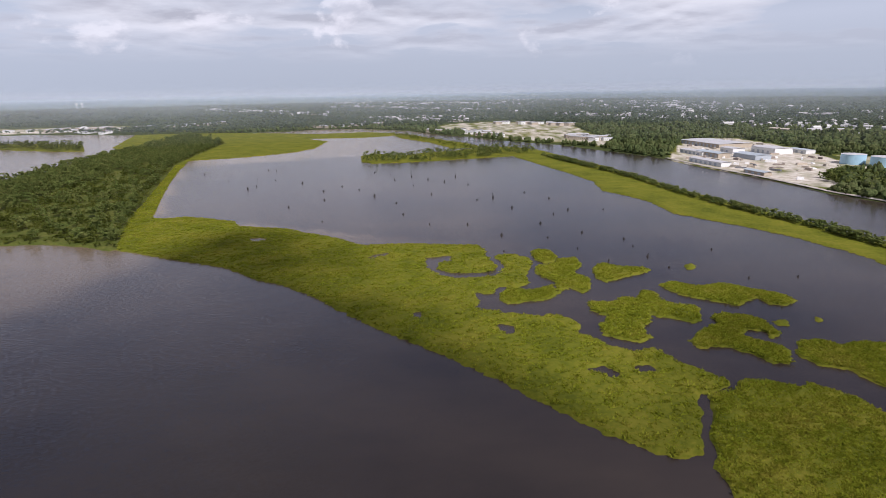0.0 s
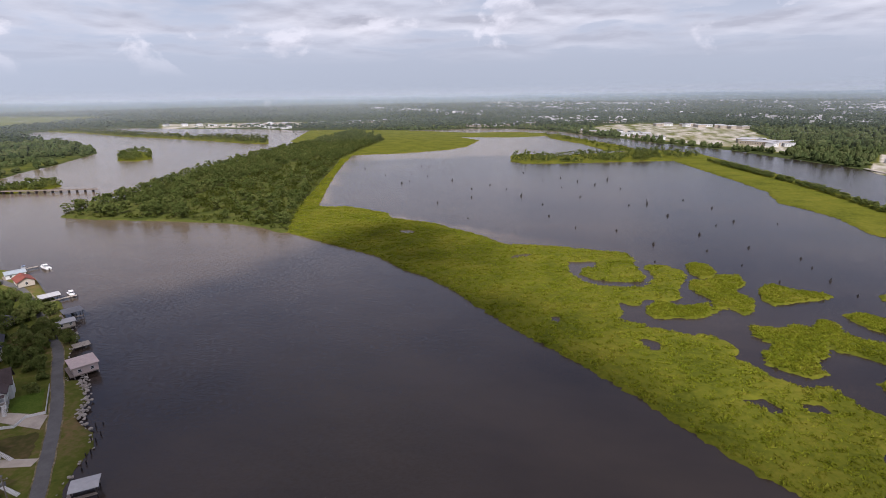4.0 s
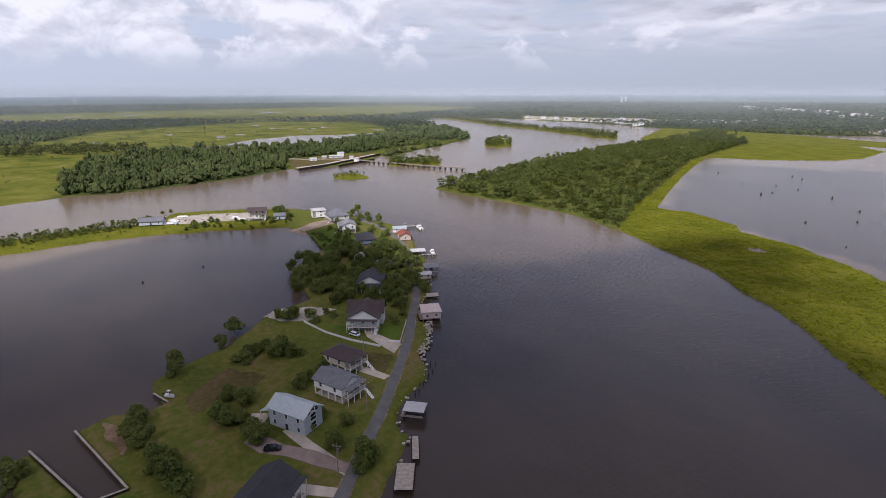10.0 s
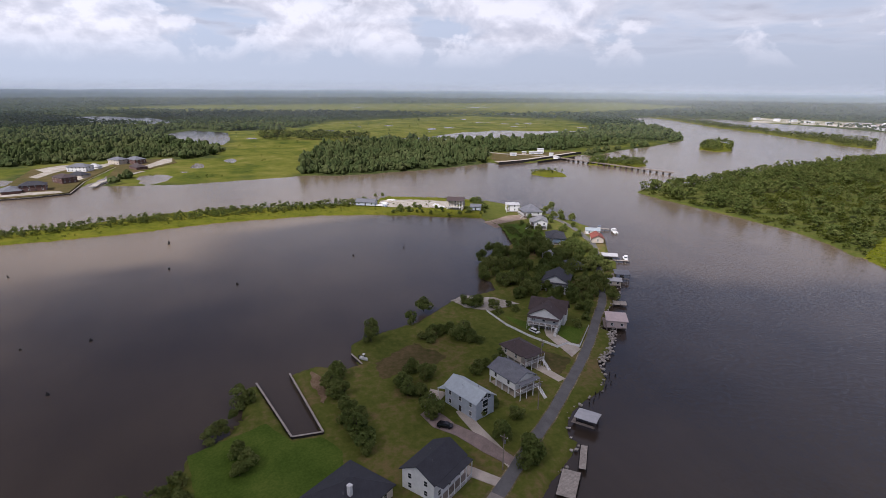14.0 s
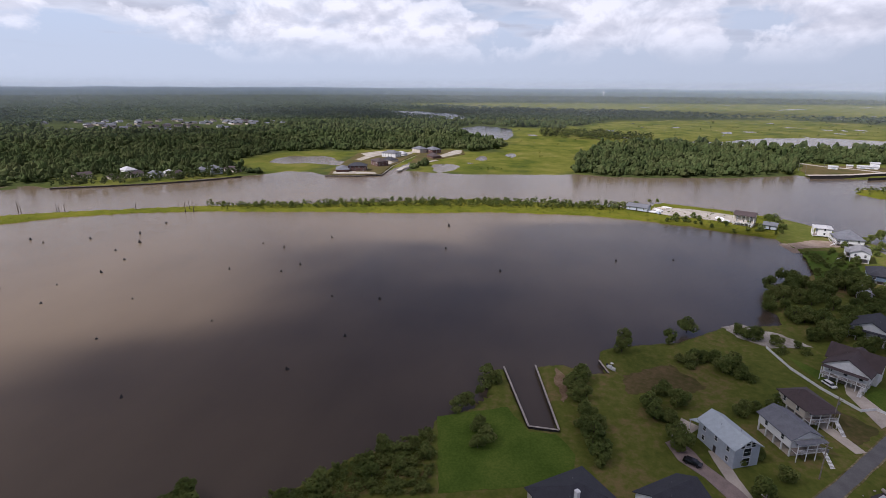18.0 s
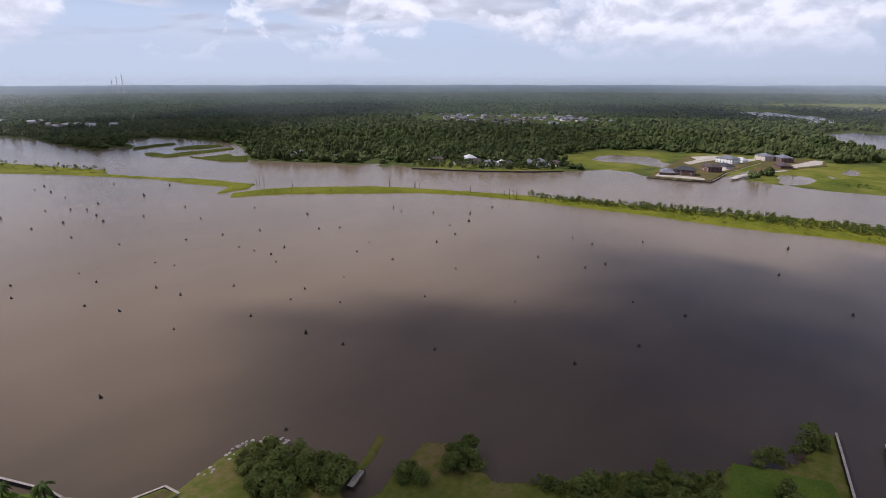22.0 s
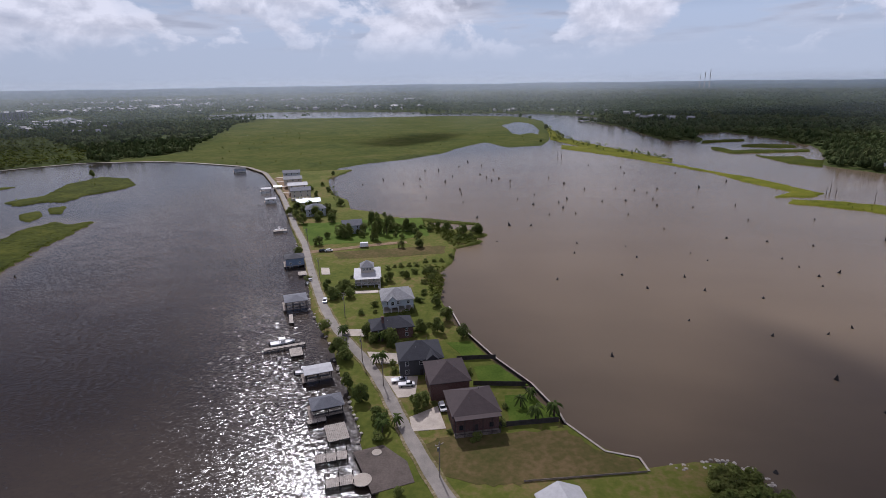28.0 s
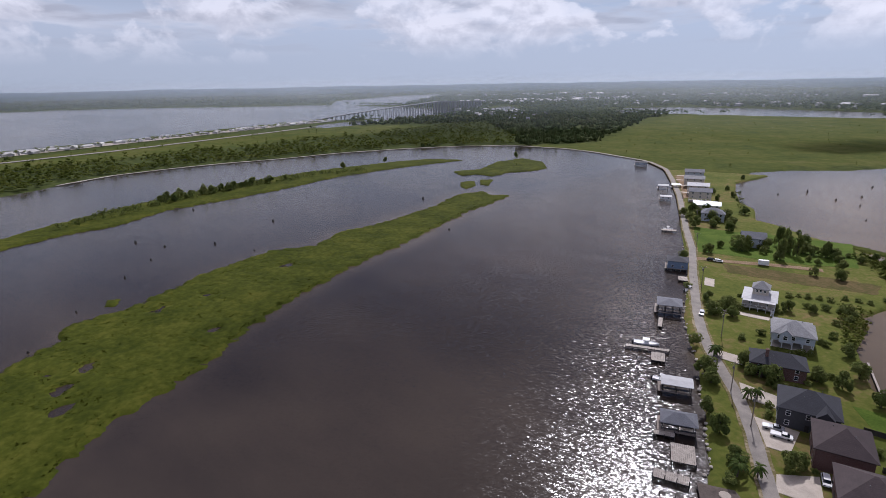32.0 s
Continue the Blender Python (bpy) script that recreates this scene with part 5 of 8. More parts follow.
def boathouse(x, y, yaw, L, W, eave, roof, label, rise=0.9, closed=None, storey2=False):
    d = thing("boathouse", x, y, 0, yaw, label, "boathouse", "boathouses along the river")
    k = max(1, int(L / 3))
    for s in (-1, 1):
        for i in range(k + 1):
            q = -L / 2 + 0.15 + (L - 0.3) * i / k
            part("post", rod(bmesh.new(), (q, s * (W / 2 - 0.1), -2), (q, s * (W / 2 - 0.1), eave), 0.14), DARK_TIMBER if closed is None else closed, d)
        part("catwalk", boxes((-L / 2, L / 2, s * W / 2 - 0.5, s * W / 2 + 0.5, 1.1, 1.22)), TIMBER, d)
    part("end_walk", boxes((-L / 2 - 1.2, -L / 2 - 0.004, -W / 2 - 0.5, W / 2 + 0.5, 1.1, 1.22)), TIMBER, d)
    if closed:
        part("wall", boxes((-L / 2, L / 2, -W / 2, -W / 2 + 0.15, 1.3, eave), (-L / 2, L / 2, W / 2 - 0.15, W / 2, 1.3, eave), (-L / 2, -L / 2 + 0.15, -W / 2 + 0.15, W / 2 - 0.15, 1.3, eave), (L / 2 - 0.15, L / 2, -W / 2 + 0.15, W / 2 - 0.15, 1.3, eave)), closed, d)
        for q in (-L / 4, L / 4):
            window(d, q, -W / 2 - 0.004, 2.6, 1.0, 1.0, 0, WHITE)
            window(d, q, W / 2 + 0.004, 2.6, 1.0, 1.0, 2, WHITE)
        window(d, L / 2 + 0.004, 0, 2.6, 1.2, 1.0, 1, WHITE)
        window(d, -L / 2 - 0.004, 0, 2.6, 1.2, 1.0, 3, WHITE)
    part("roof", roof_mesh(L, W, eave, rise, "gable" if roof in (WHITE_METAL, METAL_ROOF) else "hip", 0.5, 0.14), roof, d)
    return d


def boat(x, y, yaw, L, label, z=0.0, cover=None):
    e = thing("boat", x, y, z, yaw, label, "boat", "moored boats")
    b = bmesh.new()
    w = L * 0.17
    rings = []
    for s, k, zz in ((-0.5, 0.9, 0.1), (-0.1, 1.0, 0.05), (0.25, 0.8, 0.1), (0.5, 0.06, 0.35)):
        rings.append([b.verts.new((s * L, c * w * k, h + (zz if h < 0.5 else zz * 0.8))) for c, h in ((-1, 0.9), (-0.75, 0.1), (0, -0.25), (0.75, 0.1), (1, 0.9), (0.8, 0.75), (0, 0.6), (-0.8, 0.75))])
    for a, c in zip(rings, rings[1:]):
        for i in range(8):
            b.faces.new((a[i], a[(i + 1) % 8], c[(i + 1) % 8], c[i]))
    b.faces.new(rings[0])
    b.faces.new(rings[-1][::-1])
    part("hull", b, WHITE, e)
    part("console", boxes((-0.08 * L, 0.08 * L, -w * 0.5, w * 0.5, 0.75, 1.5)), WHITE, e)
    part("windscreen", boxes((0.08 * L, 0.085 * L + 0.05, -w * 0.5, w * 0.5, 1.3, 1.8)), GLASS, e)
    part("canopy", boxes((-0.15 * L, 0.12 * L, -w * 0.7, w * 0.7, 2.3, 2.38)), cover or WHITE, e)
    for s in (-1, 1):
        for q in (-0.13, 0.1):
            part("canopy_post", rod(bmesh.new(), (q * L, s * w * 0.6, 0.8), (q * L, s * w * 0.6, 2.3), 0.04), STEEL, e)
    part("outboard", boxes((-0.5 * L - 0.5, -0.5 * L, -0.2, 0.2, 0.0, 1.3)), BLACK, e)
    return e


boathouse(119, -265.5, 206, 9.5, 8.5, 5.2, DARK_ROOF, "two-storey dark boathouse over the river", 1.6, BLUE_SIDING)
boathouse(95.7, -210.4, 207, 9.0, 8.6, 4.6, GREY_ROOF, "grey-roofed boathouse with open slip", 1.4)
boathouse(64.5, -153.2, 208, 8.5, 5.2, 3.8, WHITE_METAL, "open boathouse with flat white metal roof", 0.4)
boathouse(55.0, -134.9, 208, 8.8, 6.2, 3.8, GREY_ROOF, "brown open boathouse with grey hip roof", 1.6)
boathouse(310, -571, 208, 12.0, 9.0, 4.2, DARK_ROOF, "boathouse at the bend of the lane", 1.4, GREY_SIDING)
boathouse(227.3, -460.7, 208, 8.0, 6.0, 3.6, WHITE_METAL, "small boathouse with white roof", 0.8)
boathouse(221, -472, 208, 7.0, 5.0, 3.4, METAL_ROOF, "small boathouse with pale roof", 0.8)
boathouse(203.0, -417.6, 207, 8.0, 6.0, 3.6, WHITE_METAL, "small white boathouse near the lane", 0.8, WHITE)
boathouse(-173.5, 134.5, 60, 7.8, 9.0, 4.3, PINK, "pink-walled boathouse with pale pink roof on piles", 0.8, PINK)
boathouse(-117.1, 84.5, 40, 5.6, 4.4, 3.2, WHITE_METAL, "boat shelter with flat white roof", 0.2)
boathouse(-251.2, 185.4, 62, 8.0, 6.0, 3.6, WHITE_METAL, "boathouse with bright white roof", 0.8)
boathouse(-214.5, 162.6, 60, 6.5, 5.0, 3.6, WHITE_METAL, "small cream boathouse over the river", 0.8, CREAM)
boathouse(-222.6, 173.1, 60, 7.0, 7.0, 3.6, GREY_ROOF, "grey-roofed open boathouse standing on piles", 0.9)
boathouse(-303.9, 209.0, 59, 9.0, 8.0, 3.8, METAL_ROOF, "boathouse with blue-grey metal roof", 0.8, WHITE)
dock(-66.5, -91.5, 25, 6.0, 1.8, "small plank landing in the narrow channel")
dock(-96.0, 65.6, 140, 10.0, 4.6, "broad weathered timber landing beside the bank")
dock(-103.6, 74.6, 144.6, 10.0, 1.8, "narrow timber walkway along the bank")
dock(84.5, -172.0, 208, 15.0, 1.8, "long white-planked dock reaching into the river")
dock(78.5, -168.5, 208, 4.5, 6.5, "square timber platform on the dock")
dock(48.5, -124.5, 208, 6.0, 8.0, "wide timber deck at the water's edge")
dock(56.0, -129.0, 208, 5.5, 2.0, "narrow timber deck beside the boathouse")
dock(46.5, -114.0, 202, 8.5, 3.4, "old dock with tall piles", rail=True)
dock(41.5, -105.5, 202, 7.0, 3.4, "old dock with tall piles", rail=True)
dock(156.0, -330.0, 206, 9.0, 4.0, "small dock with a white boat alongside")
dock(107.5, -251.0, 206, 7.0, 6.0, "pale timber terrace above the bank")
dock(92.0, -196.0, 295, 9.0, 1.6, "narrow white gangway along the bank")
dock(-192.0, 150.0, 60, 6.0, 5.0, "dark timber landing with a boat lift")
dock(-205.0, 152.5, 60, 9.0, 2.0, "timber landing below the grove")
dock(-246.0, 190.0, 60, 9.0, 2.0, "dock with moored boats by the cottages")
dock(-312.0, 221.0, 62, 12.0, 2.5, "dock with moored boats by the red cottage")
boat(87.0, -176.0, 208, 9.0, "white cabin cruiser moored at a long dock")
boat(70.5, -156.0, 200, 6.0, "white motor boat at the boathouse")
boat(158.5, -334.0, 206, 6.0, "white motor boat at a small dock")
boat(100.5, -240.0, 250, 6.0, "white motor boat under the bank")
boat(-249.4, 195.5, -30, 8.5, "white motor boat at the cottages' dock")
boat(-226.0, 176.5, -36, 6.0, "white motor boat beside another")
boat(-305.0, 227.0, 160, 11.0, "white fishing boat with outriggers at the dock")
boat(-315.0, 222.0, 150, 8.0, "boat under a blue tarpaulin", cover=BLUE_SIDING)
boat(-60.0, -103.0, 30, 6.0, "pontoon boat moored in the narrow channel")


# ---------------------------------------------------------------- cars, poles, fences, seawalls
def car(x, y, yaw, paint, label, truck=False):
    c = thing("car", x, y, GZ + 0.1, yaw, label, "car", "parked cars")
    L, W = (5.4, 1.95) if truck else (4.6, 1.8)
    b = bmesh.new()
    prof = [(-L / 2, 0.45), (-L / 2, 0.95), (-L * 0.2, 1.02), (L * 0.22, 1.0), (L / 2 - 0.1, 0.85), (L / 2, 0.5)]
    lo = [b.verts.new((x_, -W / 2, z_)) for x_, z_ in prof]
    hi = [b.verts.new((x_, W / 2, z_)) for x_, z_ in prof]
    b.faces.new(lo[::-1])
    b.faces.new(hi)
    for i in range(6):
        b.faces.new((lo[i], lo[(i + 1) % 6], hi[(i + 1) % 6], hi[i]))
    part("body", b, paint, c)
    x0, x1 = (-0.2, 1.3) if truck else (-L * 0.42, L * 0.22)
    b = bmesh.new()
    v = [b.verts.new(q) for q in ((x0, -0.82, 0.99), (x1 + 0.5, -0.82, 0.97), (x1 + 0.5, 0.82, 0.97), (x0, 0.82, 0.99), (x0 + 0.25, -0.68, 1.5), (x1 - 0.15, -0.68, 1.5), (x1 - 0.15, 0.68, 1.5), (x0 + 0.25, 0.68, 1.5))]
    for f in ((0, 1, 5, 4), (1, 2, 6, 5), (2, 3, 7, 6), (3, 0, 4, 7)):
        b.faces.new([v[i] for i in f])
    part("windows", b, GLASS, c)
    part("roof", boxes((x0 + 0.22, x1 - 0.12, -0.7, 0.7, 1.49, 1.56)), paint, c)
    for q in (-L * 0.31, L * 0.31):
        for s in (-1, 1):
            part("wheel", rod(bmesh.new(), (q, s * (W / 2 - 0.2), 0.33), (q, s * (W / 2 + 0.02), 0.33), 0.33, 0.33, 12), BLACK, c)
    for s in (-0.6, 0.6):
        part("headlight", boxes((L / 2 - 0.08, L / 2 + 0.01, s - 0.2, s + 0.2, 0.62, 0.78)), GLASS, c)
    return c


car(-127.3, 43.8, 60, BLACK_PAINT, "black sedan parked on the brick drive")
car(-176.0, 98.0, 20, WHITE, "white sedan parked on the curved drive")
car(36.5, -152.6, 200, SILVER, "silver pickup parked on the concrete forecourt", True)
car(33.7, -150.3, 195, WHITE, "white pickup parked beside another", True)
car(20.5, -139.0, 110, WHITE, "white car parked under the brown-roofed house")
car(111.0, -287.0, 200, BLACK_PAINT, "dark sedan on the gravel turnout")
car(107.5, -287.5, 200, WHITE, "white sedan on the gravel turnout")
car(84.0, -215.0, 108, SILVER, "grey sedan at the edge of the lane")


def pole(x, y, label="weathered timber utility pole beside the lane"):
    p = thing("utility_pole", x, y, GZ, 20 + x % 30, label, "utility pole", "utility poles")
    part("post", rod(bmesh.new(), (0, 0, -1), (0, 0, 10.5), 0.17, 0.11), TIMBER, p)
    part("crossarm", boxes((-1.1, 1.1, -0.06, 0.06, 9.6, 9.75)), TIMBER, p)
    part("transformer", rod(bmesh.new(), (0.35, 0, 8.0), (0.35, 0, 9.0), 0.22), STEEL, p)
    for q in (-1.0, 0, 1.0):
        part("insulator", rod(bmesh.new(), (q, 0, 9.75), (q, 0, 9.95), 0.05), WHITE, p)


for px, py in ((17.1, -109.7), (52.2, -163.8), (41.1, -149.3), (97.8, -245.8), (70, -200), (-127.3, 73.7), (-105.7, 52.1), (-150.7, 87.2), (125, -300), (150, -355)):
    pole(px, py)


def fence(pts, h, mat, label, name="fence", z=GZ):
    f = thing(name, 0, 0, 0, 0, label, name.replace("_", " "))
    for (ax, ay), (bx, by) in zip(pts, pts[1:]):
        L = math.hypot(bx - ax, by - ay)
        k = max(1, int(L / 2.4))
        yaw = math.degrees(math.atan2(by - ay, bx - ax))
        for i in range(k):
            m = pose(ax + (bx - ax) * i / k, ay + (by - ay) * i / k, z, 0, 0, yaw)
            part("post", box(bmesh.new(), -0.07, 0.07, -0.07, 0.07, -0.3, h + 0.1, m), mat, f)
            part("panel", box(bmesh.new(), 0.08, L / k - 0.08, -0.03, 0.03, 0.05, h, m), mat, f)
    return f


def seawall(pts, label, mat=PALE_TIMBER, top=1.15):
    s = thing("seawall", 0, 0, 0, 0, label, "seawall")
    for (ax, ay), (bx, by) in zip(pts, pts[1:]):
        L = math.hypot(bx - ax, by - ay)
        m = pose(ax, ay, 0, 0, 0, math.degrees(math.atan2(by - ay, bx - ax)))
        k = max(1, int(L / 3))
        for i in range(k):
            part("sheet", box(bmesh.new(), L * i / k + 0.02, L * (i + 1) / k - 0.02, -0.12, 0.12, -2, top + 0.04 * (i % 3), m), DARK_TIMBER, s)
        part("cap", box(bmesh.new(), 0, L, -0.3, 0.3, top + 0.1, top + 0.18, m), mat, s)
    return s


SLIP = [(-169.3, -7.7), (-136.2, 1.6), (-135.8, 10.2), (-172.3, 3.1)]
SWALL = [(28.1, -215.5), (20.8, -195.6), (6.3, -172.4), (-6.3, -156.3), (-13.4, -142.6), (-15.4, -136.1), (-24.8, -124.7), (-33.2, -123.1), (-34.5, -118.1)]
COVE = [(-180.1, 25.4), (-171.5, 27.8)]
WFEN = [(-201.3, 88.1), (-185.6, 90.2), (-173.3, 94.3), (-161.5, 100.2), (-163, 105), (-159.4, 108.5), (-174.4, 122.2)]
FEN1 = [(19.5, -168.8), (4.4, -171.7)]
FEN2 = [(12.3, -153), (-6.2, -154.7)]
FEN3 = [(3.4, -131.9), (-15.5, -136.9)]
FEN4 = [(-3.6, -110.7), (-18, -114.1), (-34.1, -117.8)]
DR1 = [(27.4, -127.1), (18.1, -129.5), (22.1, -140.2), (29.5, -133.6)]
DR2 = [(35, -143.2), (29.8, -144.5), (31.1, -156.4), (42.4, -155.2)]
DR3 = [(48.5, -163.5), (36.5, -164.1), (37.9, -171.2), (52.6, -171.3)]
DR4 = [(63.7, -182.8), (56, -183.6), (59.9, -189.2), (67.1, -188.4)]
DR5 = [(-184.8, 105.8), (-181.9, 109.6), (-172.8, 105.6), (-158, 108.1), (-153.4, 101.5), (-171.9, 101.2)]
DR6 = [(-134, 51.1), (-122.9, 52), (-109.7, 54.5), (-105.5, 55.7)]
DR7 = [(-153.7, 85), (-145.5, 88.4), (-140, 89.6)]
DR8 = [(-110.7, 41.2), (-103.4, 47.5), (-100.7, 50.1)]
DR9 = [(84.1, -226.1), (70.8, -227.5), (63.3, -229.7)]
FORE = [(-138.2, 42.5), (-132.5, 45.6), (-128.0, 47.0), (-119.9, 52.6), (-107.9, 57.6), (-105.6, 55.0), (-113.7, 50.0), (-122.5, 45.6), (-128.5, 40.5), (-135.5, 38.8)]
SND = [(-218, 77.6), (-222.1, 85.6), (-214.8, 98.4), (-205.6, 105.6), (-202.8, 95.7), (-201.9, 89.8), (-207.7, 81.3)]
SND2 = [(-432, 88), (-452, 95), (-449, 121), (-432, 150), (-414, 152), (-408, 138), (-419, 116.5), (-424, 97.2)]
SND3 = [(-359, 152), (-373, 174), (-372, 195), (-352, 193), (-345, 170), (-339, 153)]
BARE = [(-172.1, 9.9), (-166.8, 12.9), (-153.9, 13.8), (-149.9, 11.6), (-162.6, 9.7)]
LOTG = [(41.4, -116.5), (34.1, -120.4), (26.4, -114.7), (23, -107.4), (32.4, -102.3), (36.7, -109.2)]
PARK = [(250, -528), (238, -538), (189, -440), (194, -427), (206, -452), (226, -488)]
TURN = [(119.5, -285.3), (103.1, -292.3), (85.4, -303), (66.1, -310.6)]
DR10 = [(98, -249.3), (93.6, -249.8), (97.7, -259.8), (102.2, -259.4)]
DR11 = [(-148.4, 45.9), (-138.6, 40.9), (-136.5, 42), (-144.6, 50.4)]
LU1 = [(13.3, -164.7), (5.3, -167.5), (-5.2, -155), (9.7, -152.6)]
LU2 = [(24.9, -181.4), (16.1, -183.7), (9.1, -172.3), (15.6, -169.2)]
LU3 = [(2.4, -148.2), (-5.7, -150.1), (-14.2, -138.6), (0.4, -133.7)]
LU4 = [(-179.8, 110.1), (-174.1, 120.1), (-162.1, 109.5), (-166.2, 105.1)]
LU5 = [(-195.5, 93.6), (-182.6, 102.4), (-177.7, 97.1), (-187.6, 93.8)]
LU7 = [(149, -349), (124, -355), (110, -363), (86, -368), (68, -373), (54.7, -326.7), (74.1, -314.8), (93.9, -308.1), (122.8, -298.4)]
LU8 = [(-136.2, -25), (-144.9, -5.2), (-133.8, 1.8), (-134, 9.4), (-125.9, 14.2), (-114.6, 12.5), (-105.4, -19.1)]
DY1 = [(24.1, -122.1), (16.1, -126.4), (-15.1, -133.1), (-23.2, -124.4), (-33.8, -121.3), (-31.1, -117), (4.2, -108.2), (14.8, -109.5)]
DY2 = [(-160.6, 94.3), (-152.7, 100.8), (-143.6, 90.7), (-154.9, 87.3)]
DY3 = [(-176, 39.9), (-181.2, 50), (-167.6, 58.7), (-162.3, 50.5), (-162.6, 40.5), (-158.5, 31.7), (-170.3, 32.5)]
DY4 = [(104.6, -286.7), (57.6, -302), (41.1, -305.8), (40.7, -290.5), (66.8, -281.9), (97.4, -275)]
MEAD = [(-338, 157), (-344, 171), (-337, 186), (-305, 173), (-289.1, 155.9), (-286.8, 142.8), (-298.9, 146.8)]
DW1 = [(248, -529), (236, -537)]
DW2 = [(238, -507), (224, -511)]
DW3 = [(224, -481), (213, -488)]
DW4 = [(208, -453), (197, -454)]
CAMP = [(89.3, -298)]
seawall(SLIP, "pale-capped timber bulkhead round the boat slip")
seawall(SWALL, "pale-capped timber bulkhead along the back lawns")
seawall(COVE, "old timber bulkhead at the small cove")
fence(WFEN, 1.0, WHITE, "low white picket-style fence round the front lawn", "white_fence")
fence(FEN4, 0.55, TIMBER, "low pale timber retaining wall across the vacant lot", "retaining_wall")
for line in (FEN1, FEN2, FEN3):
    (ax, ay), (bx, by) = line[-2:]
    line = line[:-1] + [(ax + (bx - ax) * 0.9, ay + (by - ay) * 0.9)]
    fence(line, 1.7, DARK_TIMBER, "dark timber privacy fence between back lawns")
for ring in (DR1, DR2, DR3, DR4, DR5, DR10, DR11):
    patch("driveway", ring, GZ + 0.13, CONCRETE, "pale concrete driveway", "driveway")
for line in (DR6, DR7, DR8, DR9, DW1, DW2, DW3, DW4):
    ribbon("driveway", line, 3.4, GZ + 0.13, CONCRETE, "pale concrete driveway curving to a house", "driveway")
patch("driveway", FORE, GZ + 0.15, PAVERS, "pinkish brown paved forecourt and curving drive", "driveway")
patch("sand_lot", SND, GZ + 0.12, SAND, "bare pale sand beside the cove", "sand", 0.6)
patch("bare_ground", BARE, GZ + 0.12, SOIL, "bare reddish soil beside the slip", "bare ground", 0.6)
patch("gravel_lot", LOTG, GZ + 0.12, GRAVEL, "gravel lot with round concrete pads", "gravel lot")
patch("bare_ground", PARK, GZ + 0.11, SOIL, "reddish bare parking strip before the row of houses", "bare ground", 0.6)
ribbon("turnout", TURN, 5.0, GZ + 0.12, SOIL, "unpaved turnout leading off the lane", "dirt road")
patch("sand_lot", SND2, GZ + 0.12, SAND, "bare pale sand on the narrow spit", "sand", 0.6)
land("beach", SND3, 1.0, GZ + 0.12, BEACH, "brown sandy landing at the head of the cove", "beach", bank=5.0, rough=0.03, rag=0.8)
patch("meadow", MEAD, GZ + 0.06, LUSH, "green meadow strip beside the cove", "lawn", 0.7)
for ring in (LU1, LU2, LU3, LU4, LU5, LU7, LU8):
    patch("lawn", ring, GZ + 0.05, LUSH, "bright green watered lawn", "lawn", 0.25)
for ring in (DY1, DY2, DY3, DY4):
    patch("dry_lot", ring, GZ + 0.045, DRY, "dry olive and brown vacant lot", "lawn", 0.75)

# ---------------------------------------------------------------- camper on the turnout
camper = thing("camper_trailer", CAMP[0][0], CAMP[0][1], GZ + 0.15, 20, "small white camper trailer parked on the dirt turnout", "trailer")
part("body", boxes((-2.4, 2.4, -1.15, 1.15, 0.55, 2.7), (-2.2, 2.2, -1.05, 1.05, 2.7, 2.85)), WHITE, camper)
part("hitch", boxes((2.4, 3.5, -0.06, 0.06, 0.5, 0.6)), STEEL, camper)
part("door", boxes((0.6, 1.3, -1.18, -1.15, 0.65, 2.4)), CREAM, camper)
for x_ in (-1.6, -0.4):
    part("window", boxes((x_, x_ + 0.9, -1.18, -1.15, 1.5, 2.2)), GLASS, camper)
for s_ in (-1.0, 1.0):
    part("wheel", rod(bmesh.new(), (-0.4, s_ - 0.1, 0.33), (-0.4, s_ + 0.1, 0.33), 0.33, 0.33, 14), BLACK, camper)

# stacked pale panels, trailers and rubble on the spit's sand
for x_, y_, yaw, L, W, h, mat, label in ((-430, 90, 62, 9, 3.0, 1.2, WHITE, "long stack of white panels on the sand"), (-436, 95, 40, 7, 2.4, 1.6, WHITE, "pale trailer parked on the sand"), (-443, 99, 75, 6, 2.4, 1.4, CREAM, "cream tarpaulined load on the sand"), (-449, 104, 62, 8, 2.6, 1.0, WHITE, "white sheet stack on the spit"), (-427, 93, 20, 5, 2.2, 1.5, GREY_SIDING, "grey trailer beside the low house"), (-416, 134, 55, 6, 2.6, 1.8, WHITE, "white trailer beside the cottage"), (-409, 136, 80, 5, 2.4, 1.3, WHITE, "white stack of panels beside the cottage"), (-417, 148, 60, 6, 2.2, 1.3, CREAM, "cream load behind the cottage")):
    t = thing("stack", x_, y_, GZ + 0.13, yaw, label, "stack")
    part("base", boxes((-L / 2, L / 2, -W / 2 + 0.2, W / 2 - 0.2, 0, 0.25)), DARK_TIMBER, t)
    part("load", boxes((-L / 2, L / 2, -W / 2, W / 2, 0.25, h * 0.7), (-L * 0.42, L * 0.3, -W * 0.4, W * 0.45, h * 0.7, h)), mat, t)

boat(-173.9, 28.9, 40, 3.6, "small white dinghy lying on the lawn", GZ + 0.25)

# ---------------------------------------------------------------- single trees
TA1 = [(-160.7, 42.9), (-154.2, 45.9), (-146.6, 37.9), (-146, 41.8), (-152.1, 37.6), (-184, 57.7), (-186.5, 62), (-179.1, 66.4), (-176, 71.1), (-187.5, 66), (-182.8, 70.2), (-199.1, 52.9), (-188.2, 34.3), (-195.2, 36.2), (-210.8, 62.1), (-153.1, 63.8), (-139.6, 74.3), (-139.3, 71.6), (-130.3, 54.5), (-133, 42.6), (-116.5, 57), (-137, 42.2)]
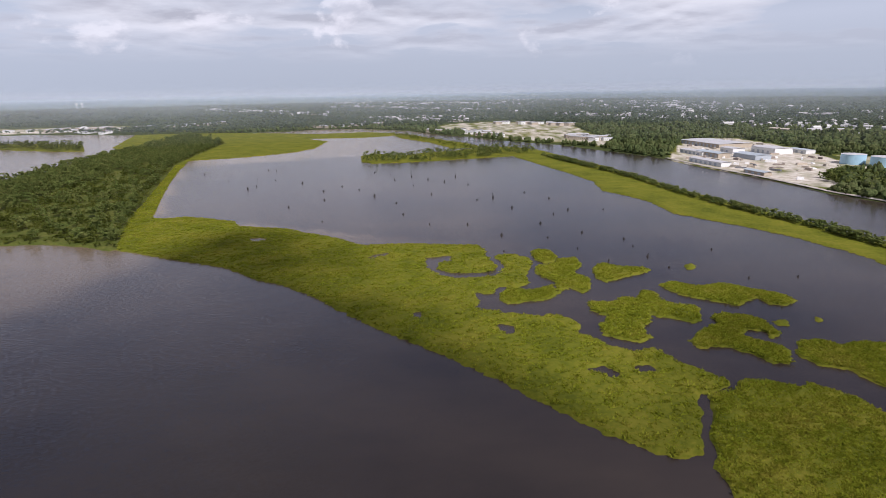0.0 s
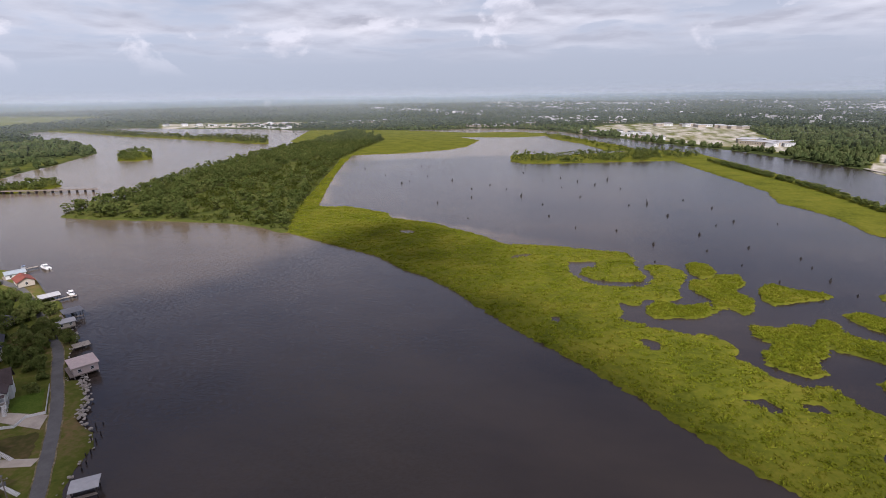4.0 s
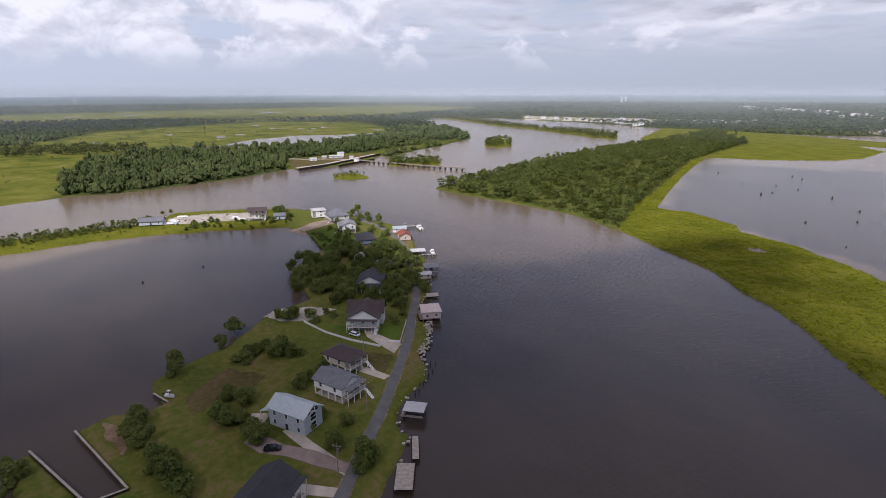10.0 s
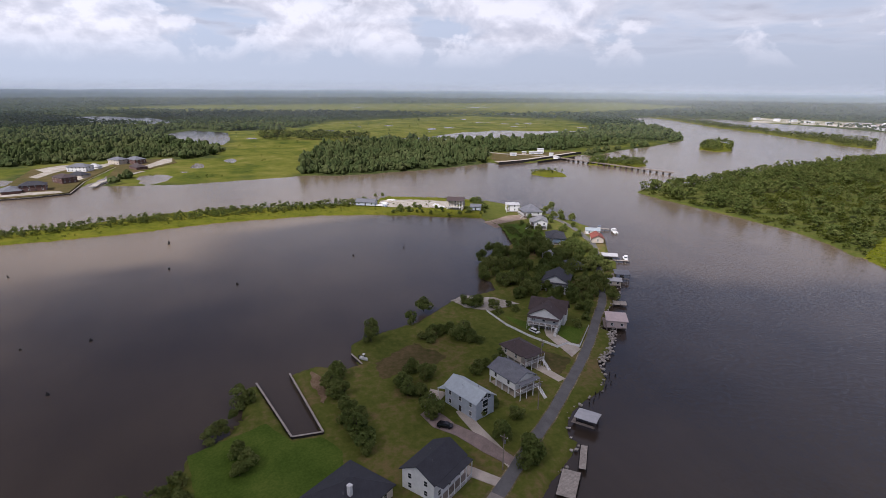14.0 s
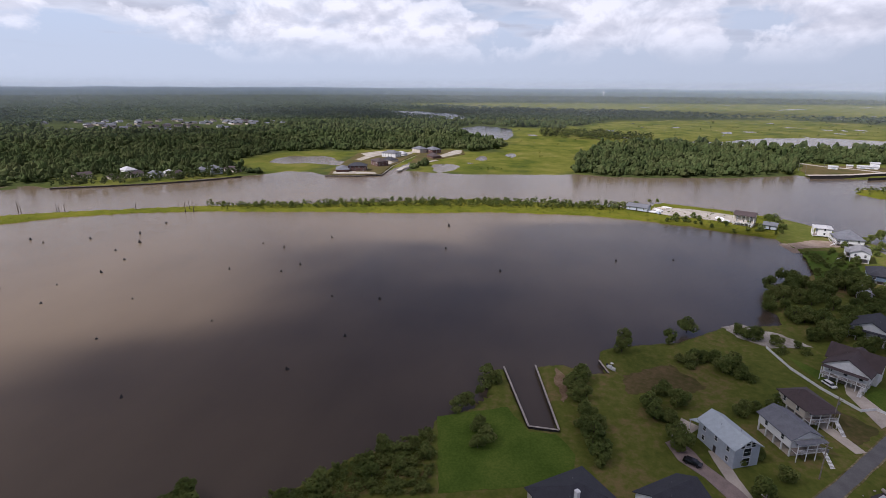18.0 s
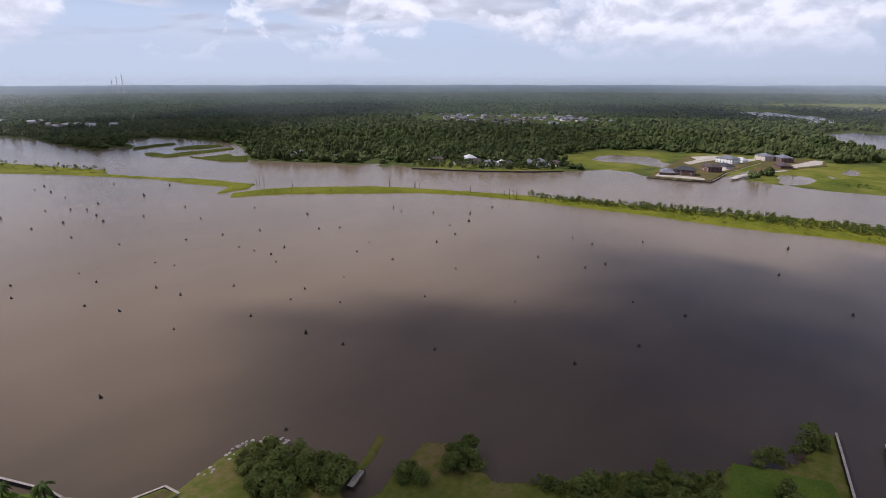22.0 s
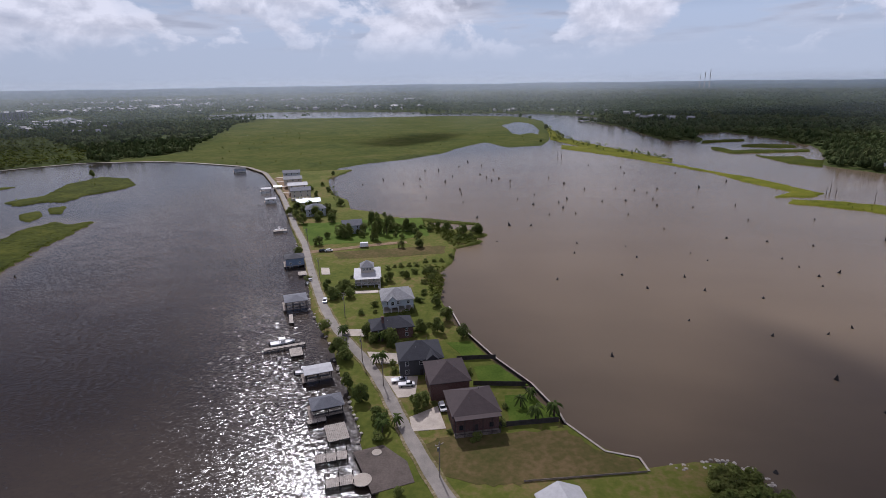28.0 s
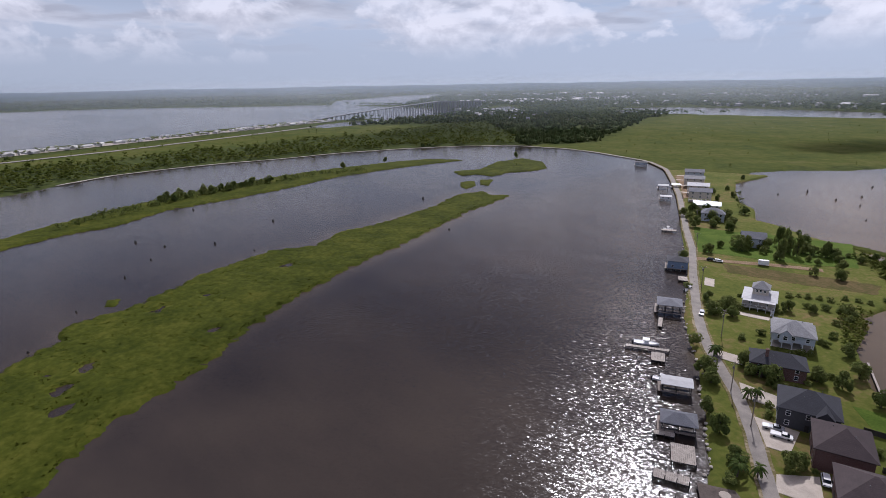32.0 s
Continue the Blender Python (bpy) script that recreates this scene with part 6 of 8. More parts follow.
TA2 = [(-138.3, 17.1), (-131.9, 19.1), (-127.9, 22.2), (-164.6, 18), (-158.4, 15.3), (-123.8, 19.8), (-142.1, 18.6), (-153.3, 18.9), (-208.1, 86.9), (-208.1, 83.7), (-212.5, 81.9), (-109.1, 61.6), (-104.5, 58), (-106.7, 61.4), (-204.3, 92.2)]
TGR = [(-274.8, 118.6), (-282.4, 129.3), (-289, 143.9), (-293.1, 166.2), (-270.3, 185.5), (-238.7, 173.8), (-202.8, 147), (-182.1, 126.7), (-185.1, 120), (-195.8, 119.3), (-209.4, 110.5), (-217.2, 96.6), (-248.7, 104.7)]
TC = [(-158.5, -12.2), (-150.4, -14), (-144, -17), (-141.2, -20.1), (-158.2, -9.4), (-163.8, -12.4), (-130.3, -10), (-131.8, -12.4), (-117.2, -24.9), (-117.9, -32), (-121.8, -28.5), (-118.4, -36.3)]
TC2 = [(-127.3, -10.1), (-124.1, -11.8), (-161.2, 15.1), (-152.6, 16.4), (-144.9, 17.6), (-138.2, 20.7), (-142.8, 18.9), (-91.6, -77.1), (-90.8, -73.9), (-87.5, -76.5), (-89.3, -79.7), (-96.9, -54.8), (-102, -47.9), (-107.1, -36.2), (-111.9, -30.3)]
TLB = [(66.8, -298.8), (56.5, -301), (75.7, -322), (70.6, -318), (97, -320), (101, -326), (106, -322), (88, -314), (81, -219.4), (80, -231), (118, -300), (60, -318), (64, -330)]
TIP = [(-318, 196), (-312, 190), (-322, 205), (-300, 196), (-296, 190), (-289, 186), (-283, 183), (-277, 186), (-345, 197), (-349, 203), (-343, 208), (-337, 196), (-352, 186), (-366, 205), (-318, 176), (-326, 172), (-285, 165), (-276, 172), (-306, 168)]
TN = [(-160.3, 76.2), (-184.6, 53.4), (-182.0, 56.1), (-184.8, 60.8), (-178.0, 69.9), (-181.2, 73.4), (-174.8, 73.6), (-160.4, 43.7), (-158.0, 47.8), (-147.5, 38.2), (-146.4, 41.9), (-155.9, 68.9), (-198.4, 92.3), (-203.8, 99.8), (-133.6, 61.9), (-129.6, 56.2), (-137.4, 43.7), (-132.0, 41.7), (-191.5, 128.1), (-199.8, 139.8), (-181.4, 125.3), (-124.8, 64.9), (-198.6, 100.7), (-152.6, 70.7), (-176.1, 117.8)]
TGS = [(-48.1, -117.6), (-57.6, -121.3), (-61.3, -115.4), (-64.5, -103.3), (-69, -95.7), (-67.7, -89.2), (-59.5, -88.7), (-49.4, -95.1), (-44.1, -104.7)]
TD = [(-89.8, -78.2), (-93.7, -77.7), (-84.7, -76.4), (-74.6, -83.2), (-76.1, -78.7), (-77.5, -83.3), (-90.1, -73.6), (-85.7, -73.5)]
TE1 = [(62.7, -169.3), (58.7, -164.8), (74.2, -186.6), (74.8, -191.7), (52.7, -147.7), (45.9, -140.4), (38.2, -131.2), (36, -122.4), (56, -183.6), (52, -178.4), (46, -179.1), (64.1, -203.9), (74.5, -221.6), (80.1, -226.5), (88.4, -230.7), (76.1, -245.7), (61, -243.3), (53.8, -249.6), (43.1, -254.7), (41.5, -228.4), (33.9, -216.1)]
TE2 = [(27.4, -201.1), (19, -186.7), (33.5, -195.1), (36, -189.7), (29.4, -190.4), (40.5, -246.9), (158, -380), (153, -384), (143, -369), (133, -369), (147, -392), (140, -356), (163, -385), (114, -342), (107, -339), (87.5, -313.6), (78, -335.5), (67.6, -336.3), (63.2, -343.8), (56.4, -337.3), (51.9, -344.7)]
TE3 = [(45.3, -338.2), (35.1, -319.5), (28.4, -322.6), (33.6, -332.5), (24.8, -335.9), (160, -449), (183, -487), (168, -461), (139, -406), (102.2, -240.8), (122.4, -279.7), (27.8, -138), (26.5, -140.5), (26.3, -103.3), (172, -441), (186, -465), (88, -360), (96, -376), (117.9, -314.7)]
TPA = [(51.8, -179.3), (49.1, -179.8), (46.2, -180.2), (47, -162.9), (45.1, -165), (36.8, -129.6), (35.7, -125.8), (65.5, -183), (65.1, -184.6), (-5.6, -147.8), (-2.7, -142.8), (-7, -137), (-12.4, -139.4), (32.2, -129.1)]
TS1 = [(156.1, -372), (146.9, -371), (142.5, -382), (133.4, -369), (161, -396), (166.6, -385), (106.5, -316), (109.6, -320), (82.1, -335), (71.5, -336), (102.3, -333), (98.4, -329), (158.1, -363), (147.5, -349), (140.1, -361), (128.7, -354), (166.8, -372), (107.7, -335)]
TS2 = [(88, -329), (93, -343), (71, -334), (104.8, -318)]
HB1 = [(65.8, -260.6), (63.2, -264), (59.9, -265.1), (56, -266.9), (51.9, -267.5), (48.4, -274.2), (43.6, -275.3), (39.6, -275.9), (35.4, -284.4), (56.7, -252.9), (50.7, -255.8), (46.1, -257), (42.1, -256.7), (42.3, -246.8), (43.5, -242.1), (83.2, -232), (80.2, -231.3), (78.5, -233.9), (75.2, -232.3), (85.5, -224.1), (81.4, -218.6)]
SPIT_BUSH = [(-403, 94.3), (-406, 101.4), (-400, 112.8), (-390, 121), (-381, 133), (-386, 143), (-379, 158), (-420, 116.7), (-418, 158), (-413, 173), (-409, 99), (-405, 108), (-397, 116), (-386, 150), (-390, 153), (-383, 163), (-395, 170), (-402, 164), (-447, 84), (-450, 89), (-454, 82)]
SPIT = [(-469, 94), (-472, 101), (-414, 103), (-407, 108), (-409, 118), (-396, 132), (-400, 148), (-395, 154), (-396, 161), (-400, 168), (-408, 131), (-403, 162), (-354, 210), (-358, 216), (-372, 211), (-394, 168)]
TX = [(-414, 170), (-418, 167), (-356, 208), (-378, 219), (-340, 215), (-373, 189), (-269.9, 114), (-256.4, 110), (-284.4, 124.6), (-233.4, 170.9), (-217, 160.4), (-207.3, 151.8), (-240.6, 169.5), (-216.7, 154.9), (-197.5, 149.7), (-254.7, 177.1), (-273.2, 179.1)]
RIP = [(-173.6, 134), (-166, 127.5), (-159.6, 122.4), (-152.2, 115.3), (-145.5, 108.5)]
PIL = [(-138.4, 109.4), (-134.7, 105.1), (-133.2, 102.1), (-130, 97.6), (-127.3, 93.6), (-126.2, 91.3), (-139.2, 107.6), (-134.5, 101.9), (-130.6, 96.5)]
T32 = [(497, -118.1), (506, -125.8), (491, -127.3), (506, -135.8), (502, -143.8), (503, -153.8), (505, -163.3), (512, -175.1), (513, -186.4), (514, -195.1), (519, -207.4), (518, -225.2), (525, -245.3), (546, -327), (551, -390), (499, -131), (508, -146), (498, -139), (509, -168), (507, -180), (516, -200), (456, -525), (500, -122), (510, -158)]


def mesh_from(name, verts, faces, mat):
    me = bpy.data.meshes.new(name)
    me.from_pydata([tuple(v) for v in verts], [], [tuple(f) for f in faces])
    me.materials.append(mat)
    return me


def trunk_mesh(seed):
    """A tapered trunk with five limbs, unit height."""
    r = random.Random(seed)
    b = bmesh.new()
    top = Vector((r.uniform(-0.03, 0.03), r.uniform(-0.03, 0.03), 0.45))
    rod(b, (0, 0, -0.05), top, 0.032, 0.022)
    for k in range(5):
        a = k * 1.26 + r.uniform(-0.3, 0.3)
        rod(b, top - Vector((0, 0, 0.12 * r.random())), (math.cos(a) * 0.24, math.sin(a) * 0.24, r.uniform(0.6, 0.8)), 0.016, 0.004, 5)
    rod(b, top, (0, 0, 0.85), 0.02, 0.005, 5)
    me = bpy.data.meshes.new("trunk")
    b.to_mesh(me)
    b.free()
    me.materials.append(BARK)
    return me


def crown_template(seed, lobes, sprays, low):
    """A broad uneven crown of small leaf sprays set on rounded lobes, unit height."""
    r = np.random.RandomState(seed)
    vs, fs = [], []
    for k in range(lobes):
        a, d = k * 2.4 + r.uniform(-0.4, 0.4), (0.0 if k == 0 else r.uniform(0.16, 0.36))
        rad = r.uniform(0.17, 0.27) * (1.15 if k == 0 else 1.0)
        top = (0.97 if k == 0 else r.uniform(low + 2 * rad * 0.7, 0.92)) - rad
        c = np.array([math.cos(a) * d, math.sin(a) * d, max(top, low + rad * 0.6)])
        for q in range(sprays):
            n = r.normal(size=3)
            n[2] = n[2] * 0.9 + 0.25
            n /= np.linalg.norm(n)
            o = c + n * rad * r.uniform(0.8, 1.12)
            up = n + np.array([0, 0, 0.7]) + r.normal(size=3) * 0.35
            up /= np.linalg.norm(up)
            u = np.cross(up, r.normal(size=3))
            u /= np.linalg.norm(u)
            v = np.cross(up, u)
            g = r.uniform(0.03, 0.065)
            b = len(vs)
            for w_, h_ in ((-1, -0.3), (0.2, -1), (1, 0.3), (-0.2, 1)):
                vs.append(o + u * g * w_ * r.uniform(0.8, 1.2) + v * g * h_ * r.uniform(0.8, 1.2) - up * g * 0.35 * abs(w_))
            fs.append((b, b + 1, b + 2, b + 3))
    return np.array(vs), np.array(fs)


TREE_KINDS = []
for s in range(6):
    v, f = crown_template(s + 40, 8 + s % 3, 130, 0.14)
    TREE_KINDS.append((trunk_mesh(s), mesh_from("crown", v, f, LEAF)))
BUSH_KINDS = []
for s in range(3):
    v, f = crown_template(s + 60, 6, 110, 0.0)
    v[:, :2] *= 1.25
    BUSH_KINDS.append(mesh_from("foliage", v, f, LEAF))
pick = random.Random(11)


def tree(x, y, h, label="broad green oak with dense rounded crown", z=GZ, slim=1.0):
    t = thing("tree", x, y, z, pick.uniform(0, 360), label, "tree", "trees on the peninsula")
    tm, cm = pick.choice(TREE_KINDS)
    w = h * pick.uniform(0.8, 1.1) * slim
    for nm, me in (("trunk", tm), ("crown", cm)):
        o = part(nm, me, None, t)
        o.scale = (w, w, h)


def bush(x, y, h, z=GZ):
    o = new("bush", pick.choice(BUSH_KINDS))
    o.matrix_basis = pose(x, y, z - 0.1, 0, 0, pick.uniform(0, 360)) @ Matrix.Diagonal((h * 1.15, h * 1.15, h, 1))
    tagged(o, "rounded dark green garden shrub on the lawn", "bush", "shrubs on the peninsula")


for k, (x, y) in enumerate(TA1 + TA2):
    if min(math.hypot(x + 135, y - 54.2), math.hypot(x + 142.3, y - 71.9), math.hypot(x + 157, y - 82)) < 8.8:
        continue
    tree(x, y, pick.uniform(4.5, 7.0))
for x, y in T32:
    tree(x, y, pick.uniform(5.5, 9.5), "dark ragged pine on the reed island", 0.8, pick.uniform(0.7, 0.95))
for x, y in TX:
    tree(x, y, pick.uniform(4.5, 7.5))
for x, y in TS1:
    tree(x, y, pick.uniform(5.5, 8.5), "dark green oak crowded between the southern houses")
for k, (x, y) in enumerate(TN):
    if min(math.hypot(x - q[0], y - q[1]) for q in RD) > 3.5:
        (tree if k % 2 else bush)(x, y, pick.uniform(2.4, 4.6))
for x, y in TLB:
    tree(x, y, pick.uniform(3.5, 6.5))
for x, y in TS2:
    tree(x, y, pick.uniform(9.0, 12.0), "tall pine with a flat ragged crown on the lawn", slim=0.5)
for x, y in HB1:
    bush(x, y, pick.uniform(1.8, 3.2))
for k, (x, y) in enumerate(SPIT_BUSH):
    (bush if k % 3 else tree)(x, y, pick.uniform(2.2, 4.4))
for x, y in SPIT:
    tree(x, y, pick.uniform(3.0, 5.0), "small dark tree on the narrow spit")
for k, (x, y) in enumerate(TC + TC2 + TD):
    (tree if k % 3 else bush)(x, y, pick.uniform(3.0, 5.5))
for k, (x, y) in enumerate(TE1 + TE2 + TE3):
    if k % 4 == 3:
        bush(x, y, pick.uniform(2.0, 3.2))
    else:
        tree(x, y, pick.uniform(4.0, 7.0))
gx_, gy_ = scatter(TGR, 340, 9, 0.5)
for x, y in list(zip(gx_, gy_))[:105]:
    tree(x, y, pick.uniform(5.0, 8.0), "dense grove oak with dark green crown")
gx_, gy_ = scatter(MEAD, 90, 12, 0.5)
for x, y in list(zip(gx_, gy_))[:46]:
    bush(x, y, pick.uniform(1.2, 3.0))
for x, y in TIP:
    tree(x, y, pick.uniform(3.5, 6.0), "small dark tree between the houses at the tip")
gx_, gy_ = scatter(TGS, 120, 10, 0.5)
for x, y in list(zip(gx_, gy_))[:40]:
    (tree if pick.random() < 0.7 else bush)(x, y, pick.uniform(3.5, 6.0))
for x, y in ((82.4, -326), (91, -336), (86.5, -314.5), (96, -340)):
    tree(x, y, 13, "tall slender pine with a high ragged crown", slim=0.38)


# shrubs close round the southern houses
for hx_, hy_, near in ((11.5, -135.6, 8.8), (20.8, -150.8, 8.6), (31.9, -163.7, 8.8), (47.0, -186.6, 8.6), (50.7, -213.1, 8.4), (72.0, -243.0, 8.6)):
    for k in range(9):
        a = pick.uniform(0, 6.28)
        d = near + pick.uniform(0.3, 3.0)
        x, y = hx_ + math.cos(a) * d, hy_ + math.sin(a) * d
        if inside_distance(np.array([x]), np.array([y]), POINT)[0] > 3 and all(inside_distance(np.array([x]), np.array([y]), q)[0] < -0.5 for q in (DR1, DR2, DR3, DR4)):
            lane = min(math.hypot(x - px, y - py) for px, py in RD)
            if lane > 5:
                bush(x, y, pick.uniform(1.2, 2.6))


def palm_meshes(seed):
    r = random.Random(seed)
    b = rod(bmesh.new(), (0, 0, -0.2), (0.1, 0.05, 3.6), 0.22, 0.15, 8)
    t = bpy.data.meshes.new("trunk")
    b.to_mesh(t)
    b.free()
    t.materials.append(BARK)
    b = bmesh.new()
    for k in range(22):
        a, tilt = r.uniform(0, 6.28), r.uniform(-0.4, 1.1)
        u = Vector((math.cos(a), math.sin(a), 0))
        side = Vector((-u.y, u.x, 0))
        last = None
        for i in range(6):
            s = i / 5
            c = Vector((0.1, 0.05, 3.5)) + u * (2.3 * s * math.cos(tilt * 0.5)) + Vector((0, 0, 1.7 * s * tilt - 2.0 * s * s))
            w = 0.34 * math.sin(0.35 + 2.6 * s)
            row = [b.verts.new(c - side * w - Vector((0, 0, w * 0.6))), b.verts.new(c), b.verts.new(c + side * w - Vector((0, 0, w * 0.6)))]
            if last:
                for j in range(2):
                    b.faces.new((last[j], last[j + 1], row[j + 1], row[j]))
            last = row
    f = bpy.data.meshes.new("fronds")
    b.to_mesh(f)
    b.free()
    f.materials.append(PALM)
    return t, f


PALMS = [palm_meshes(1), palm_meshes(2)]
for x, y in TPA:
    t = thing("palm_tree", x, y, GZ, pick.uniform(0, 360), "squat palm with arching green fronds", "palm tree", "palms on the lawns")
    tm, fm = pick.choice(PALMS)
    s = pick.uniform(0.8, 1.25)
    for nm, me in (("trunk", tm), ("fronds", fm)):
        part(nm, me, None, t).scale = (s, s, s)

# ---------------------------------------------------------------- stumps standing in the shallow water
ST_F = [(62, -527), (48.6, -464), (36.2, -544), (25.5, -532), (18.6, -544), (7.4, -531), (-0.5, -446), (-12.8, -426), (-20.3, -433), (-33.2, -435), (-35.1, -416), (-40.8, -449), (-23.7, -393), (-9.7, -360), (4.4, -355), (11.5, -320), (-43.1, -398), (-48.2, -389), (-36.4, -321), (-33.2, -301), (-68.2, -442), (-20.8, -256.6), (-43.6, -520), (-87.9, -499), (-102.5, -490), (-110.8, -479), (-107.9, -430), (-87.2, -446), (-80.5, -398), (-64.2, -317), (-66.4, -296.4), (-53.5, -266.6), (-62.2, -248.9), (-96.1, -359), (-133.1, -426), (-97.8, -307), (-161.3, -506), (-102.9, -294), (-110.2, -303), (-83.5, -266.2), (-89.6, -259.1), (-87.6, -248.3), (-99.2, -246.7), (-70.8, -213.6), (-128.2, -340), (-158.6, -388)]
ST_G = [(-166.6, -434), (-149.2, -334), (-171.4, -327), (-180.8, -332), (-143.3, -301), (-145.8, -287), (-145.7, -275.7), (-143.7, -259.7), (-161.1, -280), (-110.2, -241.7), (-98.1, -202.7), (-119.6, -206.5), (-131.6, -213.1), (-218.6, -342), (-200.2, -301), (-211.6, -293.2), (-216.4, -284.7), (-202.8, -251.5), (-185.7, -241.6), (-154.5, -212.9), (-153.9, -202.4), (-190.3, -216.1), (-211.9, -228.6), (-277.5, -312), (-276, -299.7), (-286.9, -277.5), (-231.6, -221.3), (-252.8, -224.9), (-267.3, -242.8), (-284.7, -240.3), (-303, -254.8), (-332, -256.7), (-202.6, -179.7), (-249, -158.9), (-292.3, -148.7), (-250.8, -130.3), (-263.2, -125), (-187.4, -130.3), (-184.2, -135.8), (-164.1, -164.5), (-109.1, -153.4), (-129.7, -125.2), (-132.7, -117.9)]
ST_H = [(-329, 674), (-291, 662), (-241, 608), (-201.5, 555), (-223.8, 697), (-210.5, 687), (-197.8, 571), (-212.6, 621), (-188.6, 610), (-152.5, 585), (-143.7, 578), (-133, 458), (-118.6, 534), (-104.8, 560), (-94.1, 562), (-83.9, 539), (-108.7, 489), (-61.3, 639), (-52.9, 598), (-64.4, 504), (-31.8, 423), (-10, 389), (-35.2, 621), (-30.3, 560), (-10.6, 509), (-15.7, 566), (15, 615), (26.8, 561), (30.8, 478), (46.9, 506), (57.5, 442), (77.8, 511), (95.6, 479), (101.7, 431), (87, 416), (71.4, 386), (130.3, 430), (94.8, 358), (117.7, 340), (118.9, 301), (123.3, 281), (39.4, 354), (69.2, 346), (75.4, 345), (-92.5, 403), (-99.9, 400)]
ST_A = [(-35.2, -179.6), (-104.8, -171.6), (-70.8, -213.1), (-133.3, -187.5), (-163, -164.9), (-153.3, -203.1), (-99.2, -246.7), (-90.2, -260), (-83.7, -266.8), (-66.9, -295.3), (-64.4, -317.2), (-54.1, -267.5), (-62.5, -249.1), (-21.5, -256.5), (-34.4, -301.9), (-97.8, -202.6), (-119.8, -207.6), (-131.8, -213.7), (-189.3, -215.7), (-184.6, -241.1), (-143.2, -259.3), (-144.9, -274.8), (-160.1, -279.8), (-148, -332), (-110.6, -303.7), (-103.6, -294.4), (-25, -392), (-15, -427), (-44, -399), (-49, -388), (-35, -433), (-11, -361), (-36, -415), (-43, -450), (-22, -435), (-88, -444), (-70, -443), (-109, -432)]
ST_B = [(-110, -454), (-132, -424), (-104, -490), (-95, -498), (-112, -477), (-166, -431), (-159, -388), (-142.3, -300.4), (-145.9, -287.6), (-198, -300), (-216, -284), (-209, -290), (-210, -227.5), (-230.1, -220.8), (-251.9, -225.2), (-264, -241), (-284, -241), (-326, -253), (-273, -298), (-275, -311), (-218, -342), (-203, -392), (-298.1, -165.2), (-318.6, -128.1), (-246.6, -158.4), (-260.8, -124.8), (-248.5, -130), (-200.8, -179.1), (-181.6, -134.4), (-185.3, -129.6), (-129.3, -125.3), (-131.9, -117.9), (-223.2, -91.3), (-223.7, -68.4), (-184.1, -71), (-175.2, -65), (-155.7, -81.7), (-308.1, -51.9), (-362, -59), (-171, -326), (-110, -583), (-113, -622)]
ST_C = [(-135.7, -187.8), (-107.5, -171.6), (-111.1, -153.6), (-101.2, -202), (-155.8, -202.9), (-165.2, -165.5), (-184, -136.2), (-187, -130.8), (-203, -180.1), (-191.9, -216.3), (-187.2, -240.2), (-204.8, -251.8), (-219, -285), (-213, -291), (-202, -299), (-222, -341), (-164, -278.4), (-148.7, -273.5), (-147.1, -258.8), (-149.6, -285), (-122.6, -206.6), (-134.8, -213.4), (-131.9, -126.3), (-133.5, -118.4), (-156.6, -82.6), (-185.3, -72.1), (-176.5, -66.1), (-225.8, -69.9), (-303.1, 46.6), (-310.9, 79.1), (-273.1, -16.4), (-249, -160.3), (-262.4, -126.6), (-251.2, -132.3), (-300.7, -167.9), (-320.2, -129.8), (-310.8, -53.2), (-66.1, -122.8)]
ST_D = [(-129, 452), (-119, 531), (-105, 495), (-103, 562), (-83, 540), (-65, 508), (-82, 657), (-56, 595), (-41, 469), (-32, 423), (-23, 516), (-16, 598), (-13, 507), (-11, 387), (2, 581), (16, 619), (18, 386), (36, 570), (46, 487), (58, 442), (77, 507), (82, 513), (78, 423), (96, 483), (40, 358), (102, 434), (95, 361), (82.6, 319.7), (36.9, 316.3), (45.7, 307.5), (94.1, 293.8), (117.8, 322.7), (162, 313), (123.8, 281.9), (156.7, 261.7), (182, 262.2), (-208, 610), (-219, 692), (-198, 545)]
ST_I = [(148.3, -502), (134.4, -529), (109.2, -508), (91.1, -498), (77.2, -448), (98, -535), (101.8, -588), (86.9, -591), (70.5, -522), (67, -554), (51.7, -483), (67.4, -620), (60.4, -657), (39.4, -568), (41.9, -630), (31.5, -550), (43.6, -431), (28.4, -379), (4.7, -359), (26.9, -599), (27.6, -671), (6.7, -503), (-14.4, -465), (-30.8, -550), (-59.8, -493), (-79.8, -638), (-102.4, -606), (-111.8, -546), (-123.6, -498), (-162.1, -587), (-195.9, -540)]
ST_E = [(355, -82), (339, -107), (378, -71), (332.6, -68.5), (308.9, -50), (308.3, -119.4), (368, -159), (449, -129), (427, -217), (350, -285), (273.8, -23.3), (259.7, -233.3), (241.3, -3)]


def apart(pts, least):
    """Drop places that lie too close to one already taken."""
    out = []
    for q in pts:
        if all(math.hypot(q[0] - o[0], q[1] - o[1]) > least for o in out):
            out.append(q)
    return out


STUMP_WOOD = plain("wet_dark_wood", (0.022, 0.019, 0.017), 0.8, 0, 0.25, 0.9)


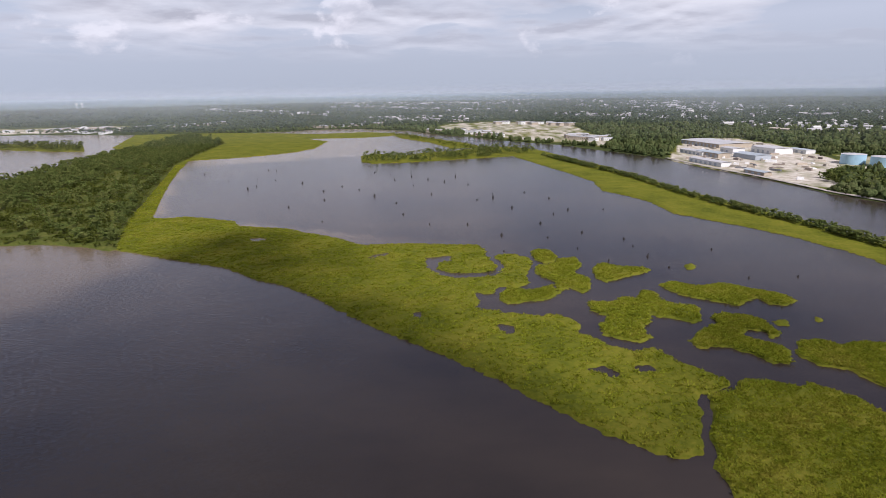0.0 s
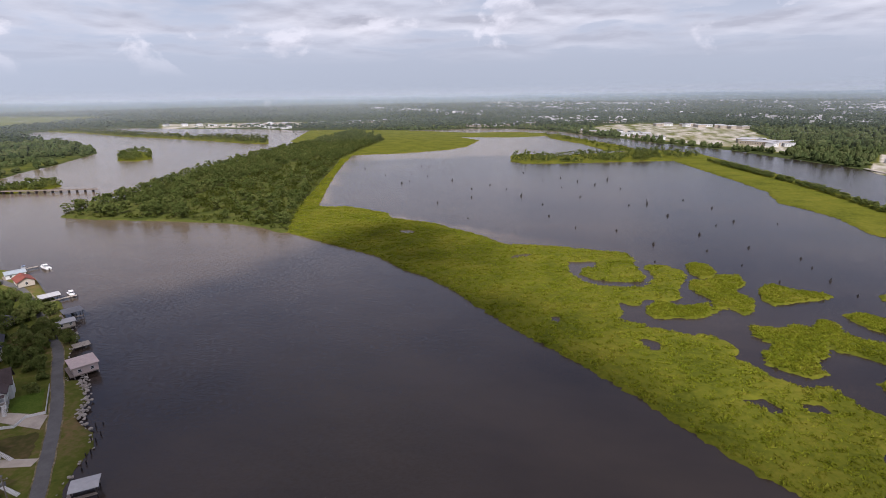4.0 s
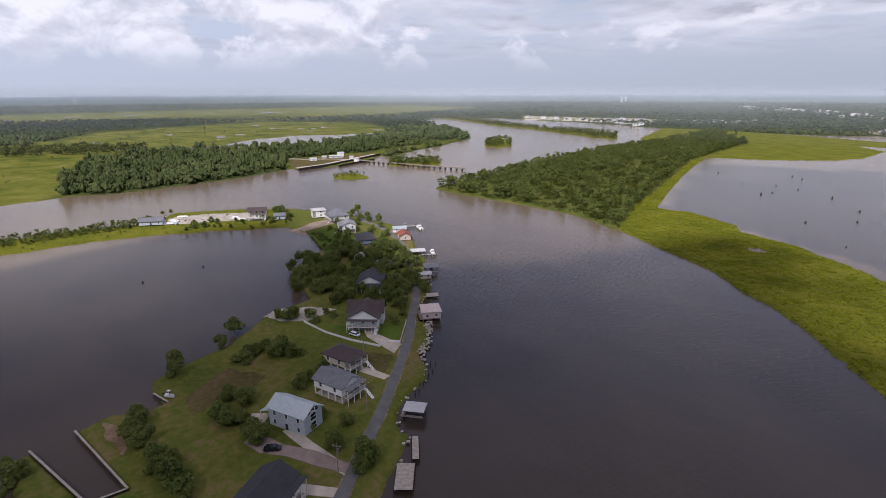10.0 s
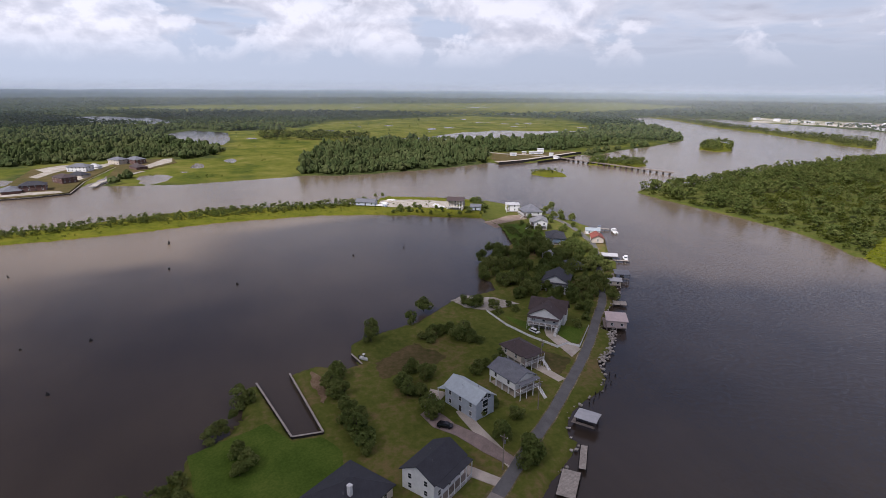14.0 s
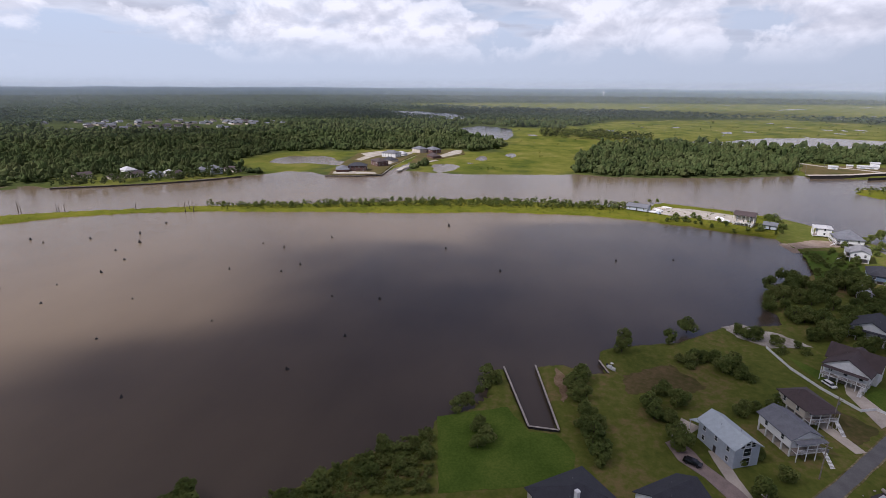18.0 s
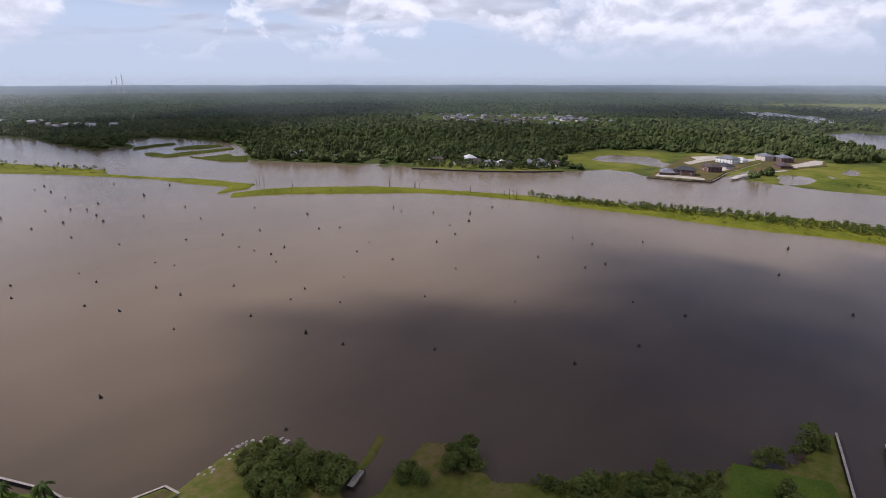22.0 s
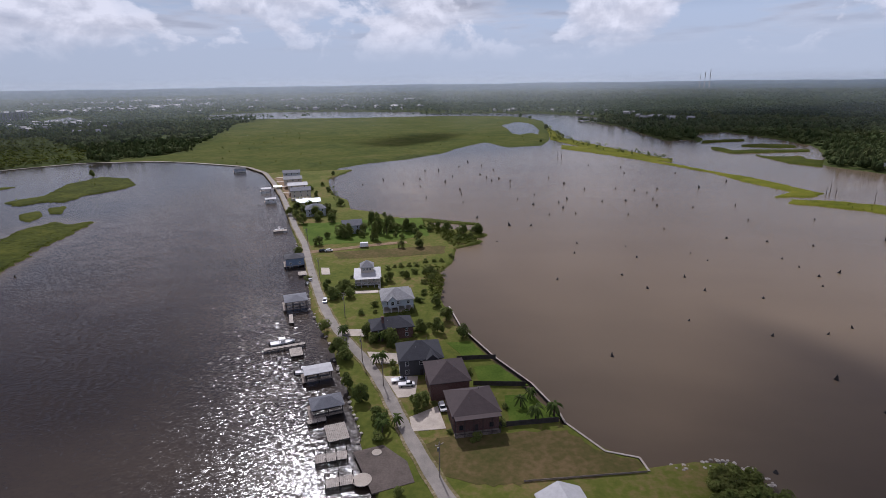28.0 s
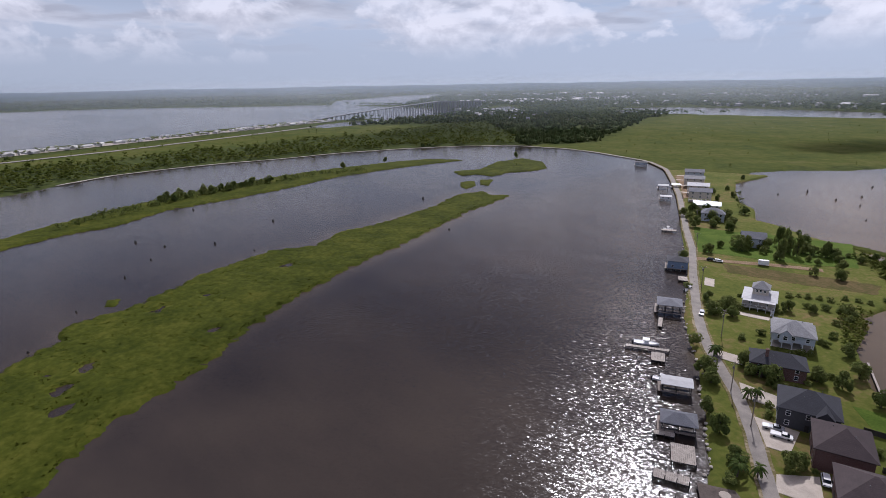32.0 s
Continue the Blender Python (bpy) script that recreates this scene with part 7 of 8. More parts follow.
def stump_mesh(seed):
    r = random.Random(seed)
    b = bmesh.new()
    h = r.uniform(1.1, 2.0)
    lean = Vector((r.uniform(-0.25, 0.25), r.uniform(-0.25, 0.25), h))
    rod(b, (0, 0, -1.5), (0, 0, 0.25), 0.75, 0.5, 9)
    rod(b, (0, 0, 0.2), lean, 0.48, r.uniform(0.18, 0.34), 9)
    for k in range(3):
        a = r.uniform(0, 6.28)
        rod(b, lean * 0.9, lean + Vector((math.cos(a) * 0.2, math.sin(a) * 0.2, r.uniform(0.3, 0.8))), 0.14, 0.03, 5)
    me = bpy.data.meshes.new("tree_stump")
    b.to_mesh(me)
    b.free()
    me.materials.append(STUMP_WOOD)
    return me


STUMPS = [stump_mesh(s) for s in range(5)]
for group, pts in (("stumps in the west bay", apart(ST_I + ST_F + ST_G + ST_A + ST_B + ST_C, 13)), ("stumps in the lagoon", apart(ST_H + ST_D, 16)), ("stumps in the east lagoon", ST_E)):
    for x, y in pts:
        o = new("tree_stump", pick.choice(STUMPS))
        s = pick.uniform(0.7, 1.2) * (1.35 if math.hypot(x, y) > 350 else 1.0)
        o.matrix_basis = pose(x, y, 0, 0, 0, pick.uniform(0, 360)) @ Matrix.Diagonal((s * 1.2, s * 1.2, s * pick.uniform(0.4, 0.75), 1))
        tagged(o, "dark weathered tree stump standing in shallow water", "tree stump", group)

# ---------------------------------------------------------------- rip-rap along the east bank
rocks = []
for s in range(4):
    r = random.Random(s)
    b = bmesh.new()
    bmesh.ops.create_icosphere(b, subdivisions=1, radius=0.7)
    for v in b.verts:
        v.co = Vector((v.co.x * r.uniform(0.7, 1.3), v.co.y * r.uniform(0.7, 1.2), v.co.z * r.uniform(0.4, 0.8)))
    me = bpy.data.meshes.new("rock")
    b.to_mesh(me)
    b.free()
    me.materials.append(ROCK)
    rocks.append(me)
line = np.array(HEN[2:18] + HES[4:])
for (ax, ay), (bx, by) in zip(line, line[1:]):
    L = math.hypot(bx - ax, by - ay)
    if L > 60:
        continue
    for k in range(int(L * 0.42)):
        q = pick.random()
        o = new("rock", pick.choice(rocks))
        s = pick.uniform(0.5, 1.2)
        o.matrix_basis = pose(ax + (bx - ax) * q + pick.uniform(-1.0, 1.0), ay + (by - ay) * q + pick.uniform(-1.0, 1.0), 0.35 + pick.uniform(-0.2, 0.4), 0, 0, pick.uniform(0, 360)) @ Matrix.Diagonal((s, s, s, 1))
        tagged(o, "pale grey rip-rap rock on the river bank", "rock", "rip-rap on the bank")

for (ax, ay), (bx, by) in zip(RIP, RIP[1:]):
    for k in range(30):
        q = pick.random()
        o = new("rock", pick.choice(rocks))
        s = pick.uniform(0.4, 1.0)
        o.matrix_basis = pose(ax + (bx - ax) * q + pick.uniform(-1.6, 1.6), ay + (by - ay) * q + pick.uniform(-1.6, 1.6), 0.7 + pick.uniform(-0.3, 0.4), 0, 0, pick.uniform(0, 360)) @ Matrix.Diagonal((s, s, s, 1))
        tagged(o, "large pale rip-rap rock heaped on the bank", "rock", "rip-rap on the bank")
CORNER = [(-41, -121), (-46, -121), (-53, -124), (-59, -123), (-63, -117)]
for (ax, ay), (bx, by) in zip(CORNER, CORNER[1:]):
    for k in range(16):
        q = pick.random()
        o = new("rock", pick.choice(rocks))
        s = pick.uniform(0.5, 1.0)
        o.matrix_basis = pose(ax + (bx - ax) * q + pick.uniform(-1.3, 1.3), ay + (by - ay) * q + pick.uniform(-1.3, 1.3), 0.9 + pick.uniform(-0.3, 0.3), 0, 0, pick.uniform(0, 360)) @ Matrix.Diagonal((s, s, s, 1))
        tagged(o, "pale rock heaped at the grassy corner of the bay", "rock", "rip-rap on the bank")
for x, y in PIL:
    h = pick.uniform(0.9, 1.8)
    o = part("piling", rod(bmesh.new(), (0, 0, -2), (pick.uniform(-0.15, 0.15), pick.uniform(-0.15, 0.15), h), 0.2, 0.17, 8), DARK_TIMBER, None)
    o.location = (x, y, 0)
    tagged(o, "old dark piling of a vanished pier in the river", "piling", "old pier pilings")

# ---------------------------------------------------------------- round pads on the gravel lot
for x, y, r_ in ((36.0, -106.5, 2.4), (35.0, -117.0, 1.3)):
    b = bmesh.new()
    bmesh.ops.create_cone(b, cap_ends=True, segments=28, radius1=r_, radius2=r_, depth=0.2)
    o = part("concrete_pad", b, CONCRETE, None)
    o.location = (x, y, GZ + 0.2)
    tagged(o, "round pale concrete pad on the gravel lot", "concrete pad", "round pads")

# ---------------------------------------------------------------- reeds
def tuft_template(seed):
    r = np.random.RandomState(seed)
    vs, fs = [], []
    for k in range(9):
        a, d = r.uniform(0, 6.28), r.uniform(0, 0.6)
        c = np.array([math.cos(a) * d, math.sin(a) * d, 0])
        t = r.uniform(0, 6.28)
        u = np.array([math.cos(t), math.sin(t), 0]) * r.uniform(0.16, 0.3)
        tip = c + np.array([r.uniform(-0.35, 0.35), r.uniform(-0.35, 0.35), r.uniform(0.6, 1.1)])
        b = len(vs)
        vs += [c - u, c + u, tip]
        fs.append((b, b + 1, b + 2))
    return np.array(vs), np.array(fs)


TUFTS = [tuft_template(s) for s in range(4)]
rows, green_rows = [], []
for ring, count in ((RIVER_MARSH, 120000), (M2, 12000), (R2 + R3, 61000), (I4, 1500), (I5, 900), (I6, 3000), (I7, 2600), (I8, 3200), (I9, 3000), (I2, 900), (I3, 500)):
    x, y = scatter(ring, count, count, 1.0)
    ok = np.ones(len(x), bool)
    if count == 61000:
        for pool in REED_POOLS:
            ok &= inside_distance(x, y, pool) < -0.5
    if ring is RIVER_MARSH:
        for pool in (H1, H2, H3, H4, H5, H6, H7):
            ok &= inside_distance(x, y, pool) < -0.5
    clump = ripple(x, y, 23, 4) + ripple(x, y, 7, 5) > -1.7
    x, y = x[ok & clump], y[ok & clump]
    (green_rows if count == 61000 else rows).append(sized(x, y, 0.75, *((0.12, 0.3) if count == 61000 else (0.35, 0.75)), count + 1, 3.0 if count == 61000 else 3.4))
spread("reeds", np.concatenate(rows), TUFTS, TUFT, "tall yellow-green marsh reeds in uneven tufts", "reeds")
spread("reeds", np.concatenate(green_rows), TUFTS, BACKLIT_TUFT, "tall reeds on the river island in a darker backlit tone", "reeds")

# ---------------------------------------------------------------- woods
B_S1 = [(141, 809), (163, 722), (193, 621), (205, 560), (215, 486), (230, 418), (246, 371), (256, 330), (261, 305), (276, 244), (285, 253), (269, 315), (263, 339), (253, 381), (236, 428), (219, 497), (210, 575), (197, 635), (169, 745)]
B_ST = [(-383, -259), (-386, -214), (-396, -173), (-411, -119), (-424, -58), (-429, 8), (-437, 79), (-462, 84), (-460, 9), (-449, -61), (-435, -125), (-414, -181), (-400, -221), (-395, -266)]
B_R1 = [(442, -37), (460, -75), (484, -121), (498, -173), (509, -234), (520, -278), (505, -332), (530, -342), (544, -251), (533, -186), (515, -130), (493, -81), (467, -40)]
WB1 = [(-1062, 0), (-996, 187), (-1086, 210), (-1167, 128), (-1184, 2)]
SCR1 = [(66, -360), (48, -347), (40, -343), (25, -340), (19, -334), (31, -325), (21, -318), (24, -313), (36.8, -300), (42.3, -315.2), (51.1, -327), (61.1, -342.5)]
SCR2 = [(48.9, -262.7), (37.4, -265.6), (33.5, -247.6), (31.9, -219.5), (25.1, -201.3), (33, -207.2), (40.8, -231.9)]
SCR3 = [(180, -508), (146, -431), (134, -404), (143, -410), (166, -453)]
bands = []
for ring, n, lo, hi in ((B_S1, 520, 3.5, 6.5), (S2, 420, 4, 8), (B_ST, 620, 2.0, 4.5), (B_R1, 420, 1.6, 3.8), (IS1, 110, 6, 10), (IS2, 130, 5, 8), (IS3, 30, 2, 5), (ST3, 120, 3, 6)):
    x, y = fill(ring, n, n + 1, 0.3)
    bands.append(sized(x, y, 0.6, lo, hi, n + 2, 1.2))
spread("thicket", np.concatenate(bands), MID_CROWNS, LEAF, "low dense thicket along the marsh strips", "thicket")
bands = []
for ring, n, lo, hi in ((SP1, 700, 5, 10), (WB1, 320, 7, 12), (S3, 180, 3, 5), (B_ST, 500, 1.2, 2.5), (ST, 500, 0.9, 1.8), (B_S1, 400, 1.5, 3)):
    x, y = fill(ring, n, n + 3, 0.5)
    bands.append(sized(x, y, 0.6, lo, hi, n + 4, 1.4))
spread("underbrush", np.concatenate(bands), FAR_CROWNS, SCRUB, "bright low brush along the marsh strips", "brush")
x, y = scatter(FO, 16000, 71, 0.5)
k = inside_distance(x, y, FO) < 9
spread("shore_scrub", sized(x[k], y[k], 0.6, 2.0, 5.0, 72, 1.3), FAR_CROWNS, SCRUB, "bright low scrub along the wooded point", "scrub")

rows = []
for ring, n, lo, hi in ((CNW, 900, 2, 6), (CN9, 300, 3, 7), (CGM, 260, 1.5, 4), (CEA, 900, 2, 5), (R4, 60, 1.5, 3), (SCR1, 500, 1.5, 3.5), (SCR2, 260, 1.5, 3.5), (SCR3, 160, 1.5, 3)):
    x, y = scatter(ring, n, n + 5, 5 if n > 500 else 0.5)
    k = ripple(x, y, 130, 31) + 0.6 * ripple(x, y, 45, 32) > (0.25 if n not in (500, 260, 160) else -1)
    rows.append(sized(x[k], y[k], 0.9, lo, hi, n + 6, 1.3))
spread("marsh_shrubs", np.concatenate(rows), FAR_CROWNS, SCRUB, "scattered shrubs and small trees in the marsh", "shrubs")


def snag(x, y, h):
    t = thing("dead_tree", x, y, 0.3, pick.uniform(0, 360), "bare dead cypress standing on the marsh strip", "dead tree", "dead trees")
    b = rod(bmesh.new(), (0, 0, -1), (0.2, 0, h), 0.35, 0.08)
    part("trunk", b, BARK, t)
    b = bmesh.new()
    for k in range(6):
        a, z = pick.uniform(0, 6.28), h * pick.uniform(0.5, 0.9)
        rod(b, (0.1, 0, z), (math.cos(a) * 1.2, math.sin(a) * 1.2, z + pick.uniform(0.2, 1.2)), 0.09, 0.02, 5)
    part("branch", b, BARK, t)


DEAD = [(-261, -480), (-274, -451), (-339, -386), (-344, -357), (-344, -355), (-363, -305), (-370, -273), (-373, -266), (-54, -698), (-254, -481), (-333, -377), (-344, -350), (-366, -265), (-369, -260), (-262, -491), (-50, -710)]
for x, y in DEAD:
    snag(x, y, pick.uniform(5, 9))


def field(x, y):
    """Where woods grow on the mainland: 1 in woods, 0 in water, marsh or built land."""
    s = np.full(x.shape, 1e9)
    for ring in WATERS:
        s = np.minimum(s, -inside_distance(x, y, ring) - (14 if ring in (PO2, PO4, PO6) else 0))
    for ring in (CGM, CNW, CLR, CN9, CM2, CFF, CEA):
        s = np.minimum(s, -inside_distance(x, y, ring) + 14 * ripple(x, y, 120, 3))
    for ring in (CIN, CSD, CLK, CBK, CRR, CT2, CT3, CT4, CT5):
        s = np.minimum(s, -inside_distance(x, y, ring))
    return s


def ring_scatter(r0, r1, step, seed):
    """Even jittered places between two distances, round all seen sides."""
    out = []
    r = np.random.RandomState(seed)
    q = r0
    while q < r1:
        st = step(q)
        n = int(radians(315) * q / st)
        a = np.radians(-45) + np.radians(315) * (np.arange(n) + r.uniform(0, 1, n)) / n
        d = q + r.uniform(-0.5, 0.5, n) * st
        out.append(np.stack([-np.sin(a) * d, np.cos(a) * d], -1))
        q += st
    p = np.concatenate(out)
    return p[:, 0], p[:, 1]


x, y = ring_scatter(420, 1500, lambda q: 8.2 if q < 900 else 12.0, 5)
k = field(x, y) > 4
thin = ripple(x, y, 210, 9) > -0.75
x, y = x[k & thin], y[k & thin]
tall = sized(x, y, 0.8, 6, 13, 6, 1.2)
tall[::5, 3] *= 1.45
tall[1::6, 3] *= 0.65
tall[::7, 4] *= 0.75
near = np.hypot(x, y) < 1000
LOWW = [(600, 80), (700, -240), (640, -520), (540, -650), (900, -930), (1110, -650), (990, -100), (880, 80)]
scrubby = inside_distance(x, y, LOWW) > 0
gaps = scrubby & (ripple(x, y, 60, 61) < -0.6)
tall[scrubby, 3] *= 0.55
tall[scrubby, 4] *= 0.95
spread("low_woods", tall[scrubby & ~gaps], FAR_CROWNS, SCRUB, "low olive scrub along the eastern bank", "scrub")
tall, near = tall[~scrubby], near[~scrubby]
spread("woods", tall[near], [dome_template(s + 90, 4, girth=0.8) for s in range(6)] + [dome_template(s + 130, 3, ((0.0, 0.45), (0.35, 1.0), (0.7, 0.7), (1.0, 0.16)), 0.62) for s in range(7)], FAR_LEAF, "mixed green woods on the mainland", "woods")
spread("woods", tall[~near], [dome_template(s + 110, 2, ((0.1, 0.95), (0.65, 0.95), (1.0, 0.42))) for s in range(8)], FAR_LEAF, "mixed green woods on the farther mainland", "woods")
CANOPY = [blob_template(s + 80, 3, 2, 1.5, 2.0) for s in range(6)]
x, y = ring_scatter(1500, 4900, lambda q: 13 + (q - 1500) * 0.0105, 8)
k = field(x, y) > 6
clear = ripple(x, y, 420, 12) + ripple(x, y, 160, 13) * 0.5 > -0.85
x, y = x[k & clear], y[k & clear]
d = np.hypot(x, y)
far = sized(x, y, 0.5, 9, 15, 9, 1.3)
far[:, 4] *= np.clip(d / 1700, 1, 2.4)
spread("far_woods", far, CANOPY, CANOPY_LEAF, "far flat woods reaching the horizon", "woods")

# ---------------------------------------------------------------- far buildings
def far_kind(L, W, H, rise, wall, roof, label):
    t = thing("far_building", 0, 0, -200, 0, label, "building", "buildings across the water")
    part("wall", boxes((-L / 2, L / 2, -W / 2, W / 2, -2.5, H)), wall, t)
    part("roof", roof_mesh(L, W, H + 0.3, rise, "gable" if rise > 0.8 else "hip", 0.4, 0.25), roof, t)
    b = bmesh.new()
    for i in range(max(2, int(L / 4))):
        q = -L / 2 + 2 + 4 * i
        if q + 1 < L / 2:
            box(b, q - 0.6, q + 0.6, -W / 2 - 0.05, W / 2 + 0.05, H * 0.45, H * 0.45 + 1.3)
    part("window_row", b, GLASS, t)
    return t


FAR = [
    far_kind(14, 9, 3.4, 2.4, WHITE, GREY_ROOF, "white house with grey roof among far trees"),
    far_kind(16, 10, 3.6, 2.6, CREAM, BROWN_ROOF, "cream house with brown roof among far trees"),
    far_kind(26, 14, 5.5, 0.6, WHITE, WHITE_METAL, "white low commercial building with pale roof"),
    far_kind(40, 18, 6.5, 0.7, TAN_WALL, WHITE_METAL, "long tan warehouse with white roof"),
    far_kind(18, 11, 6.2, 2.6, WHITE, PALE_ROOF, "two-storey white house across the water"),
    far_kind(15, 11, 3.6, 3.2, TAN_WALL, GREY_ROOF, "tan suburban house with grey shingle roof"),
]
FB0 = [(-16, 1345), (115, 1137), (158, 1571), (343, 1470), (-340, 1504), (-191, 1613), (-826, 1647), (-707, 1750), (-1075, 1545), (-842, 1415), (246, 1097), (309, 1023)]
FB0B = [(-1267, 3289), (-516, 2299), (-660, 3615), (280, 2317), (444, 1997), (701, 1643), (774, 1355), (882, 1092), (-158, 1917), (33, 1722)]
FB0C = [(585, 4865), (1614, 2019), (-878, 4821), (420, 3484), (944, 2924), (1141, 1419)]
FB9 = [(-1368, 1501), (-935, 1628), (-903, 1608), (-710, 1796), (-326, 1487), (-190, 1722)]
FB20 = [(-998, -1028), (-1078, -668), (-1280, -793), (-1254, -635), (-1123, -1155), (-1242, -769)]
FB20B = [(-470, -493), (-490, -395), (-525, -366), (-551, -329), (-376, -627), (-403, -564), (-500, -403), (-511, -356)]
FB28 = [(1346, -1277), (939, -1102), (2570, -2462), (1758, -3175), (67, -1690), (-281, -1373), (1802, -1719), (1448, -2275)]
FB32 = [(1109, -1860), (353, -1990), (1643, -1660), (1447, -2423), (1532, -2846), (531, -2946)]


def string(pts, per, kinds, seed, spread_m):
    r = random.Random(seed)
    for (ax, ay), (bx, by) in zip(pts[::2], pts[1::2]):
        for k in range(per):
            q = (k + r.random()) / per
            d = math.hypot(ax, ay)
            o = copy_thing(FAR[r.choice(kinds)], pose(ax + (bx - ax) * q + r.uniform(-1, 1) * spread_m, ay + (by - ay) * q + r.uniform(-1, 1) * spread_m, 1.0, 0, 0, r.uniform(0, 180)))


string(FB0, 11, (2, 3, 3, 4), 1, 25)
string(FB0B, 14, (0, 1, 2, 4, 3), 2, 90)
string(FB9, 9, (2, 3, 4), 3, 20)
string(FB20, 26, (0, 1, 5, 5), 4, 75)
string(FB20B, 2, (0, 4, 1), 5, 10)
for o in FAR:
    for c in list(o.children_recursive):
        bpy.data.objects.remove(c)
    bpy.data.objects.remove(o)


PALE_WALL = plain("pale_town_walls", (0.46, 0.45, 0.43), 0.7, 0, 0.3, 0.004, 0.02)
# roofs of the far towns, too small to tell apart
hv, hf = [], []
for sx, sy, sz in ((-1, -1, 0), (1, -1, 0), (1, 1, 0), (-1, 1, 0), (-1, -1, 1), (1, -1, 1), (1, 1, 1), (-1, 1, 1), (-1, 0, 1.5), (1, 0, 1.5)):
    hv.append((sx * 0.5, sy * 0.32, sz))
hf = [(0, 1, 5, 4), (2, 3, 7, 6), (4, 5, 9, 8), (6, 7, 8, 9), (1, 2, 6, 5), (3, 0, 4, 7), (5, 6, 9, 9), (7, 4, 8, 8)]
hf = [f for f in hf if len(set(f)) == 4]
TOWN = [(np.array(hv), np.array(hf))]
tr = np.random.RandomState(3)
rows = []
for pts, per, wide in ((FB0C, 120, 280), (FB28, 55, 130), (FB32, 45, 170), (FB0B, 45, 130)):
    for (ax, ay), (bx, by) in zip(pts[::2], pts[1::2]):
        q = tr.uniform(0, 1, per)
        L = tr.choice([8, 12, 16, 26, 50], per, p=[0.35, 0.3, 0.2, 0.11, 0.04])
        rows.append(np.stack([ax + (bx - ax) * q + tr.uniform(-1, 1, per) * wide, ay + (by - ay) * q + tr.uniform(-1, 1, per) * wide, np.full(per, 4.0), tr.uniform(4, 7, per), L, tr.uniform(0, 3.14, per)], -1))
rows = np.concatenate(rows)
rows = rows[(field(rows[:, 0], rows[:, 1]) > 15) & (np.hypot(rows[:, 0], rows[:, 1]) < 4850)]
spread("town_buildings", rows, TOWN, PALE_WALL, "pale roofs and walls of the far town among trees", "buildings")


def shed(x, y, yaw, L, W, H, wall, roof, label, rise=1.2):
    t = thing("warehouse", x, y, 1.0, yaw, label, "warehouse", "warehouses on the far bank")
    part("wall", boxes((-L / 2, L / 2, -W / 2, W / 2, -1, H)), wall, t)
    part("roof", roof_mesh(L, W, H + 0.3, rise, "gable", 0.5, 0.3), roof, t)
    for i in range(int(L / 9)):
        q = -L / 2 + 5 + 9 * i
        part("loading_door", boxes((q - 2, q + 2, -W / 2 - 0.08, -W / 2 - 0.004, 0, min(4.5, H * 0.75))), GREY_SIDING, t)


IND = [(450, 902), (365, 784), (375, 755), (334, 678), (473, 783), (421, 791), (693, 1118), (513, 777), (346, 592), (413, 725)]
QUAY = -78
for (x, y), (yaw, L, W, H, wl, rf, lb) in zip(IND, (
    (QUAY+0, 95, 60, 6, TAN_WALL, WHITE_METAL, "very large pale-roofed warehouse"),
    (QUAY+0, 50, 16, 5, WHITE, WHITE_METAL, "long white shed by the quay"),
    (QUAY+0, 46, 18, 6, TAN_WALL, METAL_ROOF, "grey-roofed shed in the yard"),
    (QUAY+0, 60, 14, 5, WHITE, WHITE_METAL, "long white-roofed shed at the quay edge"),
    (QUAY+0, 44, 30, 8, WHITE, WHITE_METAL, "white gabled warehouse in the yard"),
    (QUAY+0, 26, 20, 7, WHITE, WHITE_METAL, "small white gabled warehouse"),
    (QUAY+0, 50, 26, 8, TAN_WALL, TAN_WALL, "tan flat-roofed block behind the yard"),
    (QUAY+0, 30, 16, 5, WHITE, METAL_ROOF, "white shed beside the road"),
    (QUAY+0, 30, 10, 3.5, TAN_WALL, METAL_ROOF, "low store by the quay"),
    (QUAY+0, 40, 24, 6, GREY_SIDING, METAL_ROOF, "grey industrial shed in the yard"),
)):
    shed(x, y, yaw, L, W, H, wl, rf, lb)
heap_r = random.Random(4)
# stacks of material added at random places as yard clutter
hx, hy = scatter(CIN, 260, 31, 12)
for x, y in list(zip(hx, hy))[:90]:
    b = bmesh.new()
    L, W, H = heap_r.uniform(4, 14), heap_r.uniform(2, 5), heap_r.uniform(1, 3)
    box(b, -L / 2, L / 2, -W / 2, W / 2, 0, H)
    for v in b.verts:
        if v.co.z > 0.5:
            v.co.x *= 0.85
            v.co.y *= 0.7
    o = part("storage_crate", b, heap_r.choice((TIMBER, SAND, STEEL, TAN_WALL, WHITE)), None)
    o.matrix_basis = pose(x, y, 1.0, 0, 0, heap_r.uniform(0, 180))
    tagged(o, "stack of building material in the pale yard", "storage crate", "crates in the yard")
for x, y in ((499.6, 659.7), (513.8, 630.0)):
    t = thing("storage_tank", x, y, 0.8, 0, "pale blue cylindrical storage tank with shallow cone roof", "storage tank", "storage tanks")
    part("shell", rod(bmesh.new(), (0, 0, 0), (0, 0, 12), 13, 13, 40), TANK_BLUE, t)
    part("cone_roof", rod(bmesh.new(), (0, 0, 12.004), (0, 0, 13.4), 13.2, 0.6, 40), WHITE_METAL, t)
    part("ladder", boxes((13.0, 13.25, -0.3, 0.3, 0, 12.6)), STEEL, t)

# subdivision houses on the far bank
LOT = [(-549, -222), (-582, -229), (-739, -251), (-769, -230), (-741, -167), (-683, -171), (-627, -173), (-566, -168), (-555, -189)]
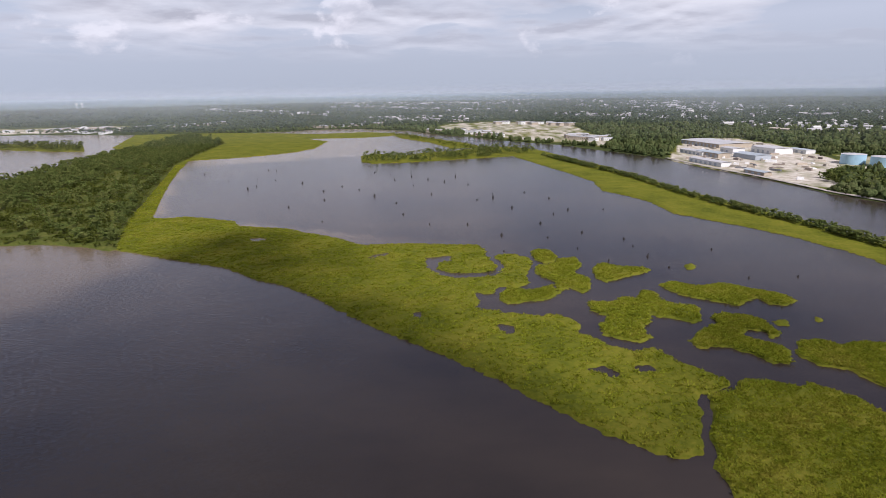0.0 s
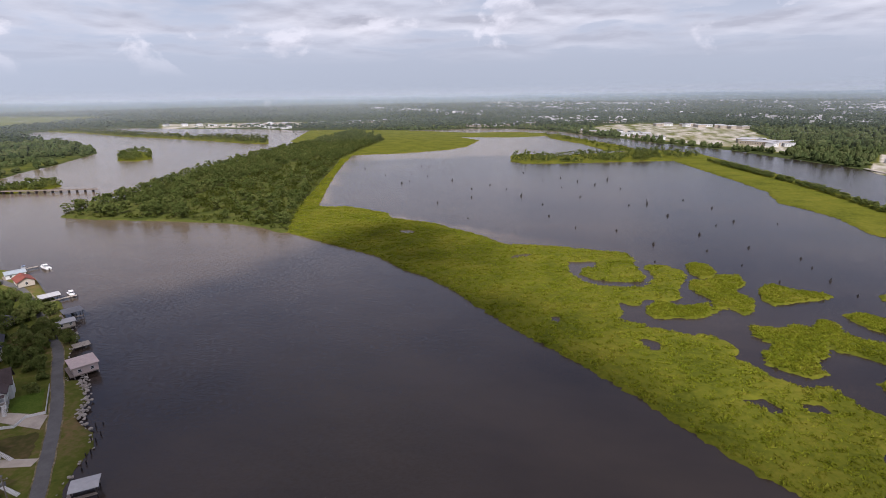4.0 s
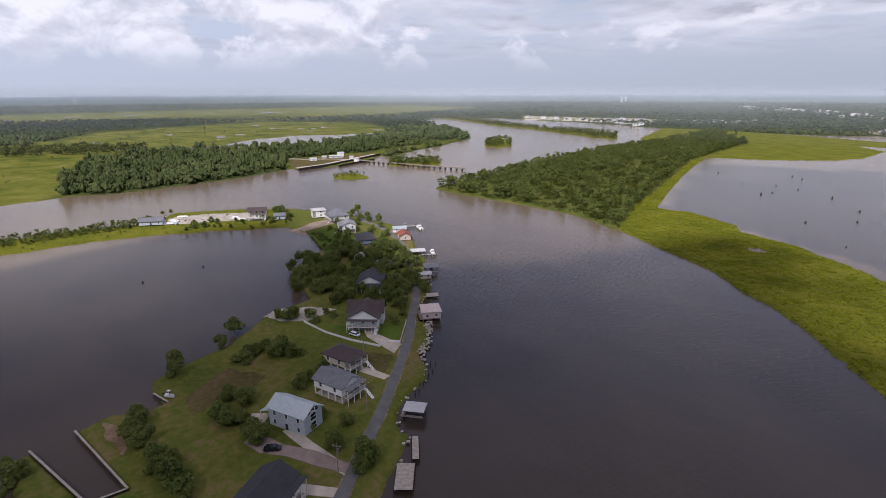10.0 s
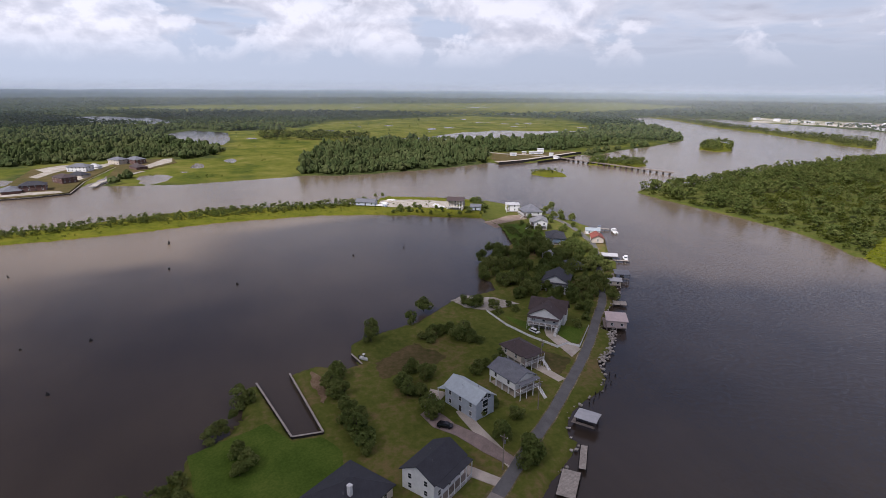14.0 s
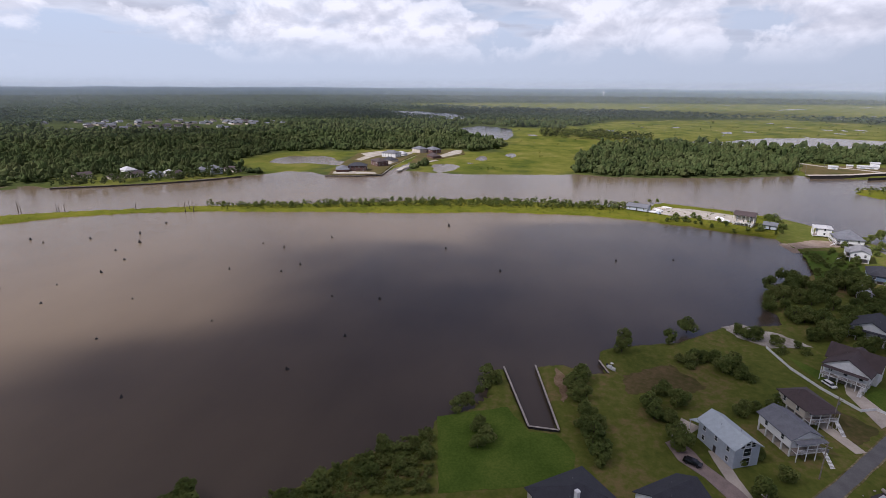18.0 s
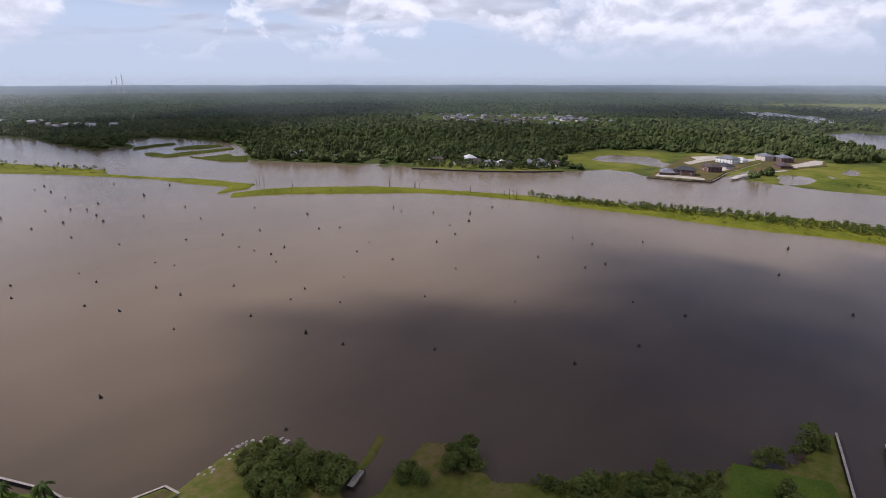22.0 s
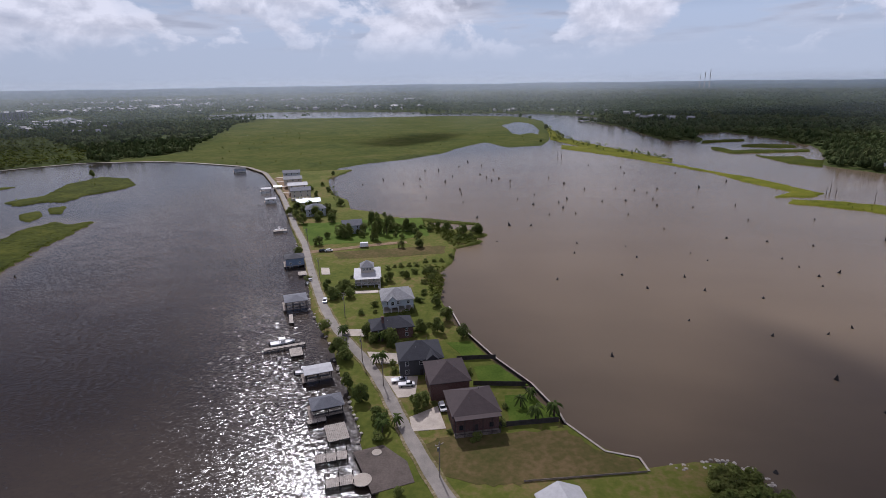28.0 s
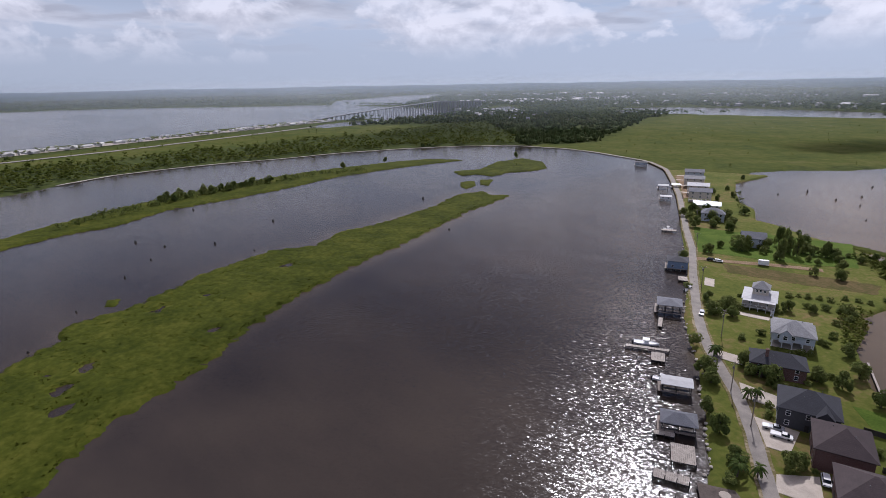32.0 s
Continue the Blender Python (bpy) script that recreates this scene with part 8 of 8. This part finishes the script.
LOT_EAST = [(-733, -164), (-779, -180), (-804, -157), (-806, -111), (-759, -102), (-724, -117), (-676, -137), (-640, -150), (-651, -156)]
for ring in (LOT, LOT_EAST):
    patch("building_lot", ring, 1.62, DRY, "dry graded grass lots for new houses", "lot", 0.7)
for ring in ([(-675, -233), (-710, -230), (-735, -246), (-766, -230), (-762, -205), (-698, -219), (-664, -222)], [(-743, -200), (-773, -181), (-764, -174), (-735, -178)], [(-718, -126), (-767, -108), (-806, -113), (-803, -122), (-739, -134)], [(-557, -219), (-575, -224), (-577, -178), (-566, -172)], [(-640, -178), (-665, -175), (-668, -196), (-645, -200)]):
    patch("sand_lot", ring, 1.72, SAND, "bare pale sand between the new houses", "sand", 0.6)
ribbon("sand_spit", [(-594, -155.4), (-617, -155.6), (-642, -149), (-690, -128)], 6.0, 1.74, SAND, "pale sandy track along the new canal", "sand")
for x, y, yaw, L, W, wl, rf, st, lb in (
    (-580, -216, 20, 22, 14, BRICK, GREY_ROOF, 1, "new grey-roofed brick house at the water's edge"),
    (-588, -201, 100, 20, 13, BRICK, DARK_ROOF, 2, "new dark-roofed two-storey house on the lot"),
    (-631, -188, 40, 20, 14, BRICK, BROWN_ROOF, 2, "new brown-roofed brick house on the lot"),
    (-664, -184, 60, 17, 12, CREAM, DARK_ROOF, 1, "new dark-roofed house on the lot"),
    (-712, -195, 70, 22, 14, WHITE, GREY_ROOF, 2, "new white-walled grey-roofed house on the lot"),
    (-728, -185, 70, 13, 9, WHITE, WHITE_METAL, 1, "white garage beside a new house"),
    (-767, -168, 50, 19, 14, CREAM, GREY_ROOF, 2, "tall grey-roofed house under the wood"),
    (-766, -148, 40, 20, 14, BRICK, GREY_ROOF, 2, "tall grey-roofed brick house under the wood"),
    (-715, -137, 30, 22, 12, BRICK, BROWN_ROOF, 1, "low brown-roofed house by the sandy track"),
    (-507, -428, 60, 16, 12, WHITE, WHITE_METAL, 2, "large white house among bank trees"),
    (-506, -396, 55, 14, 9, GREY_SIDING, GREY_ROOF, 1, "low grey-roofed house on the wooded bank"),
    (-514, -384, 55, 13, 9, WHITE, WHITE_METAL, 1, "low white-roofed house on the wooded bank"),
    (-540, -364, 45, 16, 11, GREY_SIDING, GREY_ROOF, 1, "grey house on the wooded bank"),
    (-535, -345, 45, 18, 12, GREY_SIDING, GREY_ROOF, 2, "large grey house on the wooded bank"),
    (-480, -424, 60, 12, 8, CREAM, BROWN_ROOF, 1, "small brown-roofed house on the wooded bank"),
):
    house(x, y, yaw, L, W, lb, wl, rf, "hip", st, 0.5, 3.2, windows=st == 2)
SDW = [(-740, -165), (-631, -171), (-564, -166), (-552, -190), (-547, -224)]
BKW = [(-424, -443), (-441, -411), (-466, -368), (-496, -331), (-524, -308)]
seawall(SDW, "pale concrete bulkhead round the new lots", CONCRETE)
seawall(BKW, "dark timber bulkhead along the wooded bank", DARK_TIMBER)
rows = []
for k in range(150):
    i, q = pick.randrange(len(BKW) - 1), pick.random()
    x, y = BKW[i][0] + (BKW[i + 1][0] - BKW[i][0]) * q, BKW[i][1] + (BKW[i + 1][1] - BKW[i][1]) * q
    d, h = pick.choice((3, 5, 8, 20, 26, 30, 34, 38)), pick.uniform(4, 10)
    rows.append((x - 0.86 * d, y - 0.5 * d, 0.9, h, h * pick.uniform(0.8, 1.2), pick.uniform(0, 6)))
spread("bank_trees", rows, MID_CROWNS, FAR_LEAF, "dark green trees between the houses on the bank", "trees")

# ---------------------------------------------------------------- lock, trestle, high bridge
LOCK = [(-637, 288.7), (-650, 335), (-674, 383), (-714, 459)]
LOCK_GUIDE = [(-638, 345), (-653, 380), (-669, 420)]
TRES = [(-673, 387), (-502, 446)]
HIB = [(1297, -699, 3), (1287, -788, 13), (1271, -937, 26), (1315, -1140, 34), (1330, -1355, 28)]

seawall(LOCK, "dark sheet-pile lock wall with pale cap", DARK_TIMBER, 3.4)
seawall(LOCK_GUIDE, "dark timber guide wall standing off the lock", DARK_TIMBER, 2.6)
patch("lock_grass", [(-640, 291), (-652, 334), (-677, 384), (-717, 459), (-742, 455), (-735, 400), (-748, 350), (-752, 331), (-690, 301)], 1.75, DRY, "dry grass apron behind the lock wall", "grass", 0.5)
ribbon("lock_walk", [(-652, 292), (-662, 335), (-686, 384), (-724, 457)], 9.0, 1.82, CONCRETE, "pale concrete walk along the lock wall", "path")
ribbon("lock_road", [(-755, 328), (-728, 345), (-716, 368), (-700, 384), (-690, 388)], 7.0, 1.84, SAND, "sandy service road to the lock buildings", "path")
shed(-712, 345, 70, 9, 6, 3.4, WHITE, WHITE_METAL, "small white lock store")
shed(-724, 388, 70, 20, 7, 3.0, WHITE, WHITE_METAL, "long low white lock-keeper building")
shed(-729, 398, 70, 9, 7, 6.5, WHITE, WHITE_METAL, "white two-storey lock office")
shed(-727, 370, 70, 6, 5, 3.0, CREAM, WHITE_METAL, "small cream shed on the lock apron")
shed(-681, 389, 70, 5, 5, 5.5, WHITE, WHITE_METAL, "white bridge-tender's cabin above the lock wall")
shed(-660, 386, 20, 8, 4, 3.5, WHITE, WHITE_METAL, "white control hut at the head of the trestle")
for x_, y_ in ((-690, 299), (-666, 296), (-700, 330), (-738, 420)):
    t = thing("lamp_mast", x_, y_, 1.2, 0, "tall grey lamp mast on the lock apron", "lamp mast", "lamp masts at the lock")
    part("mast", rod(bmesh.new(), (0, 0, 0), (0, 0, 9.0), 0.16, 0.1, 7), STEEL, t)
    part("lamp_head", boxes((-0.7, 0.7, -0.2, 0.2, 9.0, 9.25)), STEEL, t)
tb = thing("trestle_bridge", 0, 0, 0, 0, "low timber trestle bridge across the river", "bridge")
(ax, ay), (bx, by) = TRES[0], TRES[-1]
L = math.hypot(bx - ax, by - ay)
m = pose(ax, ay, 0, 0, 0, math.degrees(math.atan2(by - ay, bx - ax)))
part("bridge_deck", box(bmesh.new(), 0, L, -1.6, 1.6, 2.7, 3.2, m), TIMBER, tb)
for s in (-1.6, 1.6):
    part("guard_rail", box(bmesh.new(), 0, L, s - 0.08, s + 0.08, 3.3, 3.7, m), TIMBER, tb)
for i in range(22):
    q = L * (i + 0.5) / 22
    b = bmesh.new()
    for s in (-1.3, 0, 1.3):
        box(b, q - 0.4, q + 0.4, s - 0.3, s + 0.3, -2, 2.696, m)
    part("pier", b, DARK_TIMBER, tb)
BRIDGE_GREY = plain("bridge_concrete", (0.17, 0.175, 0.18), 0.85, 0, 0.1, 0.05)
hb = thing("high_bridge", 0, 0, 0, 0, "distant high-level steel and concrete road bridge", "bridge")
h_ = np.array(HIB, float)
seg = np.r_[0, np.cumsum(np.hypot(*np.diff(h_[:, :2], axis=0).T))]
N = 52
at_ = np.linspace(0, seg[-1], N + 1)
line = [Vector([np.interp(q, seg, h_[:, k]) for k in range(3)]) for q in at_]
for i, (a, c) in enumerate(zip(line, line[1:])):
    side = Vector((a.y - c.y, c.x - a.x, 0)).normalized() * 6
    b = bmesh.new()
    v = [b.verts.new(q) for q in (a - side, c - side, c + side, a + side, a - side + Vector((0, 0, 1.6)), c - side + Vector((0, 0, 1.6)), c + side + Vector((0, 0, 1.6)), a + side + Vector((0, 0, 1.6)))]
    for f in ((3, 2, 1, 0), (4, 5, 6, 7), (0, 1, 5, 4), (1, 2, 6, 5), (2, 3, 7, 6), (3, 0, 4, 7)):
        b.faces.new([v[j] for j in f])
    part("span", b, BRIDGE_GREY, hb)
    heavy = 1.9 if i > 33 else 0.8
    b = bmesh.new()
    for w_ in (-0.6, 0.6):
        rod(b, Vector((a.x, a.y, -2)) + side * w_, a + side * w_, heavy, heavy, 6)
    rod(b, a - side * 0.75 - Vector((0, 0, 1.0)), a + side * 0.75 - Vector((0, 0, 1.0)), 0.9, 0.9, 6)
    part("pier", b, BRIDGE_GREY, hb)

# causeway beside the bay
CWAY = [(1013, 77), (1019, -40), (1079, -197), (1164, -422), (1235, -600), (1262, -720)]
RAIL = [(916, 72), (919, -34), (955, -173), (1027, -371), (1123, -611)]
ribbon("causeway", CWAY, 40, 2.0, SAND, "pale causeway road along the bay", "road")
ribbon("rail_bed", RAIL, 12, 1.9, ASPHALT, "dark rail bed beside the causeway", "railway")
p = np.array(CWAY)
rows = []
for k in range(150):
    i = pick.randrange(len(p) - 1)
    q = pick.random()
    c = p[i] + (p[i + 1] - p[i]) * q
    rows.append((c[0] + pick.uniform(-22, 22), c[1] + pick.uniform(-22, 22), 1.6, pick.uniform(4, 8), pick.uniform(7, 11), pick.uniform(0, 6)))
spread("roadside_trees", rows, FAR_CROWNS, LEAF, "scattered low trees along the causeway", "trees")

# pale clutter, sheds and parked trailers on the causeway
rows = []
for k in range(260):
    i = pick.randrange(len(p) - 1)
    q = pick.random()
    c = p[i] + (p[i + 1] - p[i]) * q
    rows.append((c[0] + pick.uniform(-16, 16), c[1] + pick.uniform(-16, 16), 2.0, pick.uniform(1.5, 3.2), pick.choice((5, 7, 9, 14)), pick.uniform(0, 6)))
spread("causeway_sheds", rows, TOWN, PALE_WALL, "pale trailers and low sheds along the causeway", "sheds")

# pale banks and shore trees
WBK = [(308, 745), (323, 648), (341, 572), (349, 519), (354, 479), (368, 440), (376, 381)]
TIN = [(385, 556), (432, 591), (459, 556), (440, 510), (393, 452), (390, 468), (377, 497)]
SHIP = [(-986, 1504), (-903, 1506)]
SHB = [(-94.8, -60.4), (-104.4, -50.6), (-112.2, -44.4), (-119.2, -37.2), (-130.4, -25.5), (-122.1, -23), (-105.1, -20.1), (-92.9, -57.1)]
ribbon("stone_bank", WBK, 6.0, 1.25, SAND, "pale stone bank along the canal", "bank")
ribbon("stone_bank", E1[:-2], 4.0, 0.75, SAND, "thin pale bank under the southern woods", "bank")
x, y = fill(SHB, 420, 81, 0.2)
spread("shore_shrubs", sized(x, y, GZ - 0.1, 0.8, 2.2, 82, 1.5), MID_CROWNS, LEAF, "rank green shrubs and weeds on the unmown shore", "shrubs")
x, y = fill(TIN, 150, 77, 1.0)
spread("shore_trees", sized(x, y, 0.8, 6, 11, 78, 1.1), MID_CROWNS, LEAF, "dark trees on the bank beside the storage tanks", "trees")
(ax, ay), (bx, by) = SHIP
ship = thing("ship", (ax + bx) / 2, (ay + by) / 2, 0, math.degrees(math.atan2(by - ay, bx - ax)), "red-hulled work ship moored at the far bank", "ship")
L = math.hypot(bx - ax, by - ay)
HULL_RED = plain("red_hull_paint", (0.36, 0.06, 0.04), 0.6, 0, 0.1)
part("hull", prism(bmesh.new(), [(-L / 2, -5), (L * 0.36, -6), (L / 2, 0), (L * 0.36, 6), (-L / 2, 5)], -1, 6), HULL_RED, ship)
part("bridge_house", boxes((-L * 0.4, -L * 0.2, -4.5, 4.5, 6, 13), (-L * 0.37, -L * 0.25, -4, 4, 13, 16)), WHITE, ship)
part("deckhouse", boxes((-L * 0.1, L * 0.3, -4, 4, 6, 8.5)), WHITE, ship)
part("mast", rod(bmesh.new(), (-L * 0.3, 0, 16), (-L * 0.3, 0, 24), 0.5, 0.2, 6), STEEL, ship)

# far chimneys and water towers
STK = [(-1402, -4695), (-1434, -4686), (-1469, -4675)]
WTO = [(-4873, 510), (-2671, 4108), (-2644, 4126)]
for k, (x, y) in enumerate(STK):
    t = thing("smokestack", x, y, 0, 0, "slender grey power-station chimney on the horizon", "smokestack", "smokestacks")
    part("shaft", rod(bmesh.new(), (0, 0, 0), (0, 0, (105, 128, 150)[k % 3]), 2.8, 2.2, 12), CONCRETE, t)
for x, y in WTO:
    t = thing("water_tower", x, y, 0, 0, "white water tower above far woods", "water tower", "water towers")
    part("column", rod(bmesh.new(), (0, 0, 0), (0, 0, 38), 2.2, 1.8, 12), WHITE, t)
    b = bmesh.new()
    bmesh.ops.create_uvsphere(b, u_segments=18, v_segments=10, radius=8)
    for v in b.verts:
        v.co.z = v.co.z * 0.7 + 40
    part("tank", b, WHITE, t)

# ---------------------------------------------------------------- far rim of the land: a glowing backdrop with painted haze
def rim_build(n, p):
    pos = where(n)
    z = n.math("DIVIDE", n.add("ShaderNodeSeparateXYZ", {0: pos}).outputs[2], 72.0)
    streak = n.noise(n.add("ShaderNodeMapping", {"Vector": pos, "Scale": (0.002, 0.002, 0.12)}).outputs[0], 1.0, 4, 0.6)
    # paler and bluer upwards: distance haze painted into colour and glow
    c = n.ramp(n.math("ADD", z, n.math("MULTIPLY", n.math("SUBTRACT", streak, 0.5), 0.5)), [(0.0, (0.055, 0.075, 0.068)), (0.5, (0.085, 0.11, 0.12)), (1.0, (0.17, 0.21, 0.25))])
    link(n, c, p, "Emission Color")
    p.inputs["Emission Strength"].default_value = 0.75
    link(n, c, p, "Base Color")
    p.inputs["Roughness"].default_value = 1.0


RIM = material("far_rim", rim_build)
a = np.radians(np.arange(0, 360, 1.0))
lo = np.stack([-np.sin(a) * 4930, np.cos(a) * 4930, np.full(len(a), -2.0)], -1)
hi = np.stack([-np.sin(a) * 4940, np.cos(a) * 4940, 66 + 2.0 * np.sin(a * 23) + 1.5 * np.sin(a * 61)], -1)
tagged(mesh_ob("backdrop", np.concatenate([lo, hi]), grid_faces(2, len(a), True), RIM), "blue-green backdrop rim of far woods with haze painted in", "backdrop", kind="structure")

# ---------------------------------------------------------------- translucent veil rings added to imitate haze over the far country
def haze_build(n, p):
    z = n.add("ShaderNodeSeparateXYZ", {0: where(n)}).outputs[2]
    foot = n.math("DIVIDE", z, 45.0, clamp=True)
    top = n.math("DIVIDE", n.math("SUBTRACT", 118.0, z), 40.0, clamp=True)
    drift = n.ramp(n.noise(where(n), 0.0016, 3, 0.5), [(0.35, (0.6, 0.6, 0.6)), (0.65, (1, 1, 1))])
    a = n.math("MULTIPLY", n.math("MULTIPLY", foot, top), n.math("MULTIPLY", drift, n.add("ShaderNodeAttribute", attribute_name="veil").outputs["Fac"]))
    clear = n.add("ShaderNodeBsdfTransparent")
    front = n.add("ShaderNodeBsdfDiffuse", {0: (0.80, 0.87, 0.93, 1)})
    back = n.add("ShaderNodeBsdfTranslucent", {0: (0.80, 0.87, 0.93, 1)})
    veil_mix = n.add("ShaderNodeMixShader", {0: 0.5, 1: front.outputs[0], 2: back.outputs[0]})
    both = n.add("ShaderNodeMixShader", {0: a, 1: clear.outputs[0], 2: veil_mix.outputs[0]})
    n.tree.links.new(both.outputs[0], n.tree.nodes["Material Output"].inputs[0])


HAZE = material("haze_veil", haze_build)
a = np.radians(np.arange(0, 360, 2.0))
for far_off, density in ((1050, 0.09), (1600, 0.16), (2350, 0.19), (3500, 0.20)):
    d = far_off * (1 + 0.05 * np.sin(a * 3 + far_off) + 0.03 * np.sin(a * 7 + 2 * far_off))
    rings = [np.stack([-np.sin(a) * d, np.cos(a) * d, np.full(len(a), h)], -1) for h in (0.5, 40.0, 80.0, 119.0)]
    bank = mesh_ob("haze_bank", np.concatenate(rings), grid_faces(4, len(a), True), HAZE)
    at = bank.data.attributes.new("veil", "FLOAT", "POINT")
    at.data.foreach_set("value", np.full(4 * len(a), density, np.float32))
    tagged(bank, "thin pale veil ring imitating haze over the far woods", "haze", kind="structure")

# ---------------------------------------------------------------- cloud sheets out of view, placed towards the sun to shade water and land
def cloud_build(n, p):
    p.inputs["Base Color"].default_value = (0.9, 0.9, 0.9, 1)
    p.inputs["Roughness"].default_value = 1.0
    thick = n.add("ShaderNodeAttribute", attribute_name="thick").outputs["Fac"]
    fray = n.noise(where(n), 0.012, 6, 0.6)
    a = n.math("ADD", thick, n.math("MULTIPLY", n.math("SUBTRACT", fray, 0.5), 0.9), clamp=True)
    clear = n.add("ShaderNodeBsdfTransparent")
    front = n.add("ShaderNodeBsdfDiffuse", {0: (0.9, 0.9, 0.9, 1)})
    through_light = n.add("ShaderNodeBsdfTranslucent", {0: (0.9, 0.9, 0.9, 1)})
    body = n.add("ShaderNodeMixShader", {0: 0.3, 1: front.outputs[0], 2: through_light.outputs[0]})
    both = n.add("ShaderNodeMixShader", {0: n.math("MULTIPLY", a, 0.87), 1: clear.outputs[0], 2: body.outputs[0]})
    n.tree.links.new(both.outputs[0], n.tree.nodes["Material Output"].inputs[0])


CLOUD = material("cloud_vapour", cloud_build)
CLOUD_Z = 1500.0


def cloud(outline, cell, soft, label, dense=1.0):
    """A cloud sheet out of view, set between the sun and the given stretch to shade it."""
    o = np.array(outline, float)
    lo, hi = o.min(0) - soft * 1.5, o.max(0) + soft * 1.5
    xs, ys = np.arange(lo[0], hi[0], cell), np.arange(lo[1], hi[1], cell)
    x, y = np.meshgrid(xs, ys)
    s = inside_distance(x, y, outline) + soft * 0.25 * ripple(x, y, soft * 4, 21)
    k = np.clip(s / (soft * (1 + 2.2 * np.clip((y - 110) / 120, 0, 1) * (dense == 1.0))) + 0.5, 0, 1)
    z = CLOUD_Z + k * (40 + 25 * ripple(x, y, 90, 22) + 12 * ripple(x, y, 35, 23))
    dx, dy = to_sun.x / to_sun.z * CLOUD_Z, to_sun.y / to_sun.z * CLOUD_Z
    f = grid_faces(len(ys), len(xs))
    f = f[(k.ravel()[f] > 0).any(1)]
    used, f = np.unique(f, return_inverse=True)
    v = np.stack([x.ravel() + dx, y.ravel() + dy, z.ravel()], -1)[used]
    ob = mesh_ob("cloud", v, f.reshape(-1, 4), CLOUD)
    at = ob.data.attributes.new("thick", "FLOAT", "POINT")
    at.data.foreach_set("value", (dense * k.ravel()[used]).astype(np.float32))
    tagged(ob, label, "cloud", kind="structure")


def oval(cx, cy, a, b, turn):
    return [(cx + a * math.cos(t) * math.cos(turn) - b * math.sin(t) * math.sin(turn), cy + a * math.cos(t) * math.sin(turn) + b * math.sin(t) * math.cos(turn)) for t in np.linspace(0, 6.28, 20)[:-1]]


cloud([(-36, -92), (-44, -128), (-62, -160), (-80, -186), (-84, -232), (-118, -202), (-133, -196), (-150, -184), (-168, -153), (-186, -138), (-213, -143), (-246, -149), (-289, -140), (-312, -105), (-296, -68), (-316, -54), (-366, -40), (-384, 15), (-384, 88), (-375, 130), (-340, 152), (-300, 150), (-232, 150), (-190, 190), (-170, 260), (-168, 320), (-152, 350), (-120, 356), (-74, 316), (-52, 286), (-56, 257), (-36, 233), (-20, 219), (-4, 208), (26, 160), (60, 110), (55, 20), (15, -50)], 8, 20, "grey-bottomed cumulus cloud high above the bay")
cloud(oval(-900, -1550, 800, 330, 0.5), 30, 160, "broad cumulus cloud above the far woods")
cloud(oval(-880, -640, 380, 150, 0.75), 25, 110, "thin cloud above the wooded west bank", 0.5)
cloud(oval(-1750, -650, 420, 260, 1.2), 30, 120, "cumulus cloud above the western woods")
cloud(oval(185, -930, 110, 60, 1.2), 20, 50, "small cumulus cloud above the southern marsh")
cloud(oval(-430, -1180, 420, 230, 0.9), 25, 120, "cumulus cloud above the dark southern woods")
cloud(oval(-2000, 150, 760, 240, 1.75), 30, 120, "long cumulus cloud above the western marsh woods")
cloud(oval(850, -880, 380, 150, 1.9), 25, 100, "thin cumulus cloud above the southern woods", 0.45)
# three faint unseen sheets, added to dim the sun and its glint
cloud(oval(70, -70, 190, 95, -0.5), 20, 60, "unseen thin cloud sheet added to dim the near river", 0.34)
cloud(oval(125, 135, 85, 45, 0.8), 20, 45, "unseen thin cloud sheet added to dim the reed islets", 0.4)
cloud(oval(-50, -165, 120, 62, -0.9), 20, 50, "unseen thin cloud sheet added to dim the bay shallows", 0.38)
